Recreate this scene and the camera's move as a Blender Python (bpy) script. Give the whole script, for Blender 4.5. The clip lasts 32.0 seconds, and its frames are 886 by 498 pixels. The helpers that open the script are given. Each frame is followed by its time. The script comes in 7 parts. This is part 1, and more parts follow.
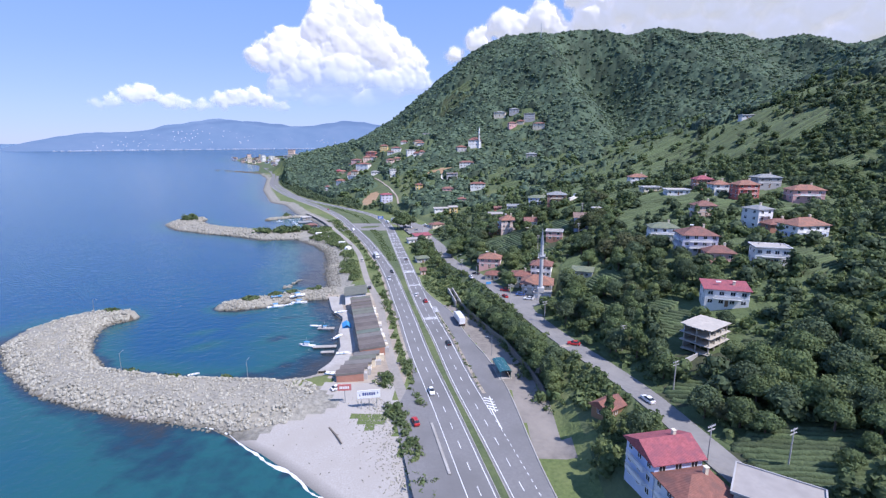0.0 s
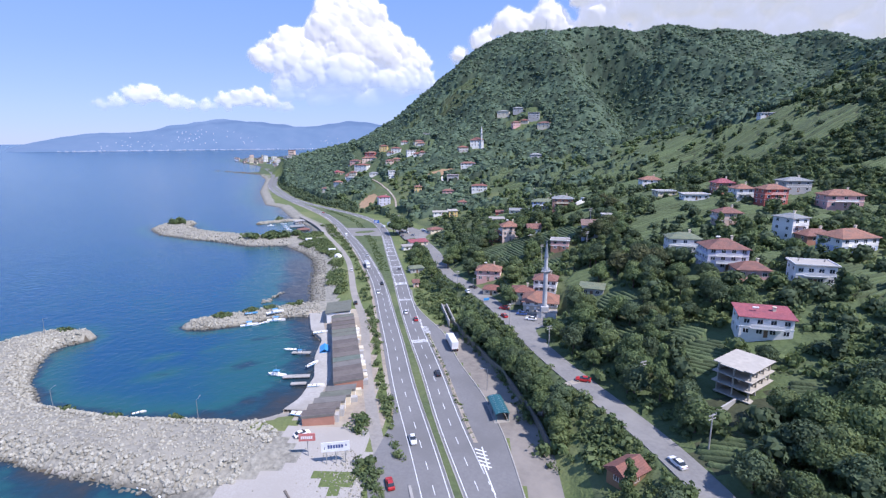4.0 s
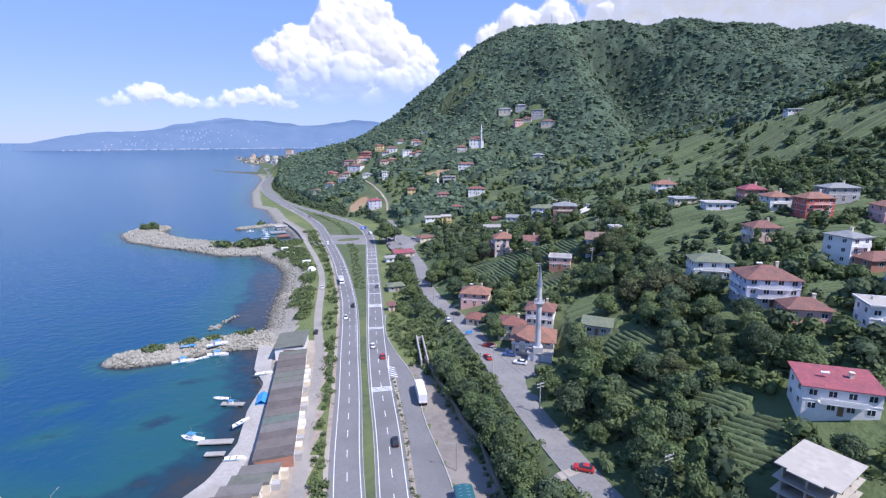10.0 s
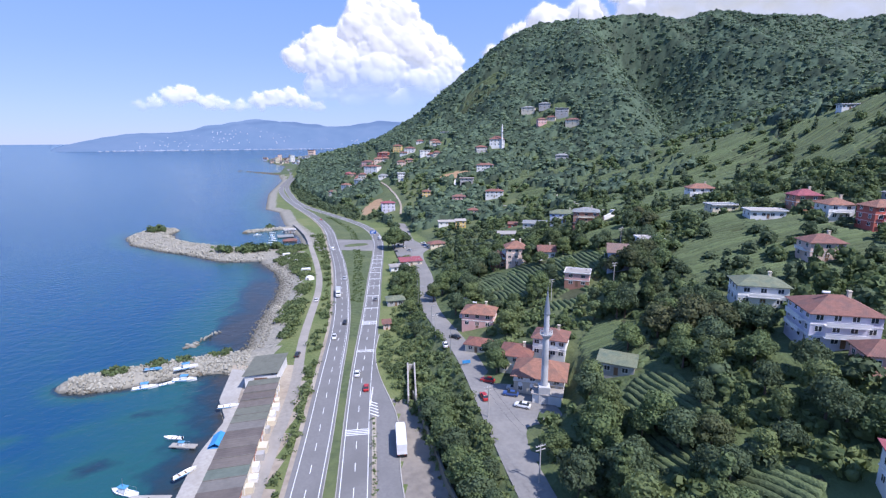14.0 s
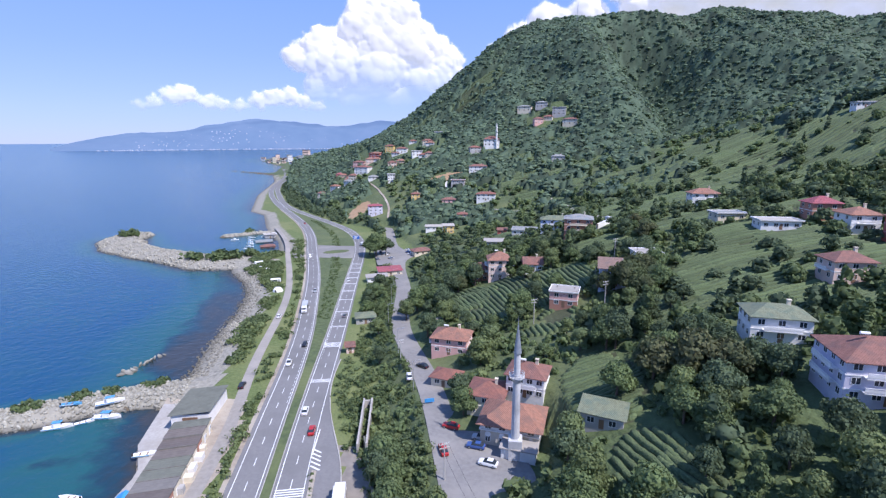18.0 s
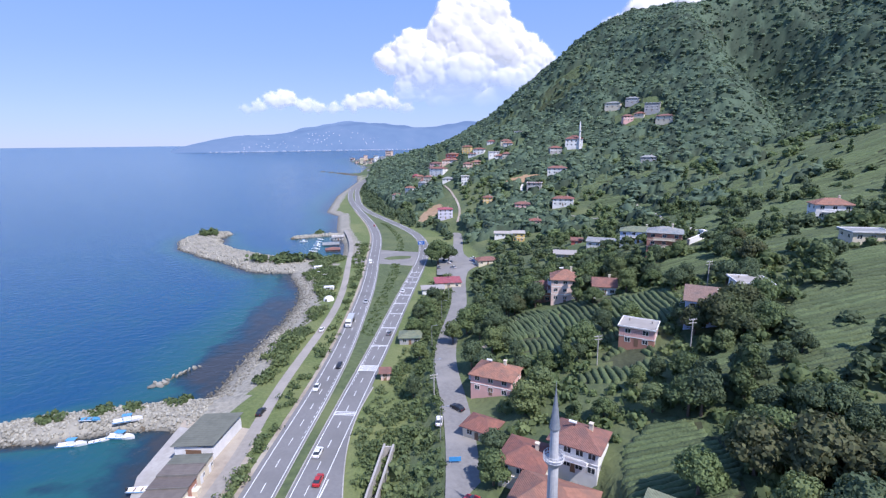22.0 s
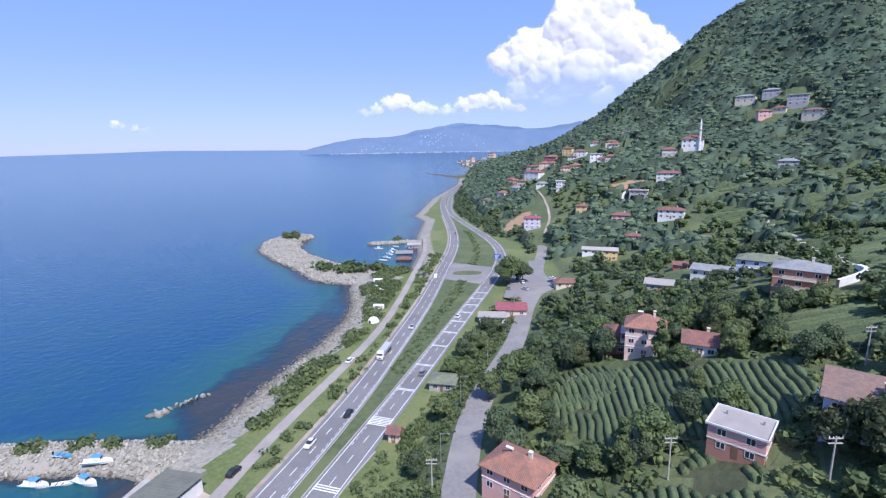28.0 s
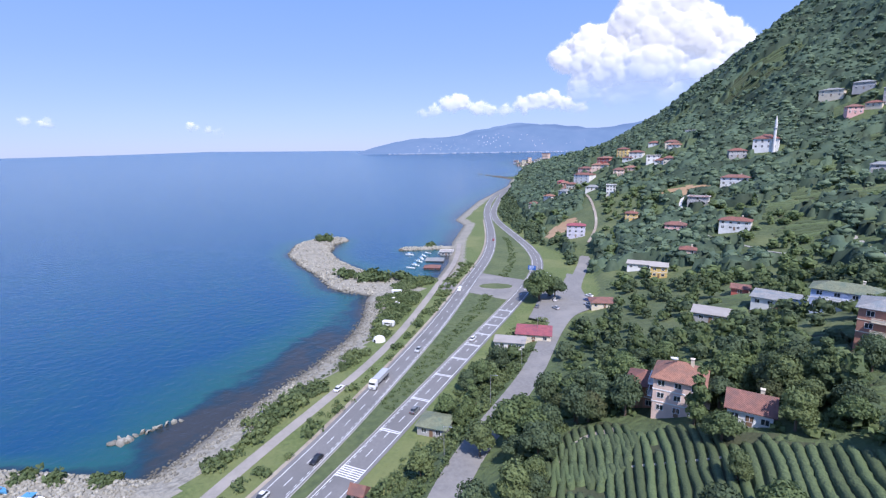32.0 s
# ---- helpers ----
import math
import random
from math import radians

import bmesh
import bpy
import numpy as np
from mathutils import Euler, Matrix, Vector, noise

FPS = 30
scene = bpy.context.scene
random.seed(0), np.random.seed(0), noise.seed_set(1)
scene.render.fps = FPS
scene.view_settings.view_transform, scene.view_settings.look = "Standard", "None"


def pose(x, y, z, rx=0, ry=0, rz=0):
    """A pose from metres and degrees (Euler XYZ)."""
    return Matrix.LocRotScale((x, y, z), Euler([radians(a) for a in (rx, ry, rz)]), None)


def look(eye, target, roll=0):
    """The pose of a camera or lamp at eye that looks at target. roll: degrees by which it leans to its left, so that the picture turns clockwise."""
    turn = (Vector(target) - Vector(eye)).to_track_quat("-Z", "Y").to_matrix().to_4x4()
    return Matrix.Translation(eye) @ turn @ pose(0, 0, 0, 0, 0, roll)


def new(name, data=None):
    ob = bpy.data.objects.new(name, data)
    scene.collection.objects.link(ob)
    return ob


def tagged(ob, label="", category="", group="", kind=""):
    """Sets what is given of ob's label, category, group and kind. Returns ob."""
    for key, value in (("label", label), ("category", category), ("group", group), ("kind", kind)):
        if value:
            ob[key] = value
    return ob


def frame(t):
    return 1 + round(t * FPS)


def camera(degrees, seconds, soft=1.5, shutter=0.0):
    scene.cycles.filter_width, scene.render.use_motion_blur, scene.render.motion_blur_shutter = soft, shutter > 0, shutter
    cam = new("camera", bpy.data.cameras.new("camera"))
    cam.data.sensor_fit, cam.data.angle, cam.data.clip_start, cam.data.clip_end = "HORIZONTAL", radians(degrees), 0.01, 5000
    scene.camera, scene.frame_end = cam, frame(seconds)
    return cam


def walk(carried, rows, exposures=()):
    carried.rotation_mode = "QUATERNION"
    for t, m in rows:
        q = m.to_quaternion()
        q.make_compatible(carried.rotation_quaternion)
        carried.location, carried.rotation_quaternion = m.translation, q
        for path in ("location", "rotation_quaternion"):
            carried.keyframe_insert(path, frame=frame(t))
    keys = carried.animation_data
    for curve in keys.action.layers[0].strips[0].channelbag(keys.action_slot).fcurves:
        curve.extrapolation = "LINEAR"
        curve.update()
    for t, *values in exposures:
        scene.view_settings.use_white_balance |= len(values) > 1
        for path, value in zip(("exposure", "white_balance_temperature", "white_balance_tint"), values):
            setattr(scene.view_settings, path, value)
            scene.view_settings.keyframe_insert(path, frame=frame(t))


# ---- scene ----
cam = camera(84.0, 32.0, 1.3)
PATH = [
    (0, (-8.263, -8.29, 79.652), (-8.368, -6.338, 79.227), -0.3),
    (0.5, (-7.5, -4.672, 79.451), (-7.607, -2.72, 79.028), -0.3),
    (1, (-7.12, -1.48, 79.659), (-7.228, 0.472, 79.235), -0.4),
    (1.5, (-6.876, 1.329, 79.76), (-6.983, 3.281, 79.335), -0.3),
    (2, (-6.639, 4.24, 80.083), (-6.745, 6.192, 79.657), -0.4),
    (2.5, (-6.14, 7.494, 79.876), (-6.26, 9.445, 79.452), -0.4),
    (3, (-4.948, 11.107, 79.845), (-5.072, 13.057, 79.421), -0.6),
    (3.5, (-4.574, 14.188, 79.656), (-4.697, 16.138, 79.232), -0.4),
    (5.5, (-2.067, 27.396, 79.37), (-2.193, 29.346, 78.947), -0.3),
    (6, (-1.212, 30.693, 79.418), (-1.339, 32.644, 78.995), -0.5),
    (6.5, (-0.658, 33.977, 79.369), (-0.784, 35.927, 78.944), -0.3),
    (7, (0.133, 37.43, 79.218), (0.007, 39.381, 78.794), -0.3),
    (7.5, (1.071, 40.756, 79.175), (0.943, 42.706, 78.749), -0.3),
    (8, (2.062, 43.97, 79.175), (1.931, 45.92, 78.751), -0.4),
    (8.5, (3.055, 47.25, 79.238), (2.923, 49.2, 78.813), -0.5),
    (9, (3.914, 50.339, 79.263), (3.78, 52.289, 78.84), -0.6),
    (9.5, (4.322, 53.164, 79.568), (4.172, 55.112, 79.143), -0.4),
    (10, (5.24, 56.602, 79.524), (5.089, 58.55, 79.097), -0.3),
    (10.5, (6.536, 60.022, 79.164), (6.355, 61.968, 78.739), -0.4),
    (11, (7.238, 63.365, 78.967), (7.052, 65.311, 78.543), -0.4),
    (11.5, (8.13, 66.938, 79.054), (7.909, 68.88, 78.63), -0.4),
    (12, (9.316, 70.156, 78.97), (9.093, 72.098, 78.546), -0.4),
    (12.5, (9.971, 73.11, 78.973), (9.731, 75.05, 78.549), -0.4),
    (13, (11.545, 76.83, 78.735), (11.297, 78.769, 78.312), -0.5),
    (13.5, (11.842, 79.448, 78.701), (11.594, 81.387, 78.278), -0.4),
    (14, (13.092, 82.718, 78.741), (12.836, 84.656, 78.317), -0.4),
    (14.5, (14.181, 85.841, 78.614), (13.923, 87.779, 78.191), -0.5),
    (16.5, (17.981, 98.208, 78.471), (17.72, 100.146, 78.049), -0.4),
    (17, (19.246, 101.424, 78.461), (18.982, 103.361, 78.039), -0.5),
    (17.5, (20.085, 104.297, 78.639), (19.824, 106.234, 78.215), -0.3),
    (18, (21.129, 107.065, 78.808), (20.867, 109.002, 78.384), -0.3),
    (18.5, (22.347, 109.995, 78.803), (22.084, 111.932, 78.379), -0.4),
    (19, (23.628, 113.713, 78.817), (23.362, 115.649, 78.394), -0.4),
    (19.5, (23.462, 117.585, 79.087), (23.13, 119.51, 78.662), -0.2),
    (20, (24.561, 120.492, 79.06), (24.203, 122.414, 78.635), -0.3),
    (20.5, (25.371, 123.919, 78.815), (24.937, 125.825, 78.392), -0.4),
    (21, (26.226, 126.749, 78.715), (25.755, 128.647, 78.294), -0.5),
    (21.5, (27.127, 130.296, 78.898), (26.546, 132.163, 78.477), -0.6),
    (22, (28.22, 133.453, 78.967), (27.626, 135.316, 78.547), -0.7),
    (22.5, (29.013, 136.737, 79.097), (28.371, 138.584, 78.677), -0.7),
    (23, (29.863, 139.887, 78.934), (29.216, 141.733, 78.517), -0.7),
    (23.5, (30.675, 143.155, 79.09), (30.024, 144.999, 78.67), -0.6),
    (24, (31.223, 146.542, 79.129), (30.457, 148.342, 78.714), -0.9),
    (24.5, (32.321, 150.314, 78.929), (31.512, 152.095, 78.515), -0.9),
    (25, (32.759, 153.512, 79.185), (31.919, 155.279, 78.77), -0.9),
    (25.5, (33.536, 156.935, 78.996), (32.566, 158.636, 78.588), -1.2),
    (27.5, (35.18, 171.787, 79.189), (34.184, 173.473, 78.782), -1.0),
    (28, (35.455, 175.701, 79.158), (34.459, 177.387, 78.75), -1.0),
    (28.5, (35.685, 179.224, 79.491), (34.689, 180.91, 79.08), -1.0),
    (29, (36.088, 182.817, 79.424), (35.077, 184.494, 79.015), -1.0),
    (29.5, (36.557, 186.542, 79.385), (35.524, 188.205, 78.977), -1.0),
    (30, (36.82, 190.47, 79.319), (35.785, 192.132, 78.912), -1.0),
    (30.5, (37.011, 193.89, 79.548), (35.975, 195.552, 79.138), -0.9),
    (31, (36.874, 197.846, 79.17), (35.755, 199.454, 78.766), -1.0),
    (31.5, (37.25, 201.584, 79.295), (36.101, 203.172, 78.892), -1.1),
    (32, (37.381, 205.275, 79.514), (36.193, 206.833, 79.11), -1.0),
]
walk(cam, [(t, look(eye, target, roll)) for t, eye, target, roll in PATH], [(0, 0.29, 5870, 20)])

# ---- world, sun ----
SUN_AZ, SUN_EL = math.atan2(18.6, -11.6), radians(54)  # azimuth from +y towards +x
world = bpy.data.worlds.new("world")
scene.world = world
world.use_nodes = True
wn = world.node_tree
sky = wn.nodes.new("ShaderNodeTexSky")
sky.sky_type, sky.sun_disc = "NISHITA", False
sky.sun_elevation, sky.sun_rotation = SUN_EL, SUN_AZ
sky.air_density, sky.dust_density, sky.ozone_density = 1.0, 0.1, 4.0
wn.nodes["Background"].inputs["Strength"].default_value = 0.10
haze = wn.nodes.new("ShaderNodeMix")
haze.data_type = "RGBA"
haze.inputs["Factor"].default_value = 0.72
# bright summer haze, milky at the horizon and clearer overhead
place, split, lift = wn.nodes.new("ShaderNodeTexCoord"), wn.nodes.new("ShaderNodeSeparateXYZ"), wn.nodes.new("ShaderNodeValToRGB")
wn.links.new(place.outputs["Generated"], split.inputs["Vector"])
wn.links.new(split.outputs["Z"], lift.inputs["Fac"])
lift.color_ramp.elements[0].position, lift.color_ramp.elements[0].color = 0.0, (0.405, 0.535, 0.84, 1)
lift.color_ramp.elements[1].position, lift.color_ramp.elements[1].color = 0.55, (0.20, 0.38, 0.86, 1)
for at, tint in ((0.06, (0.395, 0.53, 0.86, 1)), (0.16, (0.315, 0.475, 0.88, 1)), (0.30, (0.245, 0.43, 0.89, 1))):
    lift.color_ramp.elements.new(at).color = tint
bright = wn.nodes.new("ShaderNodeVectorMath")
bright.operation, bright.inputs[3].default_value = "SCALE", 9.4
wn.links.new(lift.outputs["Color"], bright.inputs[0])
wn.links.new(bright.outputs["Vector"], haze.inputs["B"])
wn.links.new(sky.outputs[0], haze.inputs["A"])
wn.links.new(haze.outputs["Result"], wn.nodes["Background"].inputs["Color"])
sun = new("sun", bpy.data.lights.new("sun", "SUN"))
sun.data.energy, sun.data.angle, sun.data.color = 5.0, radians(0.55), (1.0, 0.945, 0.85)
to_sun = Vector((math.sin(SUN_AZ) * math.cos(SUN_EL), math.cos(SUN_AZ) * math.cos(SUN_EL), math.sin(SUN_EL)))
sun.matrix_world = look((300, 0, 600), Vector((300, 0, 600)) - to_sun)


# ---- materials ----
def mat(name, a, b=None, rough=0.8, size=1.0, bump=0.0, metal=0.0, c=None, big=0.1, per=0.0, spec=0.5):
    """Two noise scales blend colours a and b; c stains at the larger scale; per: spread between alike pieces."""
    m = bpy.data.materials.new(name)
    m.use_nodes = True
    nt = m.node_tree
    n, link = nt.nodes, nt.links.new
    bsdf = n["Principled BSDF"]
    bsdf.inputs["Roughness"].default_value, bsdf.inputs["Metallic"].default_value = rough, metal
    bsdf.inputs["Specular IOR Level"].default_value = spec
    geo = n.new("ShaderNodeNewGeometry")
    fine, wide = n.new("ShaderNodeTexNoise"), n.new("ShaderNodeTexNoise")
    for tex, s in ((fine, size), (wide, size * big)):
        link(geo.outputs["Position"], tex.inputs["Vector"])
        tex.inputs["Scale"].default_value, tex.inputs["Detail"].default_value = s, 6
    b = b or tuple(v * 0.75 for v in a)
    ramp = n.new("ShaderNodeValToRGB")
    ramp.color_ramp.elements[0].position, ramp.color_ramp.elements[1].position = 0.32, 0.68
    ramp.color_ramp.elements[0].color, ramp.color_ramp.elements[1].color = (*b, 1), (*a, 1)
    link(fine.outputs["Fac"], ramp.inputs["Fac"])
    out = ramp.outputs["Color"]
    edge = n.new("ShaderNodeMapRange")
    edge.inputs["From Min"].default_value, edge.inputs["From Max"].default_value = 0.46, 0.66
    link(wide.outputs["Fac"], edge.inputs["Value"])
    mix = n.new("ShaderNodeMix")
    mix.data_type = "RGBA"
    c = c or tuple(v * 0.8 for v in a)
    link(edge.outputs["Result"], mix.inputs["Factor"])
    link(out, mix.inputs["A"])
    mix.inputs["B"].default_value = (*c, 1)
    out = mix.outputs["Result"]
    if per:
        info, hsv, rng = n.new("ShaderNodeObjectInfo"), n.new("ShaderNodeHueSaturation"), n.new("ShaderNodeMapRange")
        rng.inputs["To Min"].default_value, rng.inputs["To Max"].default_value = 1 - per, 1 + per
        isl, add = n.new("ShaderNodeNewGeometry"), n.new("ShaderNodeMath")
        add.operation = "ADD"
        link(info.outputs["Random"], add.inputs[0])
        link(isl.outputs["Random Per Island"], add.inputs[1])
        rng.inputs["From Max"].default_value = 2
        link(add.outputs[0], rng.inputs["Value"])
        link(rng.outputs["Result"], hsv.inputs["Value"])
        link(out, hsv.inputs["Color"])
        out = hsv.outputs["Color"]
    link(out, bsdf.inputs["Base Color"])
    if bump:
        bm = n.new("ShaderNodeBump")
        bm.inputs["Strength"].default_value, bm.inputs["Distance"].default_value = bump, 0.6 / size
        link(fine.outputs["Fac"], bm.inputs["Height"])
        link(bm.outputs["Normal"], bsdf.inputs["Normal"])
    return m


M = {
    "grass": mat("grass", (0.132, 0.166, 0.054), (0.086, 0.118, 0.036), 0.95, 0.9, 0.6, c=(0.158, 0.178, 0.066), big=0.05),
    "meadow": mat("meadow", (0.098, 0.126, 0.050), (0.062, 0.086, 0.036), 0.95, 0.5, 0.5, c=(0.120, 0.142, 0.056), big=0.08),
    # dark soil, its colour deepened by painted shade between the tea rows
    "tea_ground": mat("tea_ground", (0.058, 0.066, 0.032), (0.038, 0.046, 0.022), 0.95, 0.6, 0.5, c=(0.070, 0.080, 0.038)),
    "forest_floor": mat("forest_floor", (0.090, 0.120, 0.046), (0.060, 0.088, 0.034), 0.95, 0.35, 0.8, c=(0.085, 0.118, 0.044), big=0.06),
    "gravel": mat("gravel", (0.39, 0.365, 0.33), (0.335, 0.31, 0.275), 0.95, 2.4, 0.15, c=(0.345, 0.318, 0.28), big=0.05),
    "rubble": mat("rubble", (0.335, 0.318, 0.262), (0.19, 0.178, 0.145), 0.95, 0.8, 0.8, c=(0.305, 0.285, 0.23), big=0.1),
    "seabed": mat("seabed", (0.14, 0.11, 0.07), (0.07, 0.06, 0.045), 0.9, 0.3, 0.3),
    "scar": mat("orange_earth", (0.38, 0.25, 0.14), (0.28, 0.18, 0.10), 0.95, 0.3, 0.4, c=(0.33, 0.25, 0.17)),
    "earth": mat("earth", (0.35, 0.30, 0.235), (0.26, 0.215, 0.17), 0.95, 0.5, 0.3, c=(0.40, 0.36, 0.295)),
    "asphalt": mat("asphalt", (0.195, 0.19, 0.185), (0.165, 0.16, 0.158), 0.85, 1.5, 0.1, c=(0.15, 0.146, 0.142), big=0.05),
    "old_asphalt": mat("old_asphalt", (0.225, 0.217, 0.205), (0.18, 0.172, 0.163), 0.9, 1.0, 0.15, c=(0.25, 0.238, 0.22), big=0.1),
    "worn_concrete": mat("worn_concrete", (0.29, 0.27, 0.24), (0.24, 0.22, 0.195), 0.92, 0.9, 0.15, c=(0.33, 0.30, 0.265), big=0.08),
    "dusty": mat("dusty_paving", (0.235, 0.21, 0.18), (0.17, 0.152, 0.132), 0.95, 0.5, 0.2, c=(0.27, 0.24, 0.205)),
    "concrete": mat("concrete", (0.42, 0.40, 0.37), (0.34, 0.32, 0.29), 0.9, 1.2, 0.2, c=(0.30, 0.28, 0.25)),
    "paint": mat("road_paint", (0.80, 0.80, 0.80), (0.66, 0.66, 0.66), 0.7, 2.0),
    "rock": mat("rock", (0.345, 0.330, 0.275), (0.215, 0.203, 0.165), 0.95, 1.2, 0.5, per=0.5),
}


def wetted(m, low, high, dark):
    """Stone and sand darkened by water up to the tide mark."""
    n, link = m.node_tree.nodes, m.node_tree.links.new
    base = n["Principled BSDF"].inputs["Base Color"]
    src = base.links[0].from_socket
    geo, axes, rng, mul = n.new("ShaderNodeNewGeometry"), n.new("ShaderNodeSeparateXYZ"), n.new("ShaderNodeMapRange"), n.new("ShaderNodeHueSaturation")
    link(geo.outputs["Position"], axes.inputs["Vector"])
    link(axes.outputs["Z"], rng.inputs["Value"])
    rng.inputs["From Min"].default_value, rng.inputs["From Max"].default_value = low, high
    rng.inputs["To Min"].default_value, rng.inputs["To Max"].default_value = dark, 1.0
    link(rng.outputs["Result"], mul.inputs["Value"])
    link(src, mul.inputs["Color"])
    link(mul.outputs["Color"], base)


wetted(M["rock"], 1.7, 2.6, 0.42)
wetted(M["rubble"], 1.6, 2.4, 0.5)
wetted(M["gravel"], 1.5, 1.85, 0.5)


# ---- building helpers ----
def link_mesh(name, verts, faces, materials, parent=None, label="", smooth=False, index=None):
    me = bpy.data.meshes.new(name)
    me.from_pydata([tuple(v) for v in verts], [], [tuple(f) for f in faces])
    for m in materials if isinstance(materials, (list, tuple)) else [materials]:
        me.materials.append(m)
    if index is not None:
        me.polygons.foreach_set("material_index", np.asarray(index, np.int32))
    if smooth:
        me.polygons.foreach_set("use_smooth", np.ones(len(me.polygons), bool))
    me.update()
    ob = new(name, me)
    if parent:
        ob.parent = parent
    if label:
        ob["label"] = label
    return ob


def part(name, bm, material, parent, label="", smooth=False):
    me = bpy.data.meshes.new(name)
    bm.normal_update()
    bm.to_mesh(me)
    bm.free()
    me.materials.append(material)
    if smooth:
        me.polygons.foreach_set("use_smooth", np.ones(len(me.polygons), bool))
    ob = new(name, me)
    ob.parent = parent
    if label:
        ob["label"] = label
    return ob


def box(bm, x0, x1, y0, y1, z0, z1, bevel=0.0):
    """An axis-parallel block, its edges bevelled."""
    made = bmesh.ops.create_cube(bm, size=1, matrix=Matrix.Translation(((x0 + x1) / 2, (y0 + y1) / 2, (z0 + z1) / 2)) @ Matrix.Diagonal((x1 - x0, y1 - y0, z1 - z0, 1)))
    if bevel:
        edges = list({e for v in made["verts"] for e in v.link_edges})
        bmesh.ops.bevel(bm, geom=edges, offset=bevel, segments=1, affect="EDGES")
    return bm


def boxed(name, material, parent, x0, x1, y0, y1, z0, z1, bevel=0.0, label=""):
    return part(name, box(bmesh.new(), x0, x1, y0, y1, z0, z1, bevel), material, parent, label)


def rod(bm, a, b, r0, r1=None, n=8):
    """A tapered round bar from a to b."""
    a, b = Vector(a), Vector(b)
    way = b - a
    m = Matrix.Translation((a + b) / 2) @ way.to_track_quat("Z", "Y").to_matrix().to_4x4()
    bmesh.ops.create_cone(bm, cap_ends=True, segments=n, radius1=r0, radius2=r0 if r1 is None else r1, depth=way.length, matrix=m)
    return bm


def thing(name, label, category, x, y, z, turn=0.0, group="", kind=""):
    ob = new(name)
    ob.empty_display_size = 0.3
    ob.matrix_world = pose(x, y, z, 0, 0, turn)
    return tagged(ob, label, category, group, kind)


# ---- the lie of the land ----
SEA, ROAD = 1.5, 4.3


def curve(*points):
    """A smooth line through (along, across) points: a natural cubic spline, straight beyond its ends."""
    a = np.array(points, float)
    t, v = a[:, 0], a[:, 1]
    h = np.diff(t)
    n = len(t)
    lhs, rhs = np.eye(n), np.zeros(n)
    for i in range(1, n - 1):
        lhs[i, i - 1 : i + 2] = h[i - 1], 2 * (h[i - 1] + h[i]), h[i]
        rhs[i] = 6 * ((v[i + 1] - v[i]) / h[i] - (v[i] - v[i - 1]) / h[i - 1])
    m = np.linalg.solve(lhs, rhs)

    def at(y):
        y = np.asarray(y, float)
        c = np.clip(y, t[0], t[-1])
        i = np.clip(np.searchsorted(t, c) - 1, 0, n - 2)
        d, e, w = c - t[i], t[i + 1] - c, h[i]
        s = (m[i] * e**3 + m[i + 1] * d**3) / (6 * w) + (v[i] / w - m[i] * w / 6) * e + (v[i + 1] / w - m[i + 1] * w / 6) * d
        s = s + np.where(y < t[0], (y - t[0]) * (v[1] - v[0]) / h[0], 0) + np.where(y > t[-1], (y - t[-1]) * (v[-1] - v[-2]) / h[-1], 0)
        return s if s.ndim else float(s)

    return at


def line(*points):
    a = np.array(points, float)
    return lambda y: np.interp(y, a[:, 0], a[:, 1])


# centre lines of the two carriageways, the frontage road, the village road; x for each y
west_lane = curve((20, 15), (85, -4.6), (130, -17.2), (157, -25), (188, -32.8), (223, -42), (254, -50), (280, -57.5), (317, -70), (361, -86), (434, -116.5), (490, -141), (553, -176), (665, -250), (883, -369), (1126, -463), (1500, -640))
east_lane = curve((20, 24), (85, 5.4), (108, -1), (140, -10.2), (170, -17.6), (190, -23), (230, -33.2), (292, -47.5), (340, -59), (400, -73), (452, -87), (507, -112), (562, -155), (647, -228), (760, -297), (883, -360), (1126, -453), (1500, -630))
bay_kerb = curve((20, 24), (85, 11), (99, 8.6), (116, 6.4), (135, 3.6), (160, -3), (180, -10), (203, -16), (221, -24.5), (243, -33), (262, -36.5))
west_mid, east_mid = west_lane, east_lane
west_lane, east_lane = (lambda y: west_mid(y) - 0.55), (lambda y: east_mid(y) - 0.5)
front_road = curve((60, 2), (120, -24.5), (150, -34), (185, -43), (217, -51), (247, -61.5), (322, -84), (370, -104), (420, -128), (457, -146), (520, -185))
side_road = curve((20, 66), (60, 51), (81, 45), (113, 38.5), (151, 25), (200, 10), (242, -3), (278, -17.5), (338, -30), (386, -43), (418, -50), (458, -64), (503, -77), (540, -90))
side_level = curve((20, 17), (60, 16), (113, 14), (151, 13), (200, 12), (242, 10.5), (278, 9), (338, 7), (386, 5.6), (420, 4.8), (503, 4.8), (540, 7))
wall_line = line((20, 32), (85, 18), (124, 14.5), (138, 12.5), (168, 4.5), (175, 1), (217, -15.5), (240, -21), (270, -32), (320, -46), (380, -58), (420, -42), (460, -54), (500, -74), (540, -122), (560, -143), (650, -215), (760, -284), (883, -347), (1126, -440), (1500, -615))
coast = line((-400, 300), (40, 0), (60, -16), (86, -40), (95, -52), (102, -62), (108, -73), (114, -84), (119, -92), (128, -88), (137, -76), (145, -61), (153, -58), (167, -58), (183, -63), (199, -65), (209, -73), (228, -80), (250, -86), (277, -95), (310, -103), (338, -114), (358, -127), (378, -146), (400, -158), (421, -150), (434, -142), (470, -160), (511, -188), (534, -203), (613, -246), (638, -275), (807, -356), (1069, -457), (1271, -562), (1700, -745), (2270, -1150), (2500, -1190), (2700, -1120), (3000, -1080), (6000, -1500))
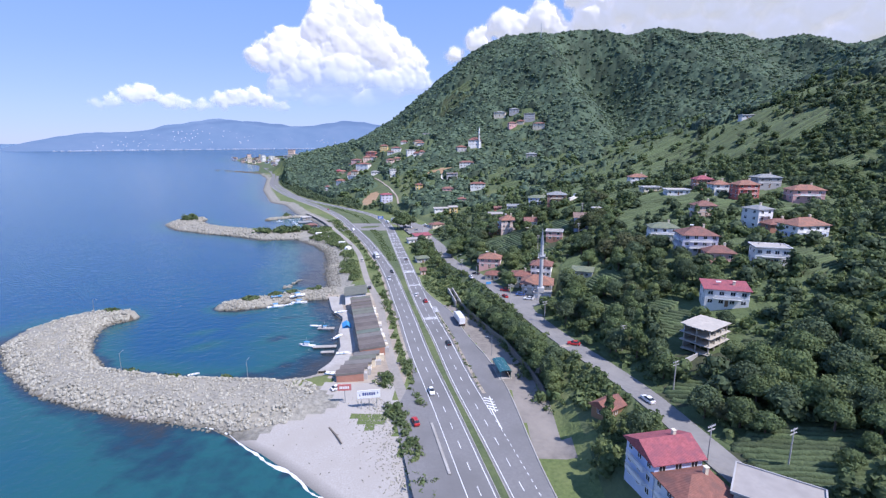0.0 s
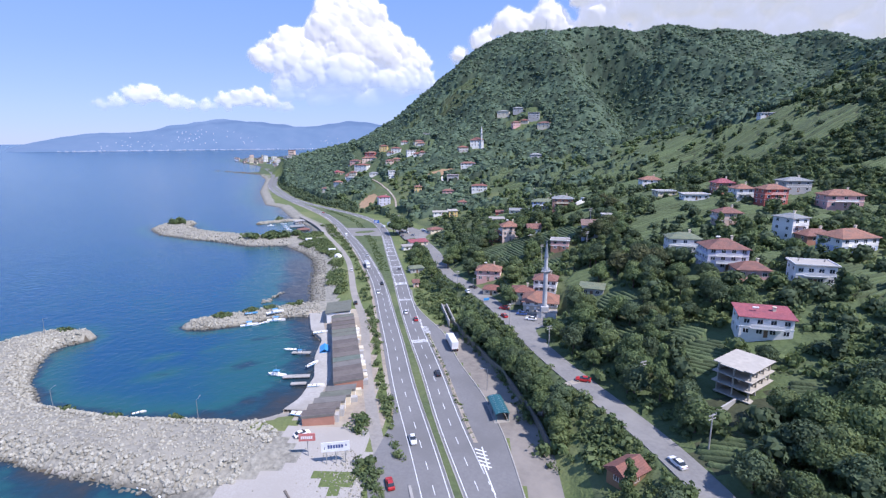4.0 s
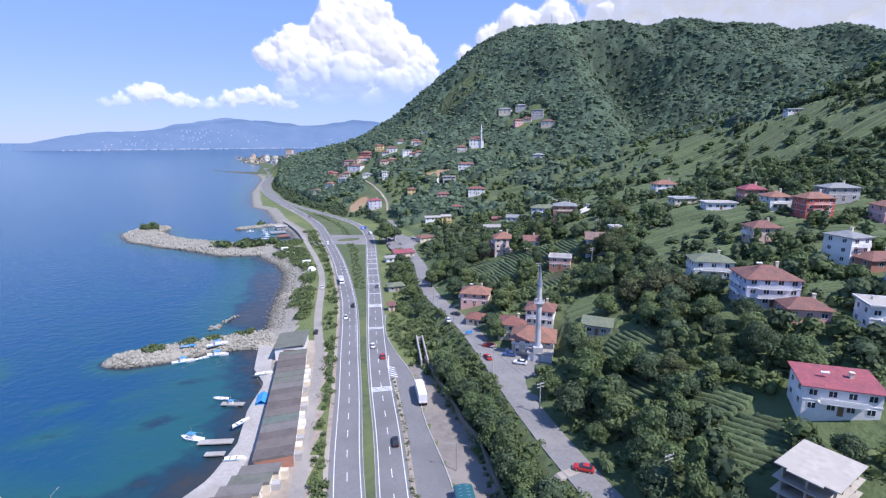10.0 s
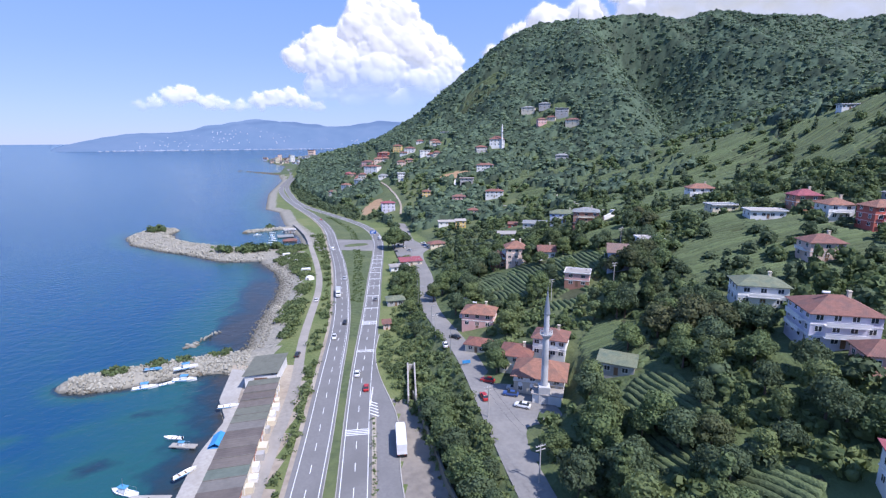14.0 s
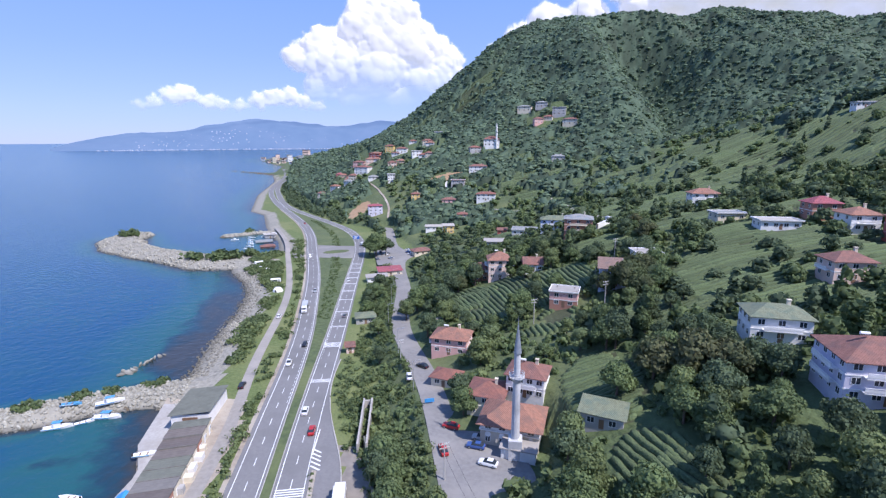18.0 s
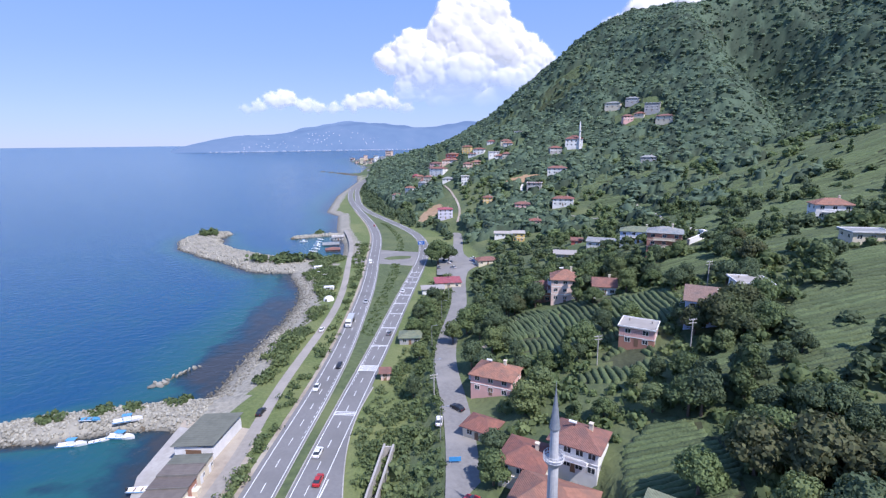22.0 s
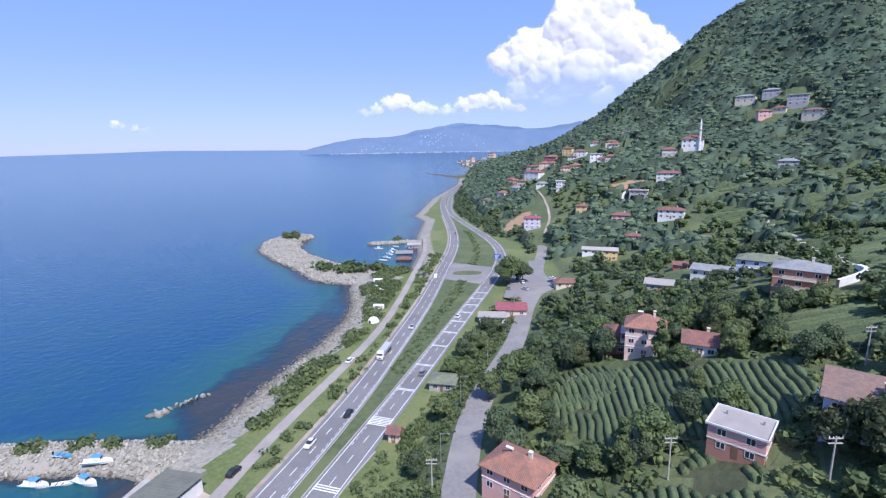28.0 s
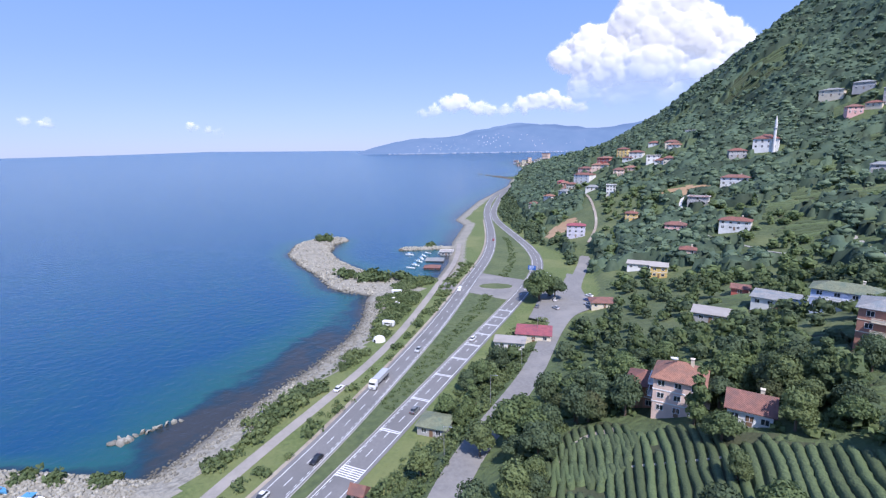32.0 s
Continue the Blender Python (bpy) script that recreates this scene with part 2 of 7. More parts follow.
hedge_line = curve((78, -12.5), (87.5, -16.8), (95, -20.3), (108, -25.2), (119, -28.8))
# breakwaters: x, y, half width of each station of the crest line
MOLE = [(-57, 122.5, 8), (-72, 126, 15), (-107, 128.5, 12), (-140, 136, 10), (-163, 153, 12), (-180, 174, 16), (-178, 191, 11), (-163, 197, 4)]
SPIT = [(-78, 238, 9), (-90, 233.5, 7.5), (-102, 227, 7), (-112, 220.5, 7.5), (-121, 215.5, 6.5), (-127, 212.5, 4)]
PIER = [(-150, 402, 18), (-175, 400, 18), (-200, 408, 14), (-235, 420, 13), (-268, 437, 15), (-293, 463, 16), (-288, 486, 7)]
JETTY = [(-188, 512, 5), (-202, 500, 4), (-216, 486, 4)]
BAR = [(-560, 1272, 14), (-680, 1370, 12), (-795, 1460, 9)]
# swells of the hills, from south to north; columns go from west to east
WIDE = [
    [0, -2, -15, 11, 29, 43, 36, 15, 18],
    [0, -2, -11, 20, -9, 44, 52, 53, 79],
    [0, -1, -10, 2, 37, 69, 44, 56, 68],
    [-3, -24, 4, 16, 24, 50, 56, 58, 69],
    [-1, -23, 43, 7, 26, 12, 50, 65, 109],
    [7, 12, 27, 60, 81, 83, 60, 59, 138],
    [7, 17, 42, 152, 71, 104, 84, 68, 137],
    [13, 30, 22, 40, 34, 58, 48, 50, 46],
    [15, 26, 9, 10, 17, 35, 24, 20, 11],
]
FINE = [
    [-1, -1, 1, 1, 1],
    [-3, -4, -2, 0, 1],
    [-3, 5, 0, 1, 1],
    [-2, 1, 2, -2, -4],
    [3, 2, 6, -1, 0],
    [2, 4, 2, -1, 5],
    [1, 1, -2, -7, 0],
    [-5, -1, 1, 1, 2],
]
NOISE = np.random.RandomState(5).rand(64, 64)


def wave(x, y, size, shift=0):
    """Smooth noise from -1 to 1 with bumps of that size."""
    u, v = np.asarray(x, float) / size + shift * 7.3 + 1000, np.asarray(y, float) / size + shift * 3.1 + 1000
    i, j = np.floor(u).astype(int), np.floor(v).astype(int)
    f, g = u - i, v - j
    f, g = f * f * (3 - 2 * f), g * g * (3 - 2 * g)
    at = lambda a, b: NOISE[a % 64, b % 64]  # noqa: E731
    return 2 * ((at(i, j) * (1 - f) + at(i + 1, j) * f) * (1 - g) + (at(i, j + 1) * (1 - f) + at(i + 1, j + 1) * f) * g) - 1


def step(a, b, v):
    s = np.clip((v - a) / (b - a), 0, 1)
    return s * s * (3 - 2 * s)


def relief(x, y):
    x, y = np.asarray(x, float), np.asarray(y, float)
    z = np.zeros(np.broadcast(x, y).shape)
    for rows, x0, y0, gap, r in ((WIDE, -460, 80, (175, 165), 125), (FINE, 15, 70, (58, 58), 42)):
        for j, row in enumerate(rows):
            for i, h in enumerate(row):
                z = z + h * np.exp(-((x - x0 - i * gap[0]) ** 2 + (y - y0 - j * gap[1]) ** 2) / (2 * r * r))
    far = step(1500, 2600, np.hypot(x, y)) * 120 * step(0, 900, x - coast(y))
    rough = step(40, 140, z)
    z = z + rough * (wave(x, y, 140, 1) * 12 + wave(x, y, 60, 2) * 6 + wave(x, y, 26, 3) * 2.5) + wave(x, y, 18, 4) * 0.8
    ridge = step(70, 170, z) * (9 - 20 * np.abs(wave(0.8 * x + 0.6 * y, 0.8 * y - 0.6 * x, 95, 14)))
    fold = curve((560, 215), (640, 228), (718, 240), (826, 226), (930, 205), (990, 195))  # the valley behind the spur
    side = x - fold(y)
    depth = step(590, 700, y) * step(1010, 920, y)
    gully = (20 + 0.38 * np.maximum(z, 0)) * np.exp(-((side / np.where(side < 0, 48, 95)) ** 2)) * depth
    crest = 26 * np.exp(-(((side + 88) / 44) ** 2)) * step(640, 720, y) * step(990, 900, y)
    # side gullies run down the back slope from its ridge
    ribs = step(240, 330, x) * step(700, 790, y) * step(1010, 940, y) * (14 - 44 * np.abs(wave(x + 0.35 * y, 0.12 * y, 82, 51)))
    ribs = ribs + step(120, 40, x) * step(760, 840, y) * step(1010, 940, y) * (6 - 18 * np.abs(wave(x + 0.3 * y, 0.15 * y, 60, 53)))
    return z + far + ridge - gully + crest + ribs


def bank(x, y, stations):
    """How far inside a breakwater a place lies: 1 on the crest, 0 at the water's edge, below 0 outside."""
    best = np.full(np.broadcast(x, y).shape, -9.0)
    for (ax, ay, aw), (bx, by, bw) in zip(stations, stations[1:]):
        dx, dy = bx - ax, by - ay
        t = np.clip(((x - ax) * dx + (y - ay) * dy) / (dx * dx + dy * dy), 0, 1)
        w = aw + (bw - aw) * t
        best = np.maximum(best, 1 - np.hypot(x - ax - t * dx, y - ay - t * dy) / w)
    return best


def ground_z(x, y):
    x, y = np.asarray(x, float), np.asarray(y, float)
    d = (x - coast(y)) * 0.85
    beach = step(128, 118, y) * step(60, 80, y)
    slope = 0.22 - 0.15 * beach
    z = SEA + np.clip(d * slope, -9, 2.7)
    up = step(0, 7, x - wall_line(y))
    hills = np.maximum(relief(x, y), 4.2)
    z = np.where(x > wall_line(y), 4.2 + (hills - 4.2) * up, z)
    off = np.abs(x - side_road(y))
    near = step(9, 4.2, off) * step(545, 520, y) * step(20, 40, y)
    z = z + (side_level(y) - 0.12 - z) * near
    yard = step(20, 15, np.hypot((x - 20) * 1.2, y - 208))
    z = z + (11.6 - z) * yard
    for stations, top in ((MOLE, 3.6), (SPIT, 2.4), (PIER, 3.0), (JETTY, 1.6), (BAR, 2.0)):
        k = bank(x, y, stations)
        z = np.maximum(z, SEA + np.where(k > 0, np.minimum(k * 2.2, 1) * top, np.maximum(k * 7, -9)))
    return z


def ground_at(x, y):
    return float(ground_z(x, y))


# ---- far headland, town across the bay, clouds ----
def headland():
    top = curve((-44.6, 0), (-42, 62), (-38, 116), (-32, 165), (-25.5, 230), (-22.5, 205), (-19, 180), (-16, 195), (-13, 215), (-8, 190), (0, 150))
    az = np.linspace(-44.6, 0, 170)
    deep = np.linspace(0, 1, 14)
    a, d = np.meshgrid(np.radians(az), deep)
    r = 4250 + 560 * d
    rise = np.sin(d * math.pi * 0.5) ** 0.8
    x, y = r * np.sin(a), r * np.cos(a)
    h = np.maximum(top(np.degrees(a)), 0)
    z = 28 + rise * (h + 16) * (1 + 0.10 * wave(x, y, 260, 2) + 0.06 * wave(x, y, 90, 3)) - 6 * (1 - d)
    n = len(az)
    i, j = np.meshgrid(np.arange(n - 1), np.arange(len(deep) - 1))
    k = (j * n + i).ravel()
    # distance haze is painted in: near-black hills under an even blue glow
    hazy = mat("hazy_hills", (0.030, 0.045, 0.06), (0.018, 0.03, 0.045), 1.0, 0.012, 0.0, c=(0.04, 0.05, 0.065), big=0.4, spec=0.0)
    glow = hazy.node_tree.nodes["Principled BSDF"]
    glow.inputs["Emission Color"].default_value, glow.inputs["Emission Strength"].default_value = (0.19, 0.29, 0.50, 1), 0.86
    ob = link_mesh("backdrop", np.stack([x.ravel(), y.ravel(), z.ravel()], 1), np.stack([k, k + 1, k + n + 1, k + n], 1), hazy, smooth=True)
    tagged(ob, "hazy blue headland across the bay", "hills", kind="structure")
    r = random.Random(4)
    bm = bmesh.new()
    for _ in range(420):
        low = r.random() < 0.72
        b = radians(r.uniform(-41, -14)) if low else radians(r.uniform(-38, -12))
        q = 4246 if low else r.uniform(4300, 4560)
        e = (q - 4250) / 560
        s = 28 - 2 if low else 28 + math.sin(max(e, 0) * math.pi / 2) ** 0.8 * (max(top(math.degrees(b)), 0) + 10)
        w, t = (r.uniform(6, 16), r.uniform(3, 13)) if low else (r.uniform(3, 7), r.uniform(0.3, 1.6))
        box(bm, q * math.sin(b) - w / 2, q * math.sin(b) + w / 2, q * math.cos(b) - 5, q * math.cos(b) + 5, s - 8, s + t)
    pale = mat("pale_far_walls", (0.56, 0.60, 0.70), (0.42, 0.47, 0.58), 1.0, 0.05, spec=0.0)
    tagged(part("far_town", bm, pale, None), "white buildings of a hazy town across the bay", "town", kind="stuff")


headland()


def blurred(h, times):
    """A field smoothed over its neighbours."""
    for _ in range(times):
        for ax_ in (0, 1):
            h = 0.25 * np.roll(h, 1, ax_) + 0.5 * h + 0.25 * np.roll(h, -1, ax_)
        h[[0, -1]], h[:, [0, -1]] = 0, 0
    return h


def cloud(name, label, puffs, seed, gap=0.09, fade=(0, 1), full=1.0):
    """A cumulus as one swelling body: azimuth and height in degrees, radius in metres; small heads grow on large ones. It thins out between the two heights of fade."""
    r = np.random.RandomState(seed)
    p = np.array([(a, e, q * 0.0126) for a, e, q, _ in puffs])
    az, el = np.meshgrid(np.arange(p[:, 0].min() - 3.2, p[:, 0].max() + 3.2, gap), np.arange(p[:, 1].min() - 2.2, p[:, 1].max() + 3.2, gap))
    wa = az + 0.22 * wave(az * 60, el * 60, 60, 3) + 0.10 * wave(az * 60, el * 60, 23, 5)
    we = el + 0.18 * wave(az * 60, el * 60, 50, 8) + 0.09 * wave(az * 60, el * 60, 19, 9)
    h = np.zeros_like(az)
    for a, e, q in p:
        h = np.maximum(h, np.sqrt(np.maximum(q * q - (wa - a) ** 2 - ((we - e) * np.where(we < e, 1.5, 1.05)) ** 2, 0)))
    for level, many, lo, hi in ((1, 14, 0.30, 0.55), (2, 26, 0.16, 0.30), (3, 22, 0.09, 0.15)):
        heads = []
        for a, e, q in p:
            for _ in range(int(many * min(1, (q / 1.6) ** 2) + 3)):
                t, u = r.uniform(0, math.tau), q * math.sqrt(r.uniform(0.0, 1.1))
                heads.append((a + u * math.cos(t), e + u * math.sin(t) * (1 if math.sin(t) > 0 else 0.6), max(q, 0.8) * r.uniform(lo, hi)))
        base = h.copy()
        for a, e, q in heads:
            j, i = int(round((e - el[0, 0]) / gap)), int(round((a - az[0, 0]) / gap))
            if not (0 <= j < h.shape[0] and 0 <= i < h.shape[1]) or base[j, i] <= 0.02:
                continue
            k = int(q / gap) + 2
            w = (slice(max(j - k, 0), j + k + 1), slice(max(i - k, 0), i + k + 1))
            d = q * q - (az[w] - a) ** 2 - (el[w] - e) ** 2
            h[w] = np.maximum(h[w], np.where(d > 0, base[j, i] * 0.95 + 0.5 * np.sqrt(np.maximum(d, 0)), 0))
        h = blurred(h, 2 if level < 3 else 1)
    rim = blurred(h, 2)
    n = az.shape[1]
    depth = FARC - 79 * 0.55 * h
    a, e = np.radians(az), np.radians(el)
    v = np.stack([depth * np.sin(a) * np.cos(e), depth * np.cos(a) * np.cos(e), 79 + depth * np.sin(e)], -1).reshape(-1, 3)
    j, i = np.meshgrid(np.arange(h.shape[0] - 1), np.arange(n - 1), indexing="ij")
    k = (j * n + i).ravel()
    f = np.stack([k, k + 1, k + n + 1, k + n], 1)
    f = f[(rim.ravel()[f] > 0.01).any(1)]
    used, back = np.unique(f, return_inverse=True)
    wisp = 0.30 * wave(az * 60, el * 60, 26, 14) + 0.22 * wave(az * 60, el * 60, 11, 15) + 0.15 * wave(az * 60, el * 60, 5, 16)
    thin = full * np.clip(rim / 0.15, 0, 1) * step(0.0, 1.0, rim / 0.85 + wisp * np.clip(1.3 - rim, 0.2, 1) - 0.12) * np.clip((el + 0.5 * wave(az * 60, el * 60, 90, 4) - fade[0]) / (fade[1] - fade[0]), 0, 1)
    white = bpy.data.materials.get("cloud_white")
    if not white:
        white = mat("cloud_white", (0.54, 0.52, 0.50), (0.50, 0.48, 0.46), 1.0, 0.004, 0.0, c=(0.52, 0.50, 0.48), spec=0.0)
        b = white.node_tree.nodes["Principled BSDF"]
        # own glow stands in for sunlight scattered within the cloud, softening its creases
        b.inputs["Emission Color"].default_value, b.inputs["Emission Strength"].default_value = (0.93, 0.92, 0.96, 1), 0.43
        att = white.node_tree.nodes.new("ShaderNodeAttribute")
        att.attribute_name = "thickness"
        white.node_tree.links.new(att.outputs["Fac"], b.inputs["Alpha"])
    ob = link_mesh(name, v[used], back.reshape(-1, 4), white, smooth=True)
    ob.data.attributes.new("thickness", "FLOAT", "POINT").data.foreach_set("value", thin.ravel()[used].astype(np.float32))
    return tagged(ob, label, "cloud", kind="structure")


FARC = 4550
cloud("backdrop_cloud_1", "large white cumulus cloud above the bay", [(-14, 13.6, 120, 0), (-11.5, 12.8, 140, 0), (-16, 11.4, 170, 0), (-13, 10.6, 200, 0), (-20, 9.8, 130, 0), (-22.3, 8.4, 110, 0), (-18.5, 8.0, 190, 0), (-14.5, 7.4, 220, 0), (-10.5, 9.4, 190, 0), (-8, 9.8, 110, 0), (-6.8, 8.3, 120, 0), (-9, 6.6, 180, 0), (-5.8, 6.4, 110, 0), (-20, 5.6, 130, 0), (-16, 5.0, 140, 0), (-12, 4.6, 140, 0)], 3, fade=(3.4, 9.5))
cloud("backdrop_cloud_2", "low bank of white cloud over the headland", [(-37.4, 3.6, 45, 0), (-36, 3.9, 62, 0), (-34.6, 4.5, 80, 0), (-33.2, 4.6, 78, 0), (-31.6, 4.0, 72, 0), (-30, 3.8, 66, 0), (-28.4, 3.8, 62, 0), (-26.6, 4.1, 70, 0), (-25, 4.6, 84, 0), (-23.4, 4.6, 84, 0), (-22, 4.1, 72, 0), (-20.6, 3.8, 60, 0)], 5, 0.07, (2.0, 5.2), 0.8)
cloud("backdrop_cloud_3", "white clouds behind the mountain", [(-2, 9.2, 80, 0), (1, 10.4, 110, 0), (4, 11.8, 140, 0), (7.5, 12.2, 140, 0), (10, 10.8, 110, 0), (13, 12.6, 150, 0), (17, 13.6, 180, 0), (21, 14.0, 200, 0), (25, 13.6, 200, 0), (29, 13.0, 190, 0), (33, 11.6, 180, 0), (37, 10.5, 180, 0), (11, 14.5, 100, 0), (14, 15.8, 110, 0), (17.5, 16.6, 120, 0), (21, 17, 130, 0), (24.5, 16.8, 130, 0), (28, 16.4, 130, 0), (31.5, 15.6, 130, 0), (35, 14.4, 130, 0), (14, 10.6, 130, 0), (18, 11, 150, 0), (22, 11.2, 150, 0), (26, 10.8, 150, 0), (30, 9.8, 150, 0), (34, 8.6, 150, 0)], 7, 0.12, (3, 6))
cloud("backdrop_cloud_4", "small white cloud low over the sea", [(-61, 2.3, 42, 0), (-59.6, 2.1, 34, 0), (-58.6, 2.0, 24, 0)], 9, 0.06, (1.2, 2.8), 0.6)
cloud("backdrop_cloud_5", "small white cloud low over the sea", [(-74, 2.8, 40, 0), (-72.6, 2.7, 36, 0)], 10, 0.06, (1.9, 3.2), 0.6)


# ---- tea gardens ----
def openish(x, y):
    return float(wave(x, y, 55, 6) + 0.5 * wave(x, y, 20, 7))


# tea gardens: centre, half axes, direction of the rows, spacing
TEA = [
    (26, 290, 27, 18, -72, 1.7), (6, 297, 9, 13, -60, 1.7), (36, 256, 11, 5, -75, 1.7), (44, 217, 9, 17, 10, 1.5), (47, 190, 7, 8, -68, 1.6),
    (104, 264, 30, 32, 8, 2.2), (60, 82, 15, 11, -24, 1.6), (150, 470, 52, 60, 4, 3.2), (65, 248, 15, 12, 12, 1.8), (55, 124, 8, 6, -40, 1.5),
    (59, 144, 7, 5, -40, 1.5), (120, 232, 14, 7, 5, 2.0), (95, 332, 26, 17, 4, 2.3), (98, 400, 28, 34, 6, 2.8), (220, 425, 30, 42, 8, 3.2),
    (47, 176, 6, 10, -65, 1.6), (70, 124, 8, 8, -30, 1.6), (88, 118, 12, 10, -25, 1.8), (140, 240, 16, 14, 0, 2.2), (60, 320, 12, 14, 10, 2.0),
    (225, 376, 32, 24, 6, 2.6), (186, 402, 26, 22, 4, 2.6), (130, 398, 20, 22, 6, 2.4), (161, 279, 20, 14, 4, 2.2), (108, 300, 16, 10, 2, 2.0),
    (80, 520, 24, 26, 8, 2.8), (86, 268, 14, 10, 6, 1.9), (118, 288, 12, 7, 4, 1.9), (52, 184, 6, 7, -60, 1.6), (56, 160, 9, 5, -50, 1.6),
    (60, 150, 8, 5, -45, 1.6), (46, 142, 5, 5, -40, 1.5), (105, 198, 9, 6, -10, 1.8), (50, 112, 8, 6, -35, 1.6), 
    (38, 265, 7, 5, -60, 1.7), (41, 352, 10, 10, 0, 2.0), (64, 493, 14, 16, 4, 2.4), (5, 500, 14, 9, 6, 2.2), (32, 650, 18, 20, 6, 2.8),
    (40, 594, 20, 14, 4, 2.6), (74, 694, 16, 12, 0, 2.8), (-34, 884, 36, 24, 12, 3.4), (-6, 896, 22, 16, 12, 3.4), (-116, 886, 24, 16, 14, 3.4),
    (95, 522, 14, 12, 6, 2.6), (-78, 672, 16, 12, 10, 2.8), (-12, 600, 12, 9, 4, 2.4),
    (153, 556, 24, 18, 6, 3.0), (20, 690, 14, 10, 4, 2.8),
]


for k in range(260):
    r = np.random.RandomState(900 + k)
    x, y = r.uniform(10, 330), r.uniform(110, 640)
    rx, ry = r.uniform(9, 20), r.uniform(8, 16)
    if openish(x, y) > 0.12 and relief(x, y) < 150 and len(TEA) < 110 and not any(np.hypot(x - t[0], y - t[1]) < 0.75 * (rx + min(t[2], t[3])) for t in TEA) and x > side_road(y) + 14 and not (x < 60 and y < 330):
        TEA.append((x, y, rx, ry, r.uniform(-14, 14), 2.0 if y < 330 else 2.8))


def in_tea(x, y, grow=0.0):
    hit = np.zeros(np.broadcast(x, y).shape, bool)
    for cx, cy, rx, ry, _, _ in TEA:
        hit |= ((x - cx) / (rx + grow)) ** 2 + ((y - cy) / (ry + grow)) ** 2 < 1
    return hit


# ---- ground and sea ----
def axis(a, b, gap, low, high, grow):
    mid = list(np.arange(a, b + gap, gap))
    up, down, g = [], [], gap
    while (up[-1] if up else mid[-1]) < high:
        g *= grow
        up.append((up[-1] if up else mid[-1]) + g)
    g = gap
    while (down[-1] if down else mid[0]) > low:
        g *= grow
        down.append((down[-1] if down else mid[0]) - g)
    return np.array(down[::-1] + mid + up)


def sheet(xs, ys):
    gx, gy = np.meshgrid(xs, ys)
    n = len(xs)
    i, j = np.meshgrid(np.arange(n - 1), np.arange(len(ys) - 1))
    a = (j * n + i).ravel()
    return gx.ravel(), gy.ravel(), np.stack([a, a + 1, a + n + 1, a + n], 1)


gx, gy, faces = sheet(axis(-330, 260, 2.6, -4900, 4900, 1.055), axis(60, 640, 2.6, -900, 4900, 1.05))
gz = ground_z(gx, gy)
cx, cy, cz = gx[faces].mean(1), gy[faces].mean(1), gz[faces].mean(1)
inland = cx - wall_line(cy)
kind = np.full(len(faces), 0)
kind[inland > 3] = 2
kind[(inland > 3) & (wave(cx, cy, 55, 6) + 0.5 * wave(cx, cy, 20, 7) > 0.15) & (cz < 140) & (cy < 640)] = 1
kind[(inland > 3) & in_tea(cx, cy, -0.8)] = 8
kind[(cx - coast(cy) < 14) & (inland < 0)] = 4
kind[(cy < 150) & (cx < front_road(cy) - 3)] = 3
kind[(cy > 60) & (cy < 122) & (np.abs(cx - hedge_line(cy)) < 2.4)] = 0
for stations in (MOLE, SPIT, PIER, JETTY, BAR):
    kind[bank(cx, cy, stations) > -0.15 + 0.25 * wave(cx, cy, 7, 5)] = 4
kind[(cy > 135) & (cy < 232) & (cx > coast(cy) - 1) & (cx < front_road(cy) + 2)] = 6
kind[(np.hypot((cx + 57) / 7, (cy - 136) / 3.2) < 1 + 0.4 * wave(cx, cy, 5, 2)) | (np.hypot((cx + 35) / 5, (cy - 114.5) / 3) < 1 + 0.4 * wave(cx, cy, 4, 3))] = 0
kind[(cy > 100) & (cy < 213 + 3 * wave(cx, cy, 6, 3)) & (cx > bay_kerb(cy)) & (inland < 1)] = 9
kind[(cy > 100) & (cy < 262) & (cx > bay_kerb(cy)) & (inland < 6) & (kind != 9)] = 0
kind[(cy > 1250) & (inland > -400)] = 2
kind[np.hypot((cx + 128) / 9, (cy - 585) / 22) < 1] = 7
kind[np.hypot((cx + 45) / 20, (cy - 626) / 10) < 1] = 7
kind[cz < SEA - 0.25] = 5
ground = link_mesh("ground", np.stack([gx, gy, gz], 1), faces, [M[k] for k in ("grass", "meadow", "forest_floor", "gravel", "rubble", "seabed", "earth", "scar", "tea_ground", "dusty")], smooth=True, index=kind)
tagged(ground, "green coastal hillside with gravel shore", "ground", kind="structure")

sx, sy, faces = sheet(axis(-330, 20, 4.0, -4900, 900, 1.07), axis(60, 640, 4.0, -900, 4900, 1.06))
depth = SEA - ground_z(sx, sy)
# a rocky shelf along the shore
depth -= np.clip(depth, 0, 5) * 0.8 * step(-25, -13, sx - coast(sy) + 6 * wave(sx, sy, 9, 2)) * step(244, 258, sy) * step(352, 330, sy)
for px, py, pr in ((-91.5, 200.5, 6), (-104, 190, 3.5), (-87, 176, 8), (-112, 168, 7), (-75, 150, 6), (-120, 182, 5)):  # sunken rocks in the harbour
    depth *= 1 - 0.85 * np.exp(-((0.8 * (sx - px) + 0.6 * (sy - py)) ** 2 + 3 * (0.8 * (sy - py) - 0.6 * (sx - px)) ** 2) / pr ** 2)
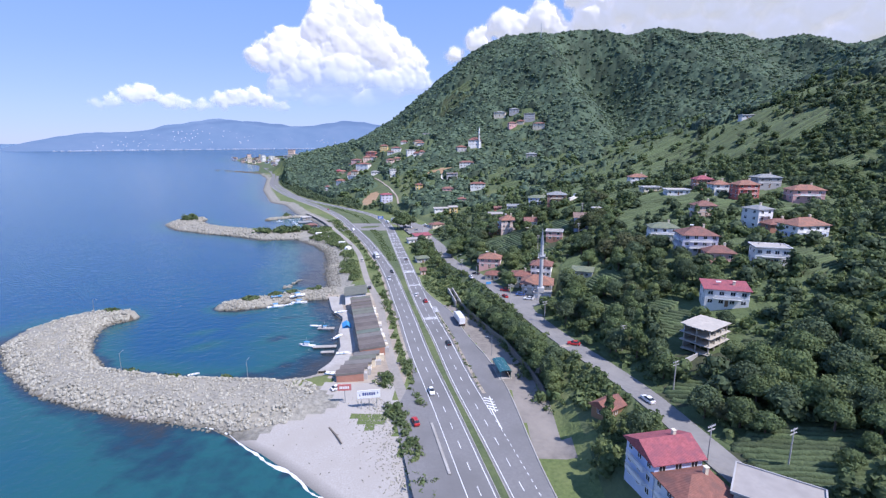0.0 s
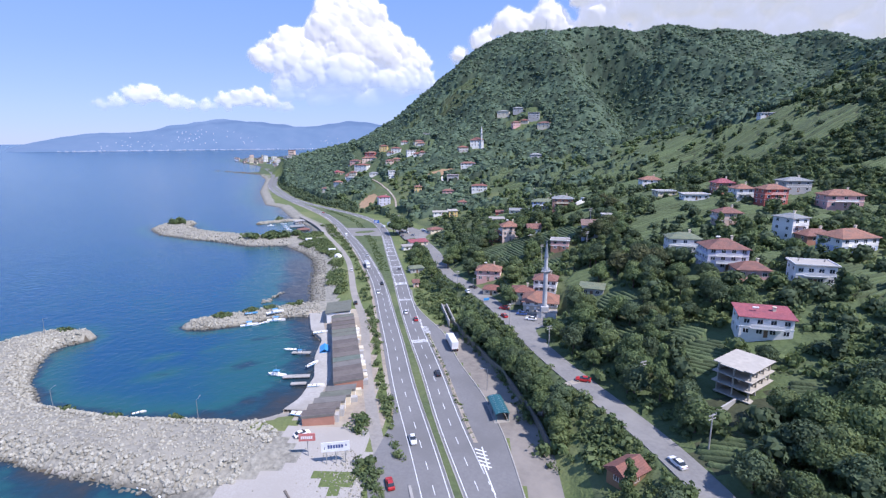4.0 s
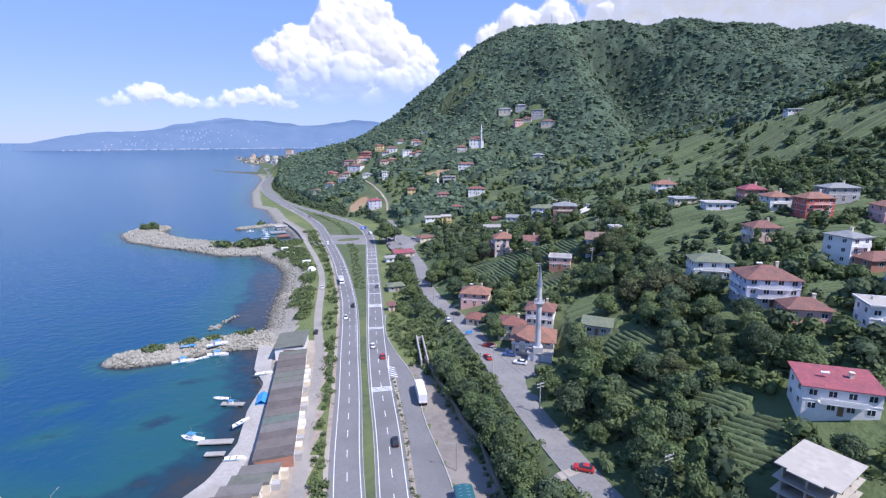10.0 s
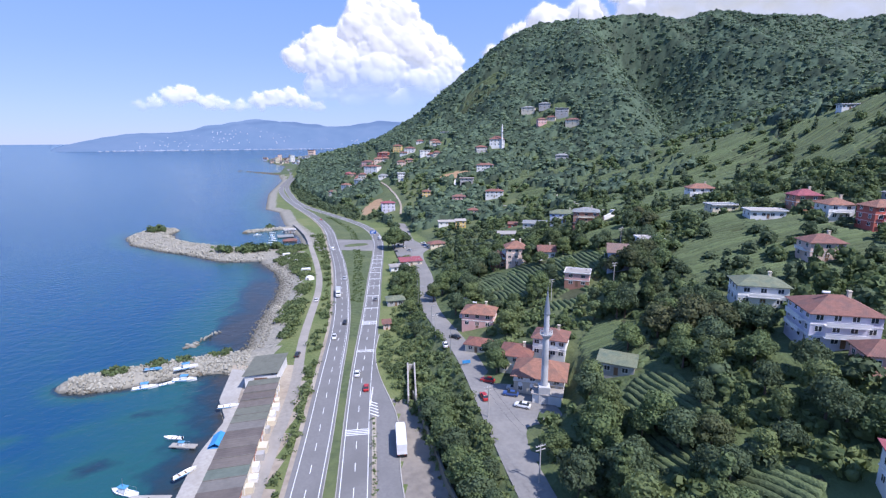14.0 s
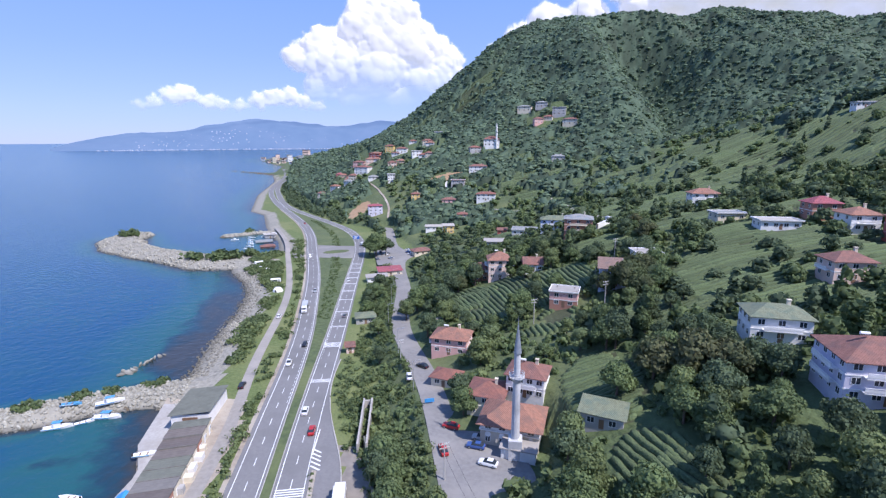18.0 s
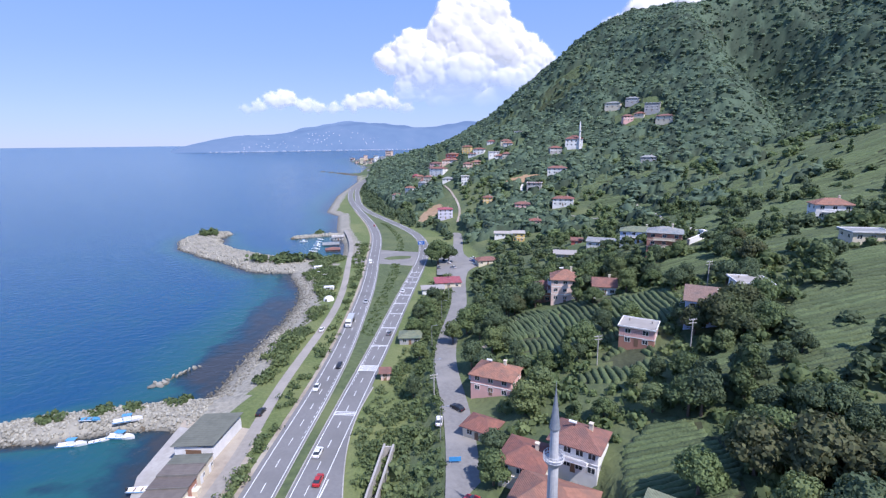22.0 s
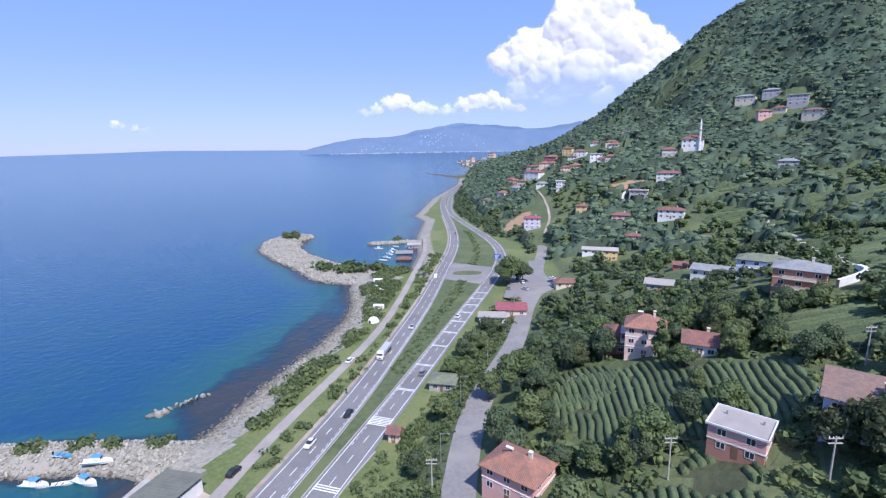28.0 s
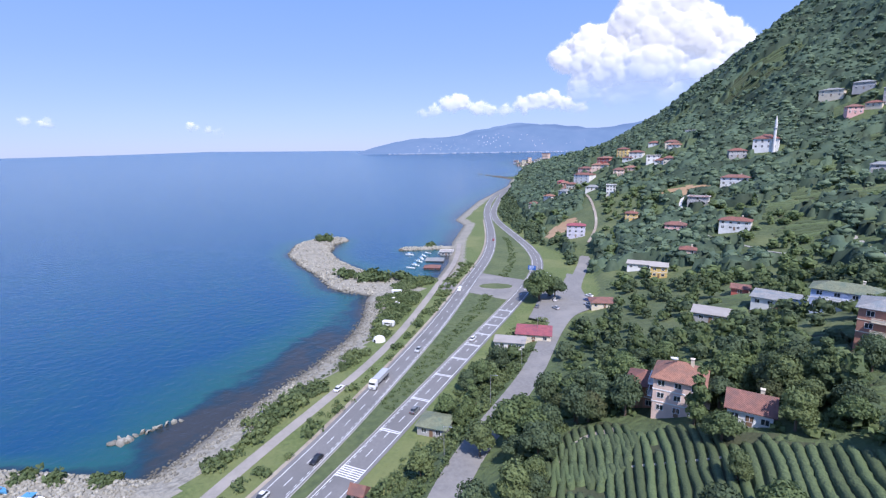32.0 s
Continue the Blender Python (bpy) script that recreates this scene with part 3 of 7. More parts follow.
# clear shallows over pebbles off the beach
depth = np.where(sx < coast(sy) + 2, np.maximum(depth, 2.7 * step(126, 112, sy) * step(-60, 20, sy) * step(-110, -70, sx)), depth)
far = np.hypot(sx, sy)
sz = SEA + 48 * np.clip((far - 1800) / 3100, 0, 1.3) ** 2
keep = (depth[faces] > -3).any(1) & (sx[faces].mean(1) < coast(sy[faces].mean(1)) + 60)
sea_mat = bpy.data.materials.new("sea_water")
sea_mat.use_nodes = True
nt = sea_mat.node_tree
bsdf = nt.nodes["Principled BSDF"]
att, ramp = nt.nodes.new("ShaderNodeAttribute"), nt.nodes.new("ShaderNodeValToRGB")
att.attribute_name = "depth"
geo, patch, add = nt.nodes.new("ShaderNodeNewGeometry"), nt.nodes.new("ShaderNodeTexNoise"), nt.nodes.new("ShaderNodeMath")
patch.inputs["Scale"].default_value, patch.inputs["Detail"].default_value = 0.035, 5
nt.links.new(geo.outputs["Position"], patch.inputs["Vector"])
add.operation, add.inputs[1].default_value, add.inputs[2].default_value = "MULTIPLY_ADD", 0.55, -0.27
nt.links.new(patch.outputs["Fac"], add.inputs[0])
tot, rng = nt.nodes.new("ShaderNodeMath"), nt.nodes.new("ShaderNodeMath")
rng.operation, rng.inputs[1].default_value = "MULTIPLY", 0.1
nt.links.new(att.outputs["Fac"], rng.inputs[0])
nt.links.new(rng.outputs[0], tot.inputs[0])
nt.links.new(add.outputs[0], tot.inputs[1])
reef, more = nt.nodes.new("ShaderNodeTexNoise"), nt.nodes.new("ShaderNodeMath")
reef.inputs["Scale"].default_value, reef.inputs["Detail"].default_value = 0.22, 6
nt.links.new(geo.outputs["Position"], reef.inputs["Vector"])
more.operation, more.inputs[1].default_value = "MULTIPLY_ADD", 0.30
nt.links.new(reef.outputs["Fac"], more.inputs[0])
nt.links.new(tot.outputs[0], more.inputs[2])
less = nt.nodes.new("ShaderNodeMath")
less.operation, less.inputs[1].default_value = "SUBTRACT", 0.15
nt.links.new(more.outputs[0], less.inputs[0])
nt.links.new(less.outputs[0], ramp.inputs["Fac"])
cr = ramp.color_ramp
cr.elements[0].position, cr.elements[0].color = 0.0, (0.040, 0.042, 0.042, 1)
cr.elements[1].position, cr.elements[1].color = 0.95, (0.008, 0.060, 0.132, 1)
for p, c in ((0.07, (0.026, 0.038, 0.046)), (0.16, (0.014, 0.044, 0.066)), (0.30, (0.017, 0.086, 0.094)), (0.6, (0.014, 0.078, 0.112))):
    cr.elements.new(p).color = (*c, 1)
nt.links.new(ramp.outputs["Color"], bsdf.inputs["Base Color"])
bsdf.inputs["Roughness"].default_value, bsdf.inputs["IOR"].default_value = 0.16, 1.33
rip, bmp = nt.nodes.new("ShaderNodeTexNoise"), nt.nodes.new("ShaderNodeBump")
rip.inputs["Scale"].default_value, rip.inputs["Detail"].default_value = 0.35, 8
nt.links.new(geo.outputs["Position"], rip.inputs["Vector"])
nt.links.new(rip.outputs["Fac"], bmp.inputs["Height"])
bmp.inputs["Strength"].default_value, bmp.inputs["Distance"].default_value = 0.45, 0.8
nt.links.new(bmp.outputs["Normal"], bsdf.inputs["Normal"])
water = link_mesh("water", np.stack([sx, sy, sz], 1), faces[keep], sea_mat, smooth=True)
water.data.attributes.new("depth", "FLOAT", "POINT").data.foreach_set("value", np.clip(depth, -2, 12).astype(np.float32))
tagged(water, "calm blue sea, teal over the shallows", "sea", kind="structure")


# ---- roads ----
def ribbon(name, left, right, y0, y1, z, material, gap=4.0, thick=0.3, parent=None, steps=1):
    """A slab between two lines that run along y; z is a level or a function of y."""
    ys = np.arange(y0, y1 + gap, gap)
    ys[-1] = y1
    lev = np.array([z(v) for v in ys]) if callable(z) else np.full(len(ys), float(z))
    a, b = left(ys), right(ys)
    rows = [np.stack([a, ys, lev - thick], 1), np.stack([a, ys, lev], 1)]
    rows += [np.stack([a + (b - a) * k / steps, ys, lev], 1) for k in range(1, steps + 1)]
    rows += [np.stack([b, ys, lev - thick], 1)]
    verts = np.stack(rows, 1).reshape(-1, 3)
    w = len(rows)
    f = [(i * w + k, i * w + k + 1, (i + 1) * w + k + 1, (i + 1) * w + k) for i in range(len(ys) - 1) for k in range(w - 1)]
    f = [q[::-1] for q in f]
    return link_mesh(name, verts, f, material, parent)


def shifted(fn, off):
    """The line at a distance off to the right of a line that runs along y."""
    def at(y):
        y = np.asarray(y, float)
        s = (fn(y + 1) - fn(y - 1)) / 2
        return fn(y) + off * np.sqrt(1 + s * s)
    return at


road = thing("road", "two-carriageway grey asphalt coast highway", "road", 0, 0, 0, kind="structure")
W = 3.0
left_edge = lambda y: shifted(west_lane, -W - 1.3)(y) - 1.3 * step(150, 138, np.asarray(y, float))  # noqa: E731
ribbon("west_carriageway", left_edge, shifted(west_lane, W + 0.7), 20, 1500, ROAD, M["asphalt"], parent=road)
kerb_or_edge = lambda y: np.where(np.asarray(y) < 262, bay_kerb(y), shifted(east_lane, W + 1.0)(y))  # noqa: E731
ribbon("east_carriageway", shifted(east_lane, -W - 0.7), kerb_or_edge, 20, 1500, ROAD, M["asphalt"], parent=road)
ribbon("solid_line", shifted(west_lane, -W - 0.09), shifted(west_lane, -W + 0.09), 20, 900, ROAD + 0.006, M["paint"], parent=road, thick=0.004)
ribbon("solid_line", shifted(west_lane, W - 0.09), shifted(west_lane, W + 0.09), 20, 900, ROAD + 0.006, M["paint"], parent=road, thick=0.004)
ribbon("solid_line", shifted(east_lane, -W - 0.09), shifted(east_lane, -W + 0.09), 20, 900, ROAD + 0.006, M["paint"], parent=road, thick=0.004)
ribbon("solid_line", shifted(east_lane, W - 0.09), shifted(east_lane, W + 0.09), 118, 900, ROAD + 0.006, M["paint"], parent=road, thick=0.004)
shoulder = ribbon("road_shoulder", shifted(west_lane, -W - 2.5), shifted(west_lane, -W - 1.2), 140, 640, ROAD - 0.03, M["earth"])
tagged(shoulder, "narrow dusty gravel shoulder of the highway", "shoulder", kind="structure")
frontage = ribbon("frontage_road", shifted(front_road, -2.5), shifted(front_road, 0.9), 119, 520, 4.26, M["worn_concrete"])
tagged(frontage, "narrow worn grey frontage road above the shore", "road", kind="structure")
village_road = ribbon("village_road", shifted(side_road, -3.6), shifted(side_road, 3.6), 20, 540, side_level, M["old_asphalt"])
tagged(village_road, "worn grey village road along the slope", "road", kind="structure")


# ---- houses ----
def plain(name, col, rough=0.75, stain=0.82):
    return mat(name, col, tuple(v * 0.9 for v in col), rough, 1.3, 0.08, c=tuple(v * stain for v in col), big=0.25)


def tiles(name, col):
    """Clay roof: rows of tiles as a fine wave relief, weathered patches."""
    m = mat(name, col, tuple(v * 0.7 for v in col), 0.85, 1.6, 0.0, c=(col[0] * 0.62, col[1] * 0.72, col[2] * 0.8), big=0.3)
    n, link = m.node_tree.nodes, m.node_tree.links.new
    tc, w, b = n.new("ShaderNodeTexCoord"), n.new("ShaderNodeTexWave"), n.new("ShaderNodeBump")
    w.inputs["Scale"].default_value, w.inputs["Distortion"].default_value = 1.1, 0.6
    w.bands_direction = "DIAGONAL"
    link(tc.outputs["Object"], w.inputs["Vector"])
    link(w.outputs["Fac"], b.inputs["Height"])
    b.inputs["Strength"].default_value, b.inputs["Distance"].default_value = 0.5, 0.12
    link(b.outputs["Normal"], n["Principled BSDF"].inputs["Normal"])
    return m


WALL = {
    "white": plain("white_plaster", (0.78, 0.77, 0.75)), "cream": plain("cream_plaster", (0.70, 0.62, 0.48)), "pink": plain("pink_plaster", (0.72, 0.42, 0.38)),
    "rose": plain("rose_plaster", (0.74, 0.55, 0.46)), "red": plain("red_plaster", (0.50, 0.13, 0.10)), "yellow": plain("yellow_plaster", (0.72, 0.50, 0.17)),
    "grey": plain("grey_render", (0.42, 0.41, 0.40)), "blue": plain("pale_blue_plaster", (0.52, 0.60, 0.78)), "lilac": plain("lilac_plaster", (0.60, 0.58, 0.68)),
    "brick": plain("red_brick", (0.42, 0.21, 0.15)), "stone": plain("cream_stone", (0.52, 0.46, 0.37)), "wood": plain("brown_wood", (0.26, 0.16, 0.09)),
}
ROOF = {
    "orange": tiles("orange_tiles", (0.335, 0.165, 0.113)), "brown": tiles("brown_tiles", (0.27, 0.115, 0.085)), "redbrown": tiles("red_brown_tiles", (0.26, 0.125, 0.097)),
    "crimson": tiles("crimson_sheet", (0.36, 0.10, 0.115)), "grey": tiles("grey_sheet", (0.30, 0.30, 0.29)), "green": tiles("olive_sheet", (0.20, 0.22, 0.14)),
    "faded": tiles("faded_tiles", (0.25, 0.165, 0.13)), "slab": plain("bare_concrete", (0.34, 0.315, 0.29), 0.9), "pale": plain("pale_concrete", (0.40, 0.37, 0.33), 0.9),
}
GLASS = mat("window_glass", (0.04, 0.05, 0.06), (0.03, 0.035, 0.045), 0.08, 0.4)
FRAME = plain("white_frame", (0.80, 0.80, 0.80), 0.5)
DARKFRAME = plain("brown_frame", (0.22, 0.13, 0.08), 0.6)
METAL = mat("galvanised_metal", (0.55, 0.56, 0.57), (0.45, 0.46, 0.47), 0.45, 3, 0.0, 0.8)
# for black parts, and for the dark of openings painted as black sheets
DARK = plain("black_part_or_shade", (0.03, 0.03, 0.03), 0.9)
WINDOWS = {}


def window(parent, x, y, z, turn, w, h, frame_mat=FRAME, name="window"):
    """A window on a wall: a proud frame with cross bars, its pane set back inside. Faces local -y."""
    key = (round(w, 2), round(h, 2), frame_mat.name)
    if key not in WINDOWS:
        bm, t = bmesh.new(), 0.09
        gxs, gzs = (-w / 2, -w / 2 + t, -t / 2, t / 2, w / 2 - t, w / 2), (0, t, h - t, h)
        grid = [[bm.verts.new((gx_, -0.06, gz_)) for gx_ in gxs] for gz_ in gzs]
        for j in range(3):
            for i in range(5):
                if j != 1 or i % 2 == 0:
                    bm.faces.new((grid[j][i], grid[j][i + 1], grid[j + 1][i + 1], grid[j + 1][i]))
        made = bmesh.ops.extrude_face_region(bm, geom=bm.faces[:])
        bmesh.ops.translate(bm, vec=(0, 0.08, 0), verts=[g for g in made["geom"] if isinstance(g, bmesh.types.BMVert)])
        bmesh.ops.recalc_face_normals(bm, faces=bm.faces[:])
        fr = part(name, bm, frame_mat, None)
        pane = boxed("pane", GLASS, None, -w / 2 + t / 2, w / 2 - t / 2, -0.03, 0.01, t / 2, h - t / 2)
        WINDOWS[key] = (fr.data, pane.data)
        bpy.data.objects.remove(fr)
        bpy.data.objects.remove(pane)
    a = new(name, WINDOWS[key][0])
    a.parent, a.matrix_local = parent, pose(x, y, z, 0, 0, turn)
    b = new("pane", WINDOWS[key][1])
    b.parent = a
    return a


def hip_roof(w, d, rise, eave, gable=False, thick=0.18):
    """A tiled roof with overhang: hipped, or gabled with its ridge along x. Base at z = 0."""
    a, b = w / 2 + eave, d / 2 + eave
    if gable:
        r0, r1 = (-a, 0), (a, 0)
    elif w >= d:
        r0, r1 = (-(a - b * 0.95), 0), (a - b * 0.95, 0)
    else:
        r0, r1 = (0, -(b - a * 0.95)), (0, b - a * 0.95)
    lift = -eave * rise / max(min(a, b), 0.1)
    v = [(-a, -b, lift), (a, -b, lift), (a, b, lift), (-a, b, lift), (*r0, rise), (*r1, rise)]
    v += [(p[0], p[1], p[2] - thick) for p in v[:4]]
    if w >= d or gable:
        f = [(0, 1, 5, 4), (1, 2, 5), (2, 3, 4, 5), (3, 0, 4)]
    else:
        f = [(0, 1, 4), (1, 2, 5, 4), (2, 3, 5), (3, 0, 4, 5)]
    f += [(0, 6, 7, 1), (1, 7, 8, 2), (2, 8, 9, 3), (3, 9, 6, 0), (9, 8, 7, 6)]
    return v, f


def house(x, y, turn, w, d, floors, wall, roof, label, shape="hip", rise=2.0, front=3, side=2, storey=2.9, balcony="", name="house", eave=0.6, band="white", category="house", group="", chimney=True, sink=4.0, second=None, z=None, heater=False):
    """balcony: letters of the sides (f front, w west, e east) with balconies. second: wall of the upper storeys."""
    z = ground_at(x, y) if z is None else z
    ob = thing(name, label, category, x, y, z, turn, group)
    h = floors * storey
    mats = WALL[wall]
    boxed("wall", mats, ob, -w / 2, w / 2, -d / 2, d / 2, -sink, h if not second else storey, 0.05)
    if second:
        boxed("upper_wall", WALL[second], ob, -w / 2 - 0.03, w / 2 + 0.03, -d / 2 - 0.03, d / 2 + 0.03, storey, h, 0.05)
    for k in range(1, floors):
        boxed("floor_band", WALL[band], ob, -w / 2 - 0.08, w / 2 + 0.08, -d / 2 - 0.08, d / 2 + 0.08, k * storey - 0.12, k * storey + 0.12)
    if shape in ("hip", "gable"):
        v, f = hip_roof(w, d, rise, eave, shape == "gable")
        rf = link_mesh("roof", v, f, ROOF[roof], ob)
        rf.matrix_local = pose(0, 0, h + 0.15)
        if shape == "gable":
            link_mesh("gable_wall", [(-w / 2, -d / 2, h - 0.01), (w / 2, -d / 2, h - 0.01), (w / 2, d / 2, h - 0.01), (-w / 2, d / 2, h - 0.01), (-w / 2, 0, h + rise - 0.1), (w / 2, 0, h + rise - 0.1)], [(0, 3, 4), (1, 5, 2), (0, 1, 2, 3), (0, 4, 5, 1), (3, 2, 5, 4)], mats, ob)
    elif shape == "mono":
        a, b = w / 2 + eave, d / 2 + eave
        v = [(-a, -b, -0.1), (a, -b, -0.1), (a, b, rise), (-a, b, rise), (-a, -b, -0.28), (a, -b, -0.28), (a, b, rise - 0.18), (-a, b, rise - 0.18)]
        rf = link_mesh("roof", v, [(0, 1, 2, 3), (7, 6, 5, 4), (0, 4, 5, 1), (1, 5, 6, 2), (2, 6, 7, 3), (3, 7, 4, 0)], ROOF[roof], ob)
        rf.matrix_local = pose(0, 0, h + 0.3)
        link_mesh("gable_wall", [(-w / 2, -d / 2, h), (w / 2, -d / 2, h), (w / 2, d / 2, h), (-w / 2, d / 2, h), (w / 2, d / 2, h + rise * 0.9), (-w / 2, d / 2, h + rise * 0.9)], [(0, 3, 5), (1, 4, 2), (2, 4, 5, 3), (0, 5, 4, 1)], mats, ob)
    else:
        boxed("roof", ROOF[roof], ob, -w / 2 - eave, w / 2 + eave, -d / 2 - eave, d / 2 + eave, h + 0.01, h + 0.25, 0.04)
        for x0, x1, y0, y1 in ((-1, 1, -1, -0.96), (-1, 1, 0.96, 1), (-1, -0.96, -0.96, 0.96), (0.96, 1, -0.96, 0.96)):
            boxed("parapet", WALL[band], ob, x0 * (w / 2 + eave), x1 * (w / 2 + eave), y0 * (d / 2 + eave), y1 * (d / 2 + eave), h + 0.25, h + 0.55)
        if floors > 1:
            for sx in (-0.3, 0.35):
                p = bmesh.new()
                box(p, sx * w - 0.15, sx * w + 0.15, 0.2 * d - 0.15, 0.2 * d + 0.15, h + 0.25, h + 1.0)
                part("column_stub", p, ROOF["slab"], ob)
    if chimney and shape != "flat":
        bm = box(bmesh.new(), w * 0.18, w * 0.18 + 0.7, 0.1, 0.8, h + rise * 0.3, h + rise + 0.9)
        box(bm, w * 0.18 - 0.1, w * 0.18 + 0.8, 0.0, 0.9, h + rise + 0.9, h + rise + 1.05)
        part("chimney", bm, WALL["cream"], ob)
    if heater:
        bm = bmesh.new()
        rod(bm, (-w * 0.22, -d * 0.05, h + rise + 0.7), (-w * 0.22 + 1.5, -d * 0.05, h + rise + 0.7), 0.3)
        part("water_tank", bm, FRAME, ob, "white rooftop water tank")
    wh = 1.35
    for k in range(floors):
        zz = k * storey + 0.95
        for i in range(front):
            px = (i + 0.5) / front * w - w / 2
            for sy, tn in ((-d / 2 - 0.001, 0), (d / 2 + 0.001, 180)):
                if tn == 0 or floors * front < 12:
                    window(ob, px, sy, zz, tn, 1.5 if front < 5 else 1.1, wh)
        for i in range(side):
            py = (i + 0.5) / side * d - d / 2
            for sx, tn in ((-w / 2 - 0.001, -90), (w / 2 + 0.001, 90)):
                window(ob, sx, py, zz, tn, 1.3, wh)
        for s in balcony if k else "":
            bw = (w if s == "f" else d) * 0.62
            bm = box(bmesh.new(), -bw / 2, bw / 2, -1.3, 0, -0.16, 0.0)
            slab = part("balcony", bm, WALL[band], ob)
            bm = bmesh.new()
            for i in range(7):
                px = -bw / 2 + 0.05 + i * (bw - 0.1) / 6
                box(bm, px - 0.04, px + 0.04, -1.28, -1.2, 0, 0.95)
            box(bm, -bw / 2, bw / 2, -1.3, -1.18, 0.9, 1.0)
            box(bm, -bw / 2, bw / 2, -1.27, -1.21, 0.15, 0.75)
            part("railing", bm, WALL[band], slab)
            m = {"f": pose(0, -d / 2, k * storey + 0.05), "w": pose(-w / 2, 0, k * storey + 0.05, 0, 0, -90), "e": pose(w / 2, 0, k * storey + 0.05, 0, 0, 90)}[s]
            slab.matrix_local = m
    bm = box(bmesh.new(), -0.5, 0.5, -d / 2 - 0.05, -d / 2, 0, 2.05)
    part("door", bm, DARKFRAME, ob)
    return ob


FOOT = [(36, 262, 6), (38, 263, 6), (0, 250, 5), (13, 309, 6), (31, 305, 5), (78, 193, 6), (86, 192, 6), (74, 146, 6), (55, 122, 6)]  # x, y, radius kept free of trees


def put(*args, **kw):
    FOOT.append((args[0], args[1], max(args[3], args[4]) * 0.62 + 1.5))
    return house(*args, **kw)


# south end, beside the village road
put(31.5, 83, 14, 10.5, 9.5, 3, "blue", "crimson", "tall pale blue house with a crimson sheet roof", "gable", 2.2, 3, 3, balcony="w", band="white")
put(34, 74, 14, 10.5, 9, 2, "white", "brown", "white house with a weathered brown tile roof", "hip", 2.2, 3, 3, balcony="w")
put(47, 71, -32, 13, 9, 1, "grey", "slab", "grey house with a bare concrete roof slab", "flat", 0.5, 3, 2, band="grey")
put(28, 110, 35, 6.5, 5, 1, "wood", "brown", "small brown wooden shack above the road", "gable", 1.5, 1, 1, chimney=False)
# upper houses among the tea
put(76.5, 153, -14, 13, 8, 2, "white", "crimson", "white house with a crimson sheet roof and balcony", "mono", 1.0, 4, 2, balcony="f", storey=2.8, heater=True)
put(86, 198, -6, 13.5, 11.5, 3, "lilac", "redbrown", "large pale three-storey house with brown tile roof", "hip", 2.6, 4, 4, balcony="fw", band="white", heater=True, storey=2.6)
put(81.5, 222, -8, 12, 9, 2, "white", "green", "white house with a faded olive sheet roof", "hip", 1.8, 3, 3, balcony="f")
put(89.5, 185.5, -8, 10, 7, 1, "pink", "redbrown", "low pink house with an orange-brown tile roof", "hip", 2.0, 3, 2, storey=3.3)
put(103, 176, -14, 11, 8, 2, "white", "pale", "white house with an unfinished flat roof", "flat", 0.5, 4, 2, balcony="f", storey=3.1)
put(127, 196, 12, 14.5, 10, 2, "blue", "orange", "large white and blue house with an orange tile roof", "hip", 2.4, 4, 3, balcony="f", second="white")
put(127, 213, 5, 12, 9, 1, "brick", "redbrown", "low brick house with a red-brown tile roof", "hip", 1.8, 2, 2)
put(122, 220, 18, 8, 9, 3, "white", "grey", "narrow white three-storey house with a grey roof", "hip", 1.3, 2, 2, balcony="f")
put(112, 250, 0, 10, 8, 2, "rose", "redbrown", "rose-coloured house with a red-brown tile roof", "hip", 2.0, 3, 2, balcony="w")
put(114.8, 362, 0, 12.5, 8.5, 2, "white", "orange", "white hillside house with an orange tile roof", "hip", 2.0, 3, 2, balcony="f")
put(109, 319, 5, 11, 8, 1, "cream", "grey", "low cream house with a flat grey roof", "flat", 0.4, 3, 2)
put(117, 297.3, -4, 13, 8, 1, "white", "pale", "low white house with a flat pale roof", "flat", 0.4, 4, 2)
put(134, 303, 0, 9.5, 8, 2, "brick", "crimson", "brick house with a bright red roof", "hip", 2.0, 2, 2)
put(136, 286, 0, 9, 9, 2, "white", "orange", "white and blue house with an orange hipped roof", "hip", 2.0, 2, 2, balcony="f")
put(142, 270, 4, 11.5, 8.5, 3, "red", "orange", "tall red house with an orange tile roof", "hip", 2.0, 3, 2, balcony="f", band="pink", storey=2.6)
put(164, 290, 0, 13, 10, 2, "grey", "grey", "grey house with a sheet roof among trees", "hip", 1.6, 3, 2)
put(166, 258, -6, 15, 10, 2, "pink", "orange", "pink hillside house with an orange tile roof", "hip", 2.2, 3, 2, balcony="f")
put(232, 448, 0, 10, 6, 1, "white", "slab", "white house on the green hilltop", "flat", 0.4, 4, 2)
# round the mosque and up the slope
put(3.6, 257.6, -8, 11.5, 9, 2, "pink", "orange", "pink two-storey house with an orange hipped roof", "hip", 2.2, 3, 2, balcony="w", heater=True, sink=3, storey=2.7)
put(4.5, 237, -14, 7.5, 6, 1, "cream", "brown", "low roadside shop with a brown tile roof", "hip", 1.4, 2, 1, chimney=False)
put(27, 225, -14, 9.5, 8, 2, "white", "redbrown", "white house with glazed balconies behind the mosque", "hip", 2.0, 4, 2, balcony="f", heater=True, sink=5)
put(17, 223, -10, 9, 9, 2, "cream", "brown", "cream house with a dark brown roof behind the mosque", "hip", 1.6, 3, 2, sink=5)
put(41.5, 203, -18, 8.5, 5.5, 1, "grey", "green", "low shed with a faded green sheet roof", "mono", 0.7, 2, 1, chimney=False)
put(40.5, 271, -12, 9, 7.6, 2, "brick", "slab", "pink cube house with a flat concrete roof", "flat", 0.5, 2, 2, second="pink", eave=0.4, storey=2.5)
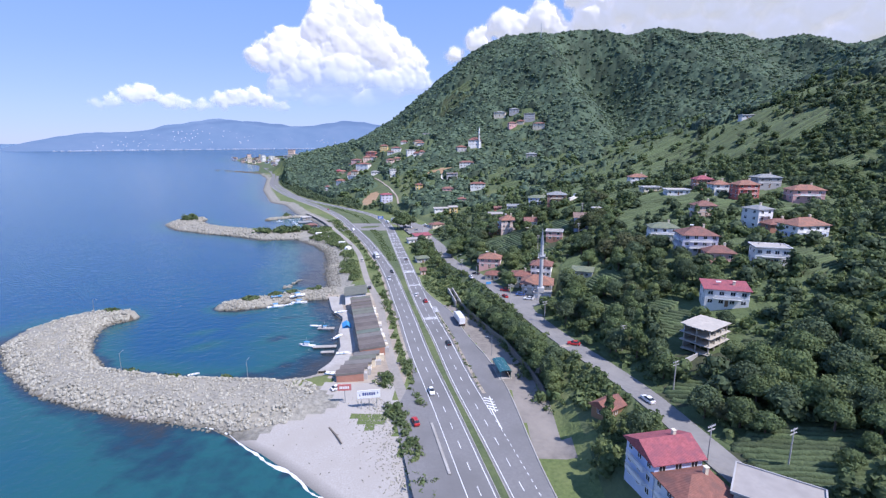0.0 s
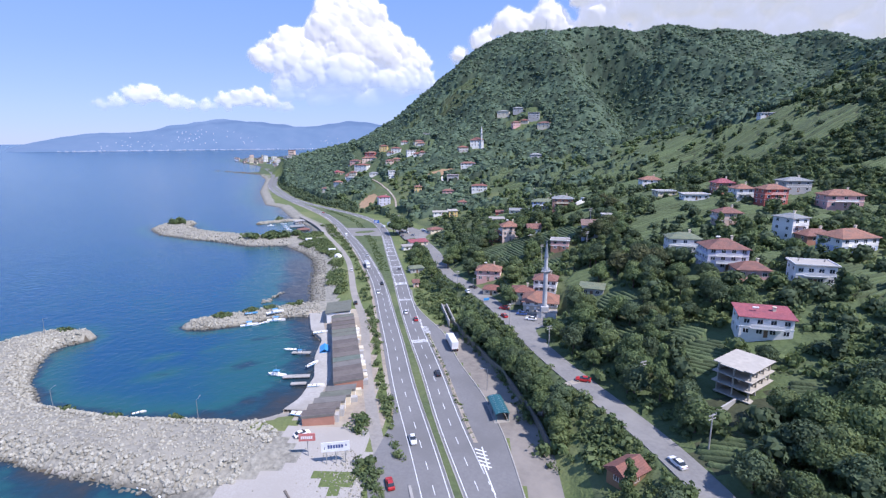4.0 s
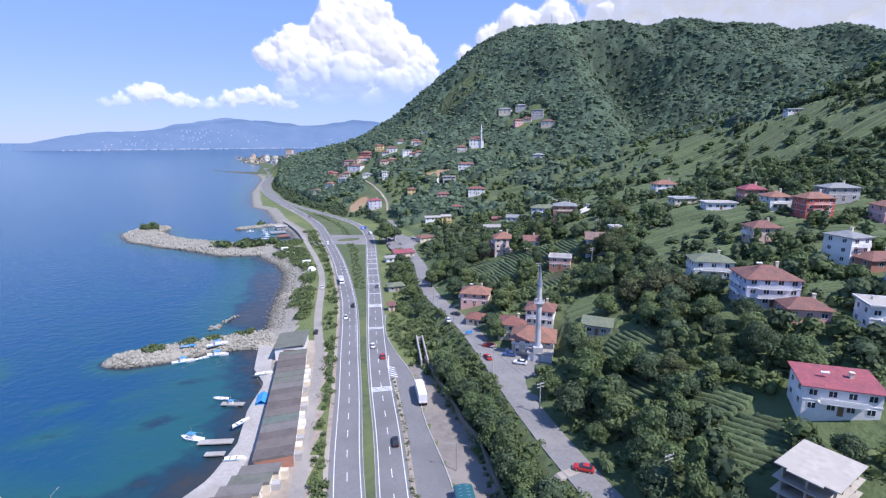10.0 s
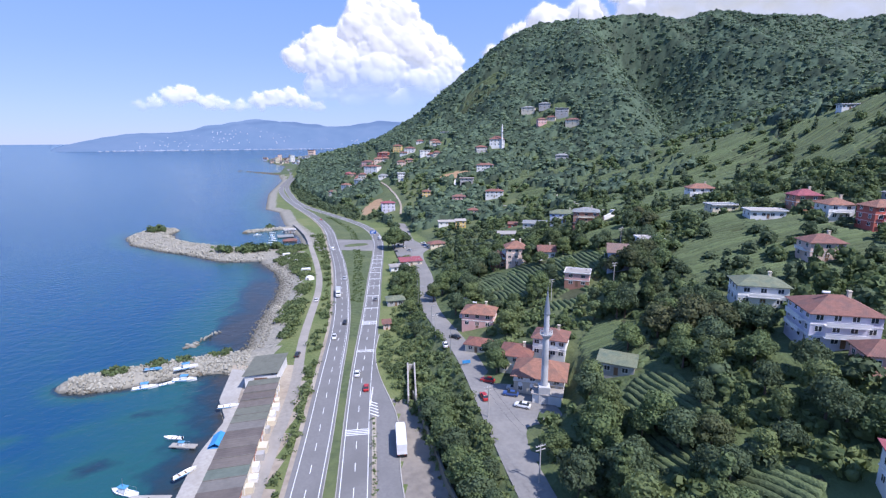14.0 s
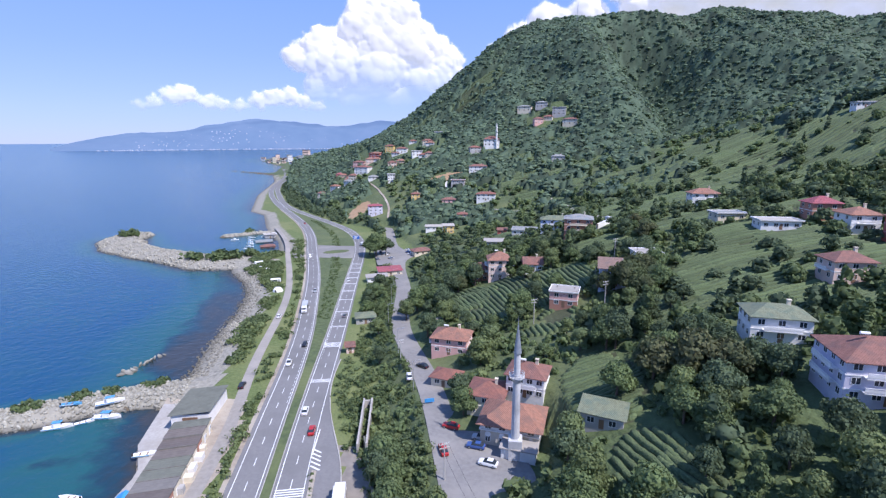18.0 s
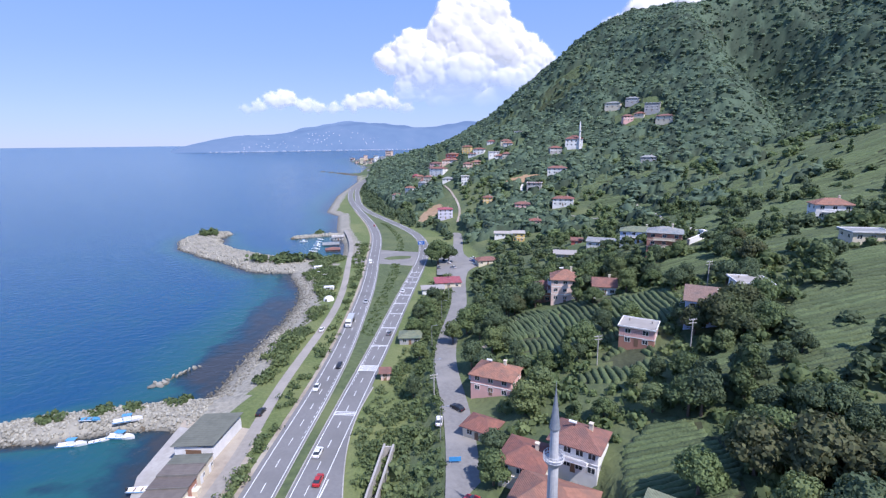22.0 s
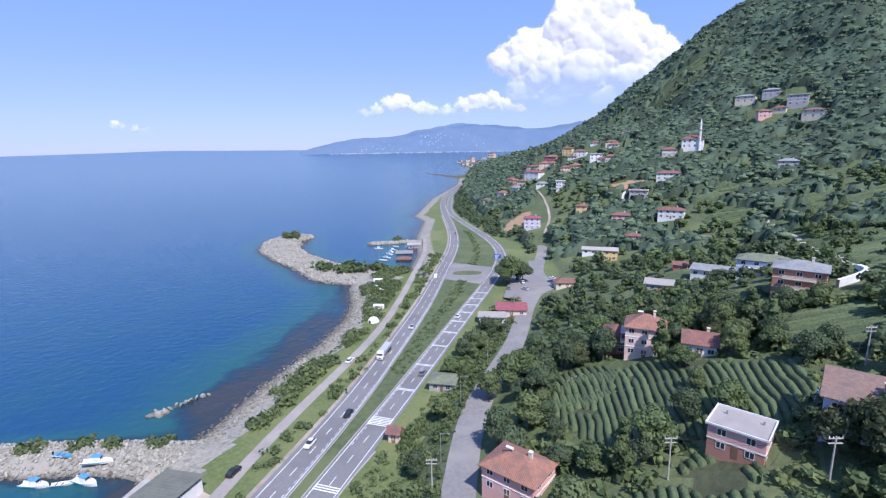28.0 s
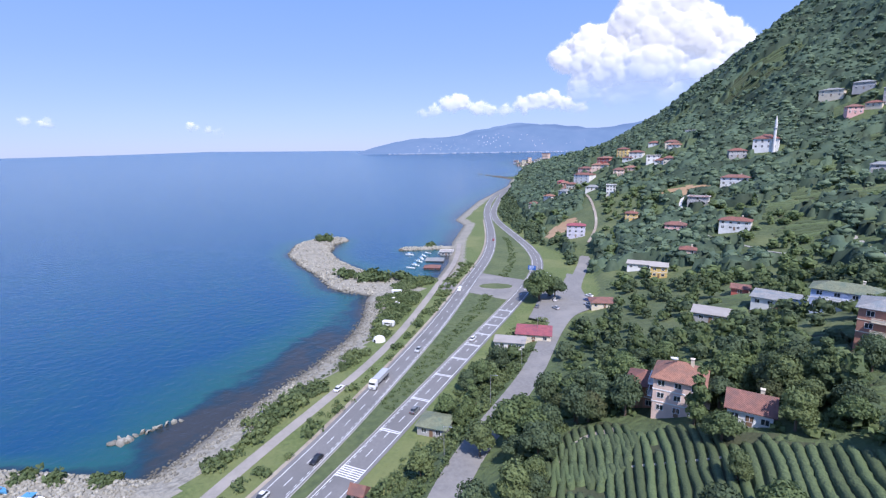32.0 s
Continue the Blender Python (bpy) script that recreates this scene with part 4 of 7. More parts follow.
put(17.5, 318, 6, 10, 9, 3, "rose", "orange", "three-storey rose apartment house with an orange roof", "hip", 2.6, 3, 3, balcony="we", band="white", heater=True, storey=2.9, sink=4)
put(9, 322, 6, 7, 8, 2, "brick", "brown", "brick wing with a brown tile roof", "hip", 1.8, 2, 2, chimney=False)
put(31.5, 312, 4, 7.6, 6.6, 1, "white", "redbrown", "low white house with a red-brown gable roof", "gable", 2.2, 3, 2, balcony="", storey=3.4)
put(58, 277, -10, 11, 10, 2, "blue", "faded", "pale blue house half hidden by trees", "mono", 1.5, 3, 2, balcony="fw")
put(69, 283, 6, 8, 8, 2, "white", "slab", "white house with bare concrete walls among trees", "flat", 0.4, 2, 2)
put(48, 392, -6, 17, 9, 2, "blue", "green", "long pale house with a grey-green sheet roof", "hip", 1.8, 4, 2, balcony="f")
put(31, 402, -6, 15, 8, 1, "white", "grey", "long low white building with a grey roof", "mono", 0.8, 4, 2, chimney=False)
put(55, 352, -8, 13, 11, 3, "brick", "grey", "tall brick house with a dark sheet roof", "hip", 1.8, 3, 2, balcony="f", band="cream")
put(13, 388, 4, 11, 6, 1, "grey", "slab", "grey roofed farm shed among trees", "mono", 0.8, 2, 1, chimney=False)
put(-35, 484, 12, 17, 6, 1, "white", "pale", "long white shed with a pale sheet roof", "mono", 0.6, 4, 1, chimney=False)
put(-24, 471, 12, 8, 6, 2, "yellow", "pale", "small yellow house with a pale roof", "mono", 0.8, 2, 1, chimney=False)
put(-16, 498, 10, 8, 7, 2, "rose", "brown", "small rose house with a brown roof", "hip", 1.4, 2, 2)
put(17, 429, 0, 6, 5, 1, "red", "redbrown", "small red hut among the tea", "gable", 1.2, 1, 1, chimney=False)
put(-32, 540, 8, 12, 8, 2, "pink", "redbrown", "pink house with a red-brown roof", "hip", 1.6, 3, 2)
put(-67, 566, 10, 8, 8, 3, "yellow", "brown", "narrow yellow three-storey house", "hip", 1.4, 2, 2)
put(1, 538, 0, 16, 9, 2, "white", "brown", "white house with a low brown roof", "hip", 1.6, 4, 2)
put(-104, 556, 20, 13, 9, 3, "lilac", "crimson", "grey-blue building with a red roof beside the cutting", "hip", 1.4, 3, 2)
put(-29, 592, 0, 13, 8, 2, "grey", "brown", "grey unfinished house below the clearing", "flat", 0.4, 3, 2, chimney=False)
put(-12, 628, 0, 18, 9, 2, "white", "redbrown", "white hillside house with a red-brown roof", "hip", 1.8, 4, 2)
put(69, 622, 0, 13, 8, 2, "grey", "grey", "grey farmhouse high on the slope", "hip", 1.6, 2, 2)
# roadside market
put(-45.5, 372, 24, 13, 8, 1, "cream", "crimson", "roadside market with a red sheet roof", "mono", 0.8, 3, 1, chimney=False)
put(-50, 361, 24, 11, 5, 1, "white", "slab", "roadside stall with a pale awning roof", "mono", 0.5, 2, 1, chimney=False)
put(-37, 426, 30, 12, 8, 1, "cream", "redbrown", "roadside teahouse with a red-brown roof", "hip", 1.5, 3, 1, chimney=False)
put(-38.5, 300, 18, 8, 7, 1, "grey", "green", "low green-roofed shed between the roads", "hip", 1.0, 2, 1, chimney=False)
put(-35, 268.5, 18, 2.8, 2.4, 1, "rose", "redbrown", "small plastered hut between the roads", "gable", 1.2, 1, 1, chimney=False)
# the village on the spur, plain houses seen from afar
VILLAGE = [
    (-20, 690, 13, 2, "grey", "brown"), (39, 787, 18, 2, "cream", "grey"), (60, 778, 15, 2, "grey", "grey"), (80, 750, 16, 3, "grey", "slab"), (54, 743, 11, 2, "pink", "redbrown"),
    (67, 747, 11, 1, "cream", "brown"), (91, 721, 17, 2, "cream", "redbrown"), (-176, 700, 11, 2, "white", "grey"), (-166, 729, 19, 3, "white", "brown"), (-110, 648, 8, 3, "white", "slab"),
    (-140, 683, 12, 1, "white", "grey"), (-171, 781, 13, 2, "rose", "orange"), (-164, 788, 17, 3, "red", "orange"), (-144, 786, 12, 3, "yellow", "brown"), (-120, 755, 14, 2, "white", "brown"),
    (-192, 799, 16, 2, "pink", "redbrown"), (-93, 716, 13, 2, "white", "slab"), (-86, 756, 13, 2, "cream", "redbrown"), (-83, 706, 11, 1, "white", "brown"), (-220, 791, 9, 2, "red", "crimson"),
]
rv = random.Random(31)
for k in range(17):
    VILLAGE.append((rv.uniform(-215, -75), rv.uniform(690, 805), rv.uniform(8, 12), rv.choice((1, 2, 2)), rv.choice(("white", "white", "cream", "rose")), rv.choice(("orange", "redbrown", "orange", "brown", "slab"))))
for x, y, w, fl, wa, ro in VILLAGE:
    words = {"slab": "flat concrete"}.get(ro, ro)
    FOOT.append((x + 1, y - 8, w * 0.55))
    put(x, y, random.Random(x).uniform(-20, 20), w, w * 0.7, fl, wa, ro, f"{wa} village house with a {words} roof", "flat" if ro == "slab" else "hip", 1.8, 3, 1, group="village on the spur", chimney=False)


# ---- concrete skeleton of an unfinished house ----
FOOT.append((61, 131, 12))
ob = thing("unfinished_building", "bare concrete frame of an unfinished house", "building", 61.8, 133, ground_at(61, 133) - 0.3, 38)
ob.scale = (0.85, 0.85, 0.85)
CON = mat("raw_concrete", (0.47, 0.43, 0.37), (0.38, 0.345, 0.295), 0.9, 0.8, 0.2, c=(0.40, 0.37, 0.32), big=0.3)
for k in range(4):
    boxed("floor_slab", CON, ob, -6.8, 6.8, -5.4, 5.4 if k else 4.6, k * 2.95 - 0.25, k * 2.95, 0.03)
    for i, j in [(i, j) for i in (-5.6, -1.9, 1.9, 5.6) for j in (-4.4, 0, 4.2)]:
        if k < 3:
            boxed("column", CON, ob, i - 0.2, i + 0.2, j - 0.2, j + 0.2, k * 2.95, k * 2.95 + 2.7)
for i, j in [(i, j) for i in (-5.6, -1.9, 1.9, 5.6) for j in (-4.4, 0, 4.2)]:
    boxed("column", CON, ob, i - 0.2, i + 0.2, j - 0.2, j + 0.2, -3.5, -0.25)
for k in range(3):
    boxed("back_wall", WALL["grey"], ob, -5.4, 5.4, 4.05, 4.2, k * 2.95, k * 2.95 + 2.7)
    boxed("inner_wall", WALL["brick"], ob, -0.1, 0.1, 0.3, 4.0, k * 2.95, k * 2.95 + 2.7)
boxed("roof_overhang", CON, ob, -7.6, -6.8, -3.0, 3.0, 8.6, 8.85)
wall = thing("garden_wall", "grey concrete retaining wall below the unfinished house", "wall", 53, 124, ground_at(53, 124), 38)
boxed("wall_panel", WALL["grey"], wall, -7, 7, -0.2, 0.2, -2, 2.2, 0.04)

# ---- mosque and minaret ----
FOOT.append((22, 207, 14))
ob = thing("mosque", "village mosque of cream stone with an orange hipped roof", "mosque", 23.2, 211.5, 11.6, -10)
boxed("wall", WALL["stone"], ob, -6.6, 6.6, -5.2, 5.2, -2, 3.8, 0.06)
boxed("upper_wall", WALL["white"], ob, -6.5, 6.5, -5.1, 5.1, 3.8, 5.6, 0.05)
boxed("cornice", WALL["white"], ob, -6.8, 6.8, -5.4, 5.4, 3.7, 3.95)
v, f = hip_roof(13.2, 10.4, 2.8, 0.9)
link_mesh("roof", v, f, ROOF["orange"], ob).matrix_local = pose(0, 0, 5.8)
boxed("porch", WALL["white"], ob, -1.0, 6.4, -9.4, -5.2, -2, 2.8, 0.05)
boxed("porch_roof", ROOF["slab"], ob, -1.4, 6.8, -9.8, -5.15, 2.8, 3.05, 0.04)
for i in range(4):
    w = window(ob, -4.8 + i * 3.2, -5.201, 1.0, 0, 1.2, 1.8)
    window(ob, -4.8 + i * 3.2, -5.101, 4.1, 0, 1.5, 1.1)
    bm = bmesh.new()
    bmesh.ops.create_cone(bm, cap_ends=True, segments=14, radius1=0.66, radius2=0.66, depth=0.1, matrix=Matrix.Translation((-4.8 + i * 3.2, -5.2, 2.8)) @ Matrix.Rotation(math.pi / 2, 4, "X"))
    part("window_arch", bm, WALL["white"], ob)
for i in range(3):
    window(ob, -6.601, -3.2 + i * 3.2, 1.0, -90, 1.2, 1.8)
    window(ob, 6.601, -3.2 + i * 3.2, 1.0, 90, 1.2, 1.8)
bm = bmesh.new()
rod(bm, (0, 0, 8.4), (0, 0, 9.5), 0.08, 0.03)
part("finial", bm, METAL, ob)
ob = thing("minaret", "slender grey minaret with a lead-clad cone and balcony", "minaret", 23.6, 203.2, 11.6)
MIN = mat("minaret_stone", (0.54, 0.54, 0.54), (0.45, 0.45, 0.46), 0.8, 1.6, 0.1, c=(0.30, 0.31, 0.33))
LEAD = mat("lead_cladding", (0.33, 0.36, 0.40), (0.26, 0.29, 0.33), 0.5, 1.5, 0.05, 0.4)
boxed("base", MIN, ob, -1.5, 1.5, -1.5, 1.5, -2, 5.0, 0.1)
for nm, m, z0, z1, r0, r1 in (("lower_shaft", MIN, 5.0, 18.6, 0.92, 0.80), ("balcony_corbel", MIN, 18.0, 19.2, 0.82, 1.62), ("upper_shaft", MIN, 19.2, 24.6, 0.70, 0.66), ("eave_ring", LEAD, 24.5, 24.8, 0.84, 0.84), ("cone", LEAD, 24.8, 31.2, 0.80, 0.05), ("finial", METAL, 31.2, 32.4, 0.06, 0.02)):
    part(nm, rod(bmesh.new(), (0, 0, z0), (0, 0, z1), r0, r1, 16), m, ob)
bm = bmesh.new()
for i in range(16):
    a, b = i * math.tau / 16, (i + 1) * math.tau / 16
    rod(bm, (1.55 * math.cos(a), 1.55 * math.sin(a), 19.2), (1.55 * math.cos(a), 1.55 * math.sin(a), 20.2), 0.05, n=5)
    rod(bm, (1.55 * math.cos(a), 1.55 * math.sin(a), 20.2), (1.55 * math.cos(b), 1.55 * math.sin(b), 20.2), 0.05, n=5)
    rod(bm, (1.55 * math.cos(a), 1.55 * math.sin(a), 19.6), (1.55 * math.cos(b), 1.55 * math.sin(b), 19.6), 0.12, n=5)
part("balcony_rail", bm, MIN, ob)
# hill mosque
FOOT.append((-1, 703, 16))
ob = thing("hill_mosque", "small white mosque with a minaret on the spur", "mosque", -1, 703, ground_at(-1, 703))
boxed("wall", WALL["white"], ob, -9, 9, -7, 7, -4, 9, 0.1)
v, f = hip_roof(18, 14, 3.2, 0.8)
link_mesh("roof", v, f, ROOF["brown"], ob).matrix_local = pose(0, 0, 9.1)
for k in range(2):
    for i in range(4):
        window(ob, -6.6 + i * 4.4, -7.001, 1.6 + k * 4, 0, 1.5, 1.9)
for nm, z0, z1, r0, r1 in (("minaret_shaft", 0, 22, 1.1, 0.95), ("minaret_balcony", 16, 17, 1.1, 1.7), ("minaret_cone", 22, 27, 1.0, 0.05)):
    part(nm, rod(bmesh.new(), (6, -7.8, z0 - (3 if not z0 else 0)), (6, -7.8, z1), r0, r1, 12), WALL["white"], ob)


# ---- boat sheds on the quay ----
SHEET = {k: mat(f"{k}_roof_sheet", c, tuple(v * 0.85 for v in c), 0.7, 1.2, 0.05, c=tuple(v * 0.75 for v in c), big=0.3) for k, c in
         (("brown", (0.172, 0.146, 0.124)), ("umber", (0.142, 0.118, 0.102)), ("moss", (0.160, 0.164, 0.126)), ("green", (0.142, 0.168, 0.134)), ("grey", (0.190, 0.176, 0.156)))}
BRICK = WALL["brick"]


def ridged_roof(name, material, parent, x0, x1, y0, y1, z0, z1, pitch=0.42):
    """A corrugated sheet roof that falls from z1 at x1 to z0 at x0, with ribs down the fall."""
    n = max(int((y1 - y0) / pitch), 2)
    vs, fs = [], []
    for i in range(n + 1):
        y, up = y0 + (y1 - y0) * i / n, 0.05 * (i % 2)
        vs += [(x0, y, z0 + up), (x1, y, z1 + up), (x0, y, z0 - 0.08), (x1, y, z1 - 0.08)]
    for i in range(n):
        a = 4 * i
        fs += [(a, a + 1, a + 5, a + 4), (a + 2, a + 6, a + 7, a + 3), (a, a + 4, a + 6, a + 2), (a + 1, a + 3, a + 7, a + 5)]
    fs += [(0, 2, 3, 1), (4 * n, 4 * n + 1, 4 * n + 3, 4 * n + 2)]
    return link_mesh(name, vs, fs, material, parent)


def shed(x, y, turn, w, d, h, colour, label, door=True, fall=0.5):
    """A boat shed: w across the row (its gates face -x, the water), d along the row."""
    z = max(ground_at(x, y), 3.6)
    ob = thing("boat_shed", label, "shed", x, y, z, turn, "boat sheds on the quay")
    boxed("wall", BRICK if colour in ("umber",) else WALL["cream"], ob, -w / 2 + 0.3, w / 2 - 0.3, -d / 2 + 0.03, d / 2 - 0.03, -2.5, h, 0.03)
    ridged_roof("roof", SHEET[colour], ob, -w / 2, w / 2, -d / 2 + 0.12, d / 2 - 0.02, h + 0.1, h + 0.1 + fall)
    vs = [(sx * (w / 2 - 0.05), -d / 2 + sy, (h if sx < 0 else h + fall) + sz) for sx in (-1, 1) for sy in (-0.05, 0.08) for sz in (-0.5, 0.24)]
    link_mesh("party_wall", vs, [(0, 1, 3, 2), (4, 6, 7, 5), (0, 4, 5, 1), (2, 3, 7, 6), (1, 5, 7, 3), (0, 2, 6, 4)], SHEET["grey"], ob)
    boxed("gate", DARKFRAME, ob, -w / 2 + 0.24, -w / 2 + 0.31, -d / 2 + 0.5, d / 2 - 0.5, 0, 2.6)
    boxed("back_door", FRAME, ob, w / 2 - 0.31, w / 2 - 0.24, -0.5, 0.5, 0, 2.1)
    window(ob, w / 2 - 0.3, d / 2 - 0.9, 1.0, 90, 0.9, 1.0)
    pick = random.Random(int(x * 7 + y * 3))
    if pick.random() < 0.6:
        deep, high = pick.uniform(0.6, 1.9), pick.uniform(1.5, 2.3)
        bm = box(bmesh.new(), w / 2 - 0.3, w / 2 + deep, -d * pick.uniform(0.0, 0.35), d * 0.38, 0, high)
        part("lean_to", bm, WALL[pick.choice(("white", "grey", "cream"))], ob)
    FOOT.append((x, y, 7))
    return ob


ROW = ["umber", "brown", "umber", "grey", "green", "brown", "umber", "brown", "umber", "grey", "moss", "moss", "brown", "umber", "brown", "moss"]
a, b = Vector((-42.6, 155.5)), Vector((-60.2, 214.5))
row_turn = math.degrees(math.atan2(b.y - a.y, b.x - a.x)) - 90
for i, colour in enumerate(ROW):
    p = a.lerp(b, (i + 0.5) / len(ROW))
    shed(p.x, p.y, row_turn, 9.4, (b - a).length / len(ROW), 3.1, colour, f"long low boat shed with a {colour} sheet roof")
for i, (x, y, colour) in enumerate(((-44.0, 151.5, "grey"), (-44.6, 148.0, "moss"), (-45.4, 144.5, "grey"), (-46.0, 141.0, "brown"), (-46.5, 137.6, "umber"))):
    shed(x, y, row_turn - 8, 9.2, 3.5, 2.7, colour, f"small boat shed with a {colour} sheet roof")
ob = thing("net_store", "large shed with an olive green sheet roof", "shed", -64.3, 223.6, 3.9, row_turn - 4)
boxed("wall", WALL["white"], ob, -5, 5, -7, 7, -2.5, 3.6, 0.05)
ridged_roof("roof", SHEET["moss"], ob, -5.6, 5.6, -7.5, 7.5, 3.7, 4.6)
boxed("gate", DARKFRAME, ob, -2, 2, -7.07, -7.0, 0, 2.8)
window(ob, -5.001, 3, 1.2, -90, 1.4, 1.1)
FOOT.append((-64, 223, 9))

# quay apron and slipways
quay = ribbon("quay", lambda y: coast(y) + 0.5, lambda y: np.minimum(coast(y) + 11, front_road(y) - 11), 146, 229, 2.7, M["concrete"], gap=3.0, thick=2.5)
tagged(quay, "pale concrete quay with a broken edge", "quay", kind="structure")
for x, y, w, d, t in ((-61, 168, 9, 2.0, 8), (-66, 187, 7, 1.8, 2), (-58.5, 163, 5, 1.6, 8)):
    j = thing("jetty", "short pale concrete jetty off the quay", "jetty", x - 3, y, SEA, t)
    boxed("deck", M["concrete"], j, -w / 2, w / 2, -d / 2, d / 2, 0.5, 0.85, 0.05)
    for px in (-w / 2 + 0.5, 0, w / 2 - 0.5):
        boxed("pile", M["concrete"], j, px - 0.2, px + 0.2, -0.2, 0.2, -2.5, 0.5)

# ---- boats ----
HULL = {"white": plain("white_hull", (0.82, 0.82, 0.82), 0.35), "blue": plain("blue_hull", (0.10, 0.32, 0.55), 0.4)}


def boat(x, y, turn, length, hull="white", cabin=True, label="", z=SEA, trim="blue"):
    ob = thing("fishing_boat" if cabin else "rowing_boat", label, "boat", x, y, z, turn, "boats in the harbour")
    s, w, n = length, length * 0.30, 9
    vs, fs = [], []
    for i in range(n):
        t = i / (n - 1)
        half = w / 2 * (0.82 + 0.18 * math.sin(t * 2.2)) * (1 - max(0, (t - 0.55) / 0.45) ** 2.2) + 0.02
        top = 0.10 * s * (0.75 + 0.5 * t * t)
        px = (t - 0.5) * s
        vs += [(px, -half, top), (px, -half * 0.75, 0.0), (px, 0, -0.05 * s), (px, half * 0.75, 0.0), (px, half, top), (px, half * 0.86, top), (px, half * 0.7, top - 0.05 * s), (px, -half * 0.7, top - 0.05 * s), (px, -half * 0.86, top)]
    for i in range(n - 1):
        for k in range(9):
            a, c = i * 9 + k, i * 9 + (k + 1) % 9
            fs.append((a, c, c + 9, a + 9))
    fs += [tuple(range(8, -1, -1)), tuple(range(9 * (n - 1), 9 * n))]
    link_mesh("hull", vs, fs, HULL[hull], ob, smooth=False)
    boxed("rubbing_strake", HULL[trim if hull == "white" else "white"], ob, -0.45 * s, 0.15 * s, -w / 2 - 0.03, -w / 2 + 0.04, 0.055 * s, 0.075 * s)
    if cabin:
        boxed("cabin", HULL["white"], ob, -0.12 * s, 0.14 * s, -w * 0.28, w * 0.28, 0.05 * s, 0.05 * s + 1.5, 0.08)
        boxed("cabin_roof", HULL[trim], ob, -0.16 * s, 0.17 * s, -w * 0.33, w * 0.33, 0.05 * s + 1.5, 0.05 * s + 1.6, 0.03)
        boxed("windscreen", GLASS, ob, 0.14 * s, 0.14 * s + 0.03, -w * 0.22, w * 0.22, 0.05 * s + 0.8, 0.05 * s + 1.35)
        part("mast", rod(bmesh.new(), (0, 0, 0.05 * s + 1.6), (0, 0, 0.05 * s + 3.6), 0.05, 0.03), METAL, ob)
        bm = bmesh.new()
        for k in (-1, 1):
            rod(bm, (-0.42 * s, k * w * 0.36, 0.08 * s), (-0.42 * s, k * w * 0.36, 0.08 * s + 1.3), 0.03)
            rod(bm, (-0.42 * s, k * w * 0.36, 0.08 * s + 1.3), (-0.16 * s, k * w * 0.3, 0.08 * s + 1.35), 0.03)
        part("awning_frame", bm, METAL, ob)
    else:
        for k in (-0.22, 0.05):
            boxed("thwart", WALL["wood"], ob, k * s - 0.14, k * s + 0.14, -w * 0.36, w * 0.36, 0.07 * s, 0.07 * s + 0.05)
        boxed("outboard_motor", DARK, ob, -0.53 * s, -0.48 * s, -0.15, 0.15, 0.0, 0.11 * s + 0.3)
    return ob


boat(-71.5, 169.5, 172, 6.8, label="white fishing boat with a low cabin moored off the quay")
boat(-66.8, 168.2, 178, 5.0, cabin=False, label="white rowing boat lying alongside the jetty")
boat(-74.5, 190.5, 182, 5.2, cabin=False, label="white rowing boat moored in the harbour")
boat(-69.5, 187.0, 178, 5.0, cabin=True, label="small white boat at the jetty")
boat(-102, 215, 25, 7.5, label="white motor boat below the stone spit")
boat(-96.8, 218.4, 40, 5.0, cabin=False, label="small white boat below the stone spit")
boat(-92.6, 221.5, 12, 8.0, label="blue and white fishing boat at the spit", trim="blue")
boat(-104, 222, 20, 5.5, "blue", cabin=False, label="turquoise boat drawn up on the stones", z=ground_at(-104, 222) + 0.7)
boat(-94.5, 225.5, 35, 7.5, label="white boat laid up on the spit", z=ground_at(-94.5, 225.5) + 0.7)
boat(-103, 143.8, 30, 3.8, cabin=False, label="white dinghy at the foot of the breakwater")
boat(-67.3, 205.5, 20, 6.2, cabin=False, label="white boat drawn up on the quay", z=2.75)
boat(-61, 176, 60, 5.5, cabin=False, label="white boat drawn up on the quay", z=2.75)
boat(-54.8, 160.5, 10, 5.5, cabin=False, label="small boat drawn up before the sheds", z=2.75)
boat(-52.8, 140.5, -12, 6.5, cabin=False, label="old white boat drawn up beside the sheds", z=ground_at(-52.8, 140.5) + 0.2)
for k, (x, y) in enumerate(((-190, 470), (-194, 478), (-186, 462), (-198, 487), (-181, 452), (-178, 444), (-206, 475), (-188, 492))):
    boat(x + 6, y, 150 + 9 * k, 6.5, cabin=k % 2 == 0, label="white boat berthed in the small harbour")
tarp = thing("tarpaulin", "bright blue tarpaulin over gear on the quay", "tarpaulin", -60.5, 189, 2.72, row_turn)
v = [(x, y, 0.15 + 1.2 * max(0, 1 - abs(x) / 1.9) + 0.12 * math.sin(3 * y + x)) for y in (-3, -1.5, 0, 1.5, 3) for x in (-1.9, -0.9, 0, 0.9, 1.9)]
link_mesh("cover", v + [(p[0], p[1], 0.0) for p in v], [(j * 5 + i, j * 5 + i + 1, j * 5 + i + 6, j * 5 + i + 5) for j in range(4) for i in range(4)] + [(25 + j * 5 + i, 30 + j * 5 + i, 31 + j * 5 + i, 26 + j * 5 + i) for j in range(4) for i in range(4)], plain("blue_tarp", (0.06, 0.30, 0.62), 0.5), tarp)


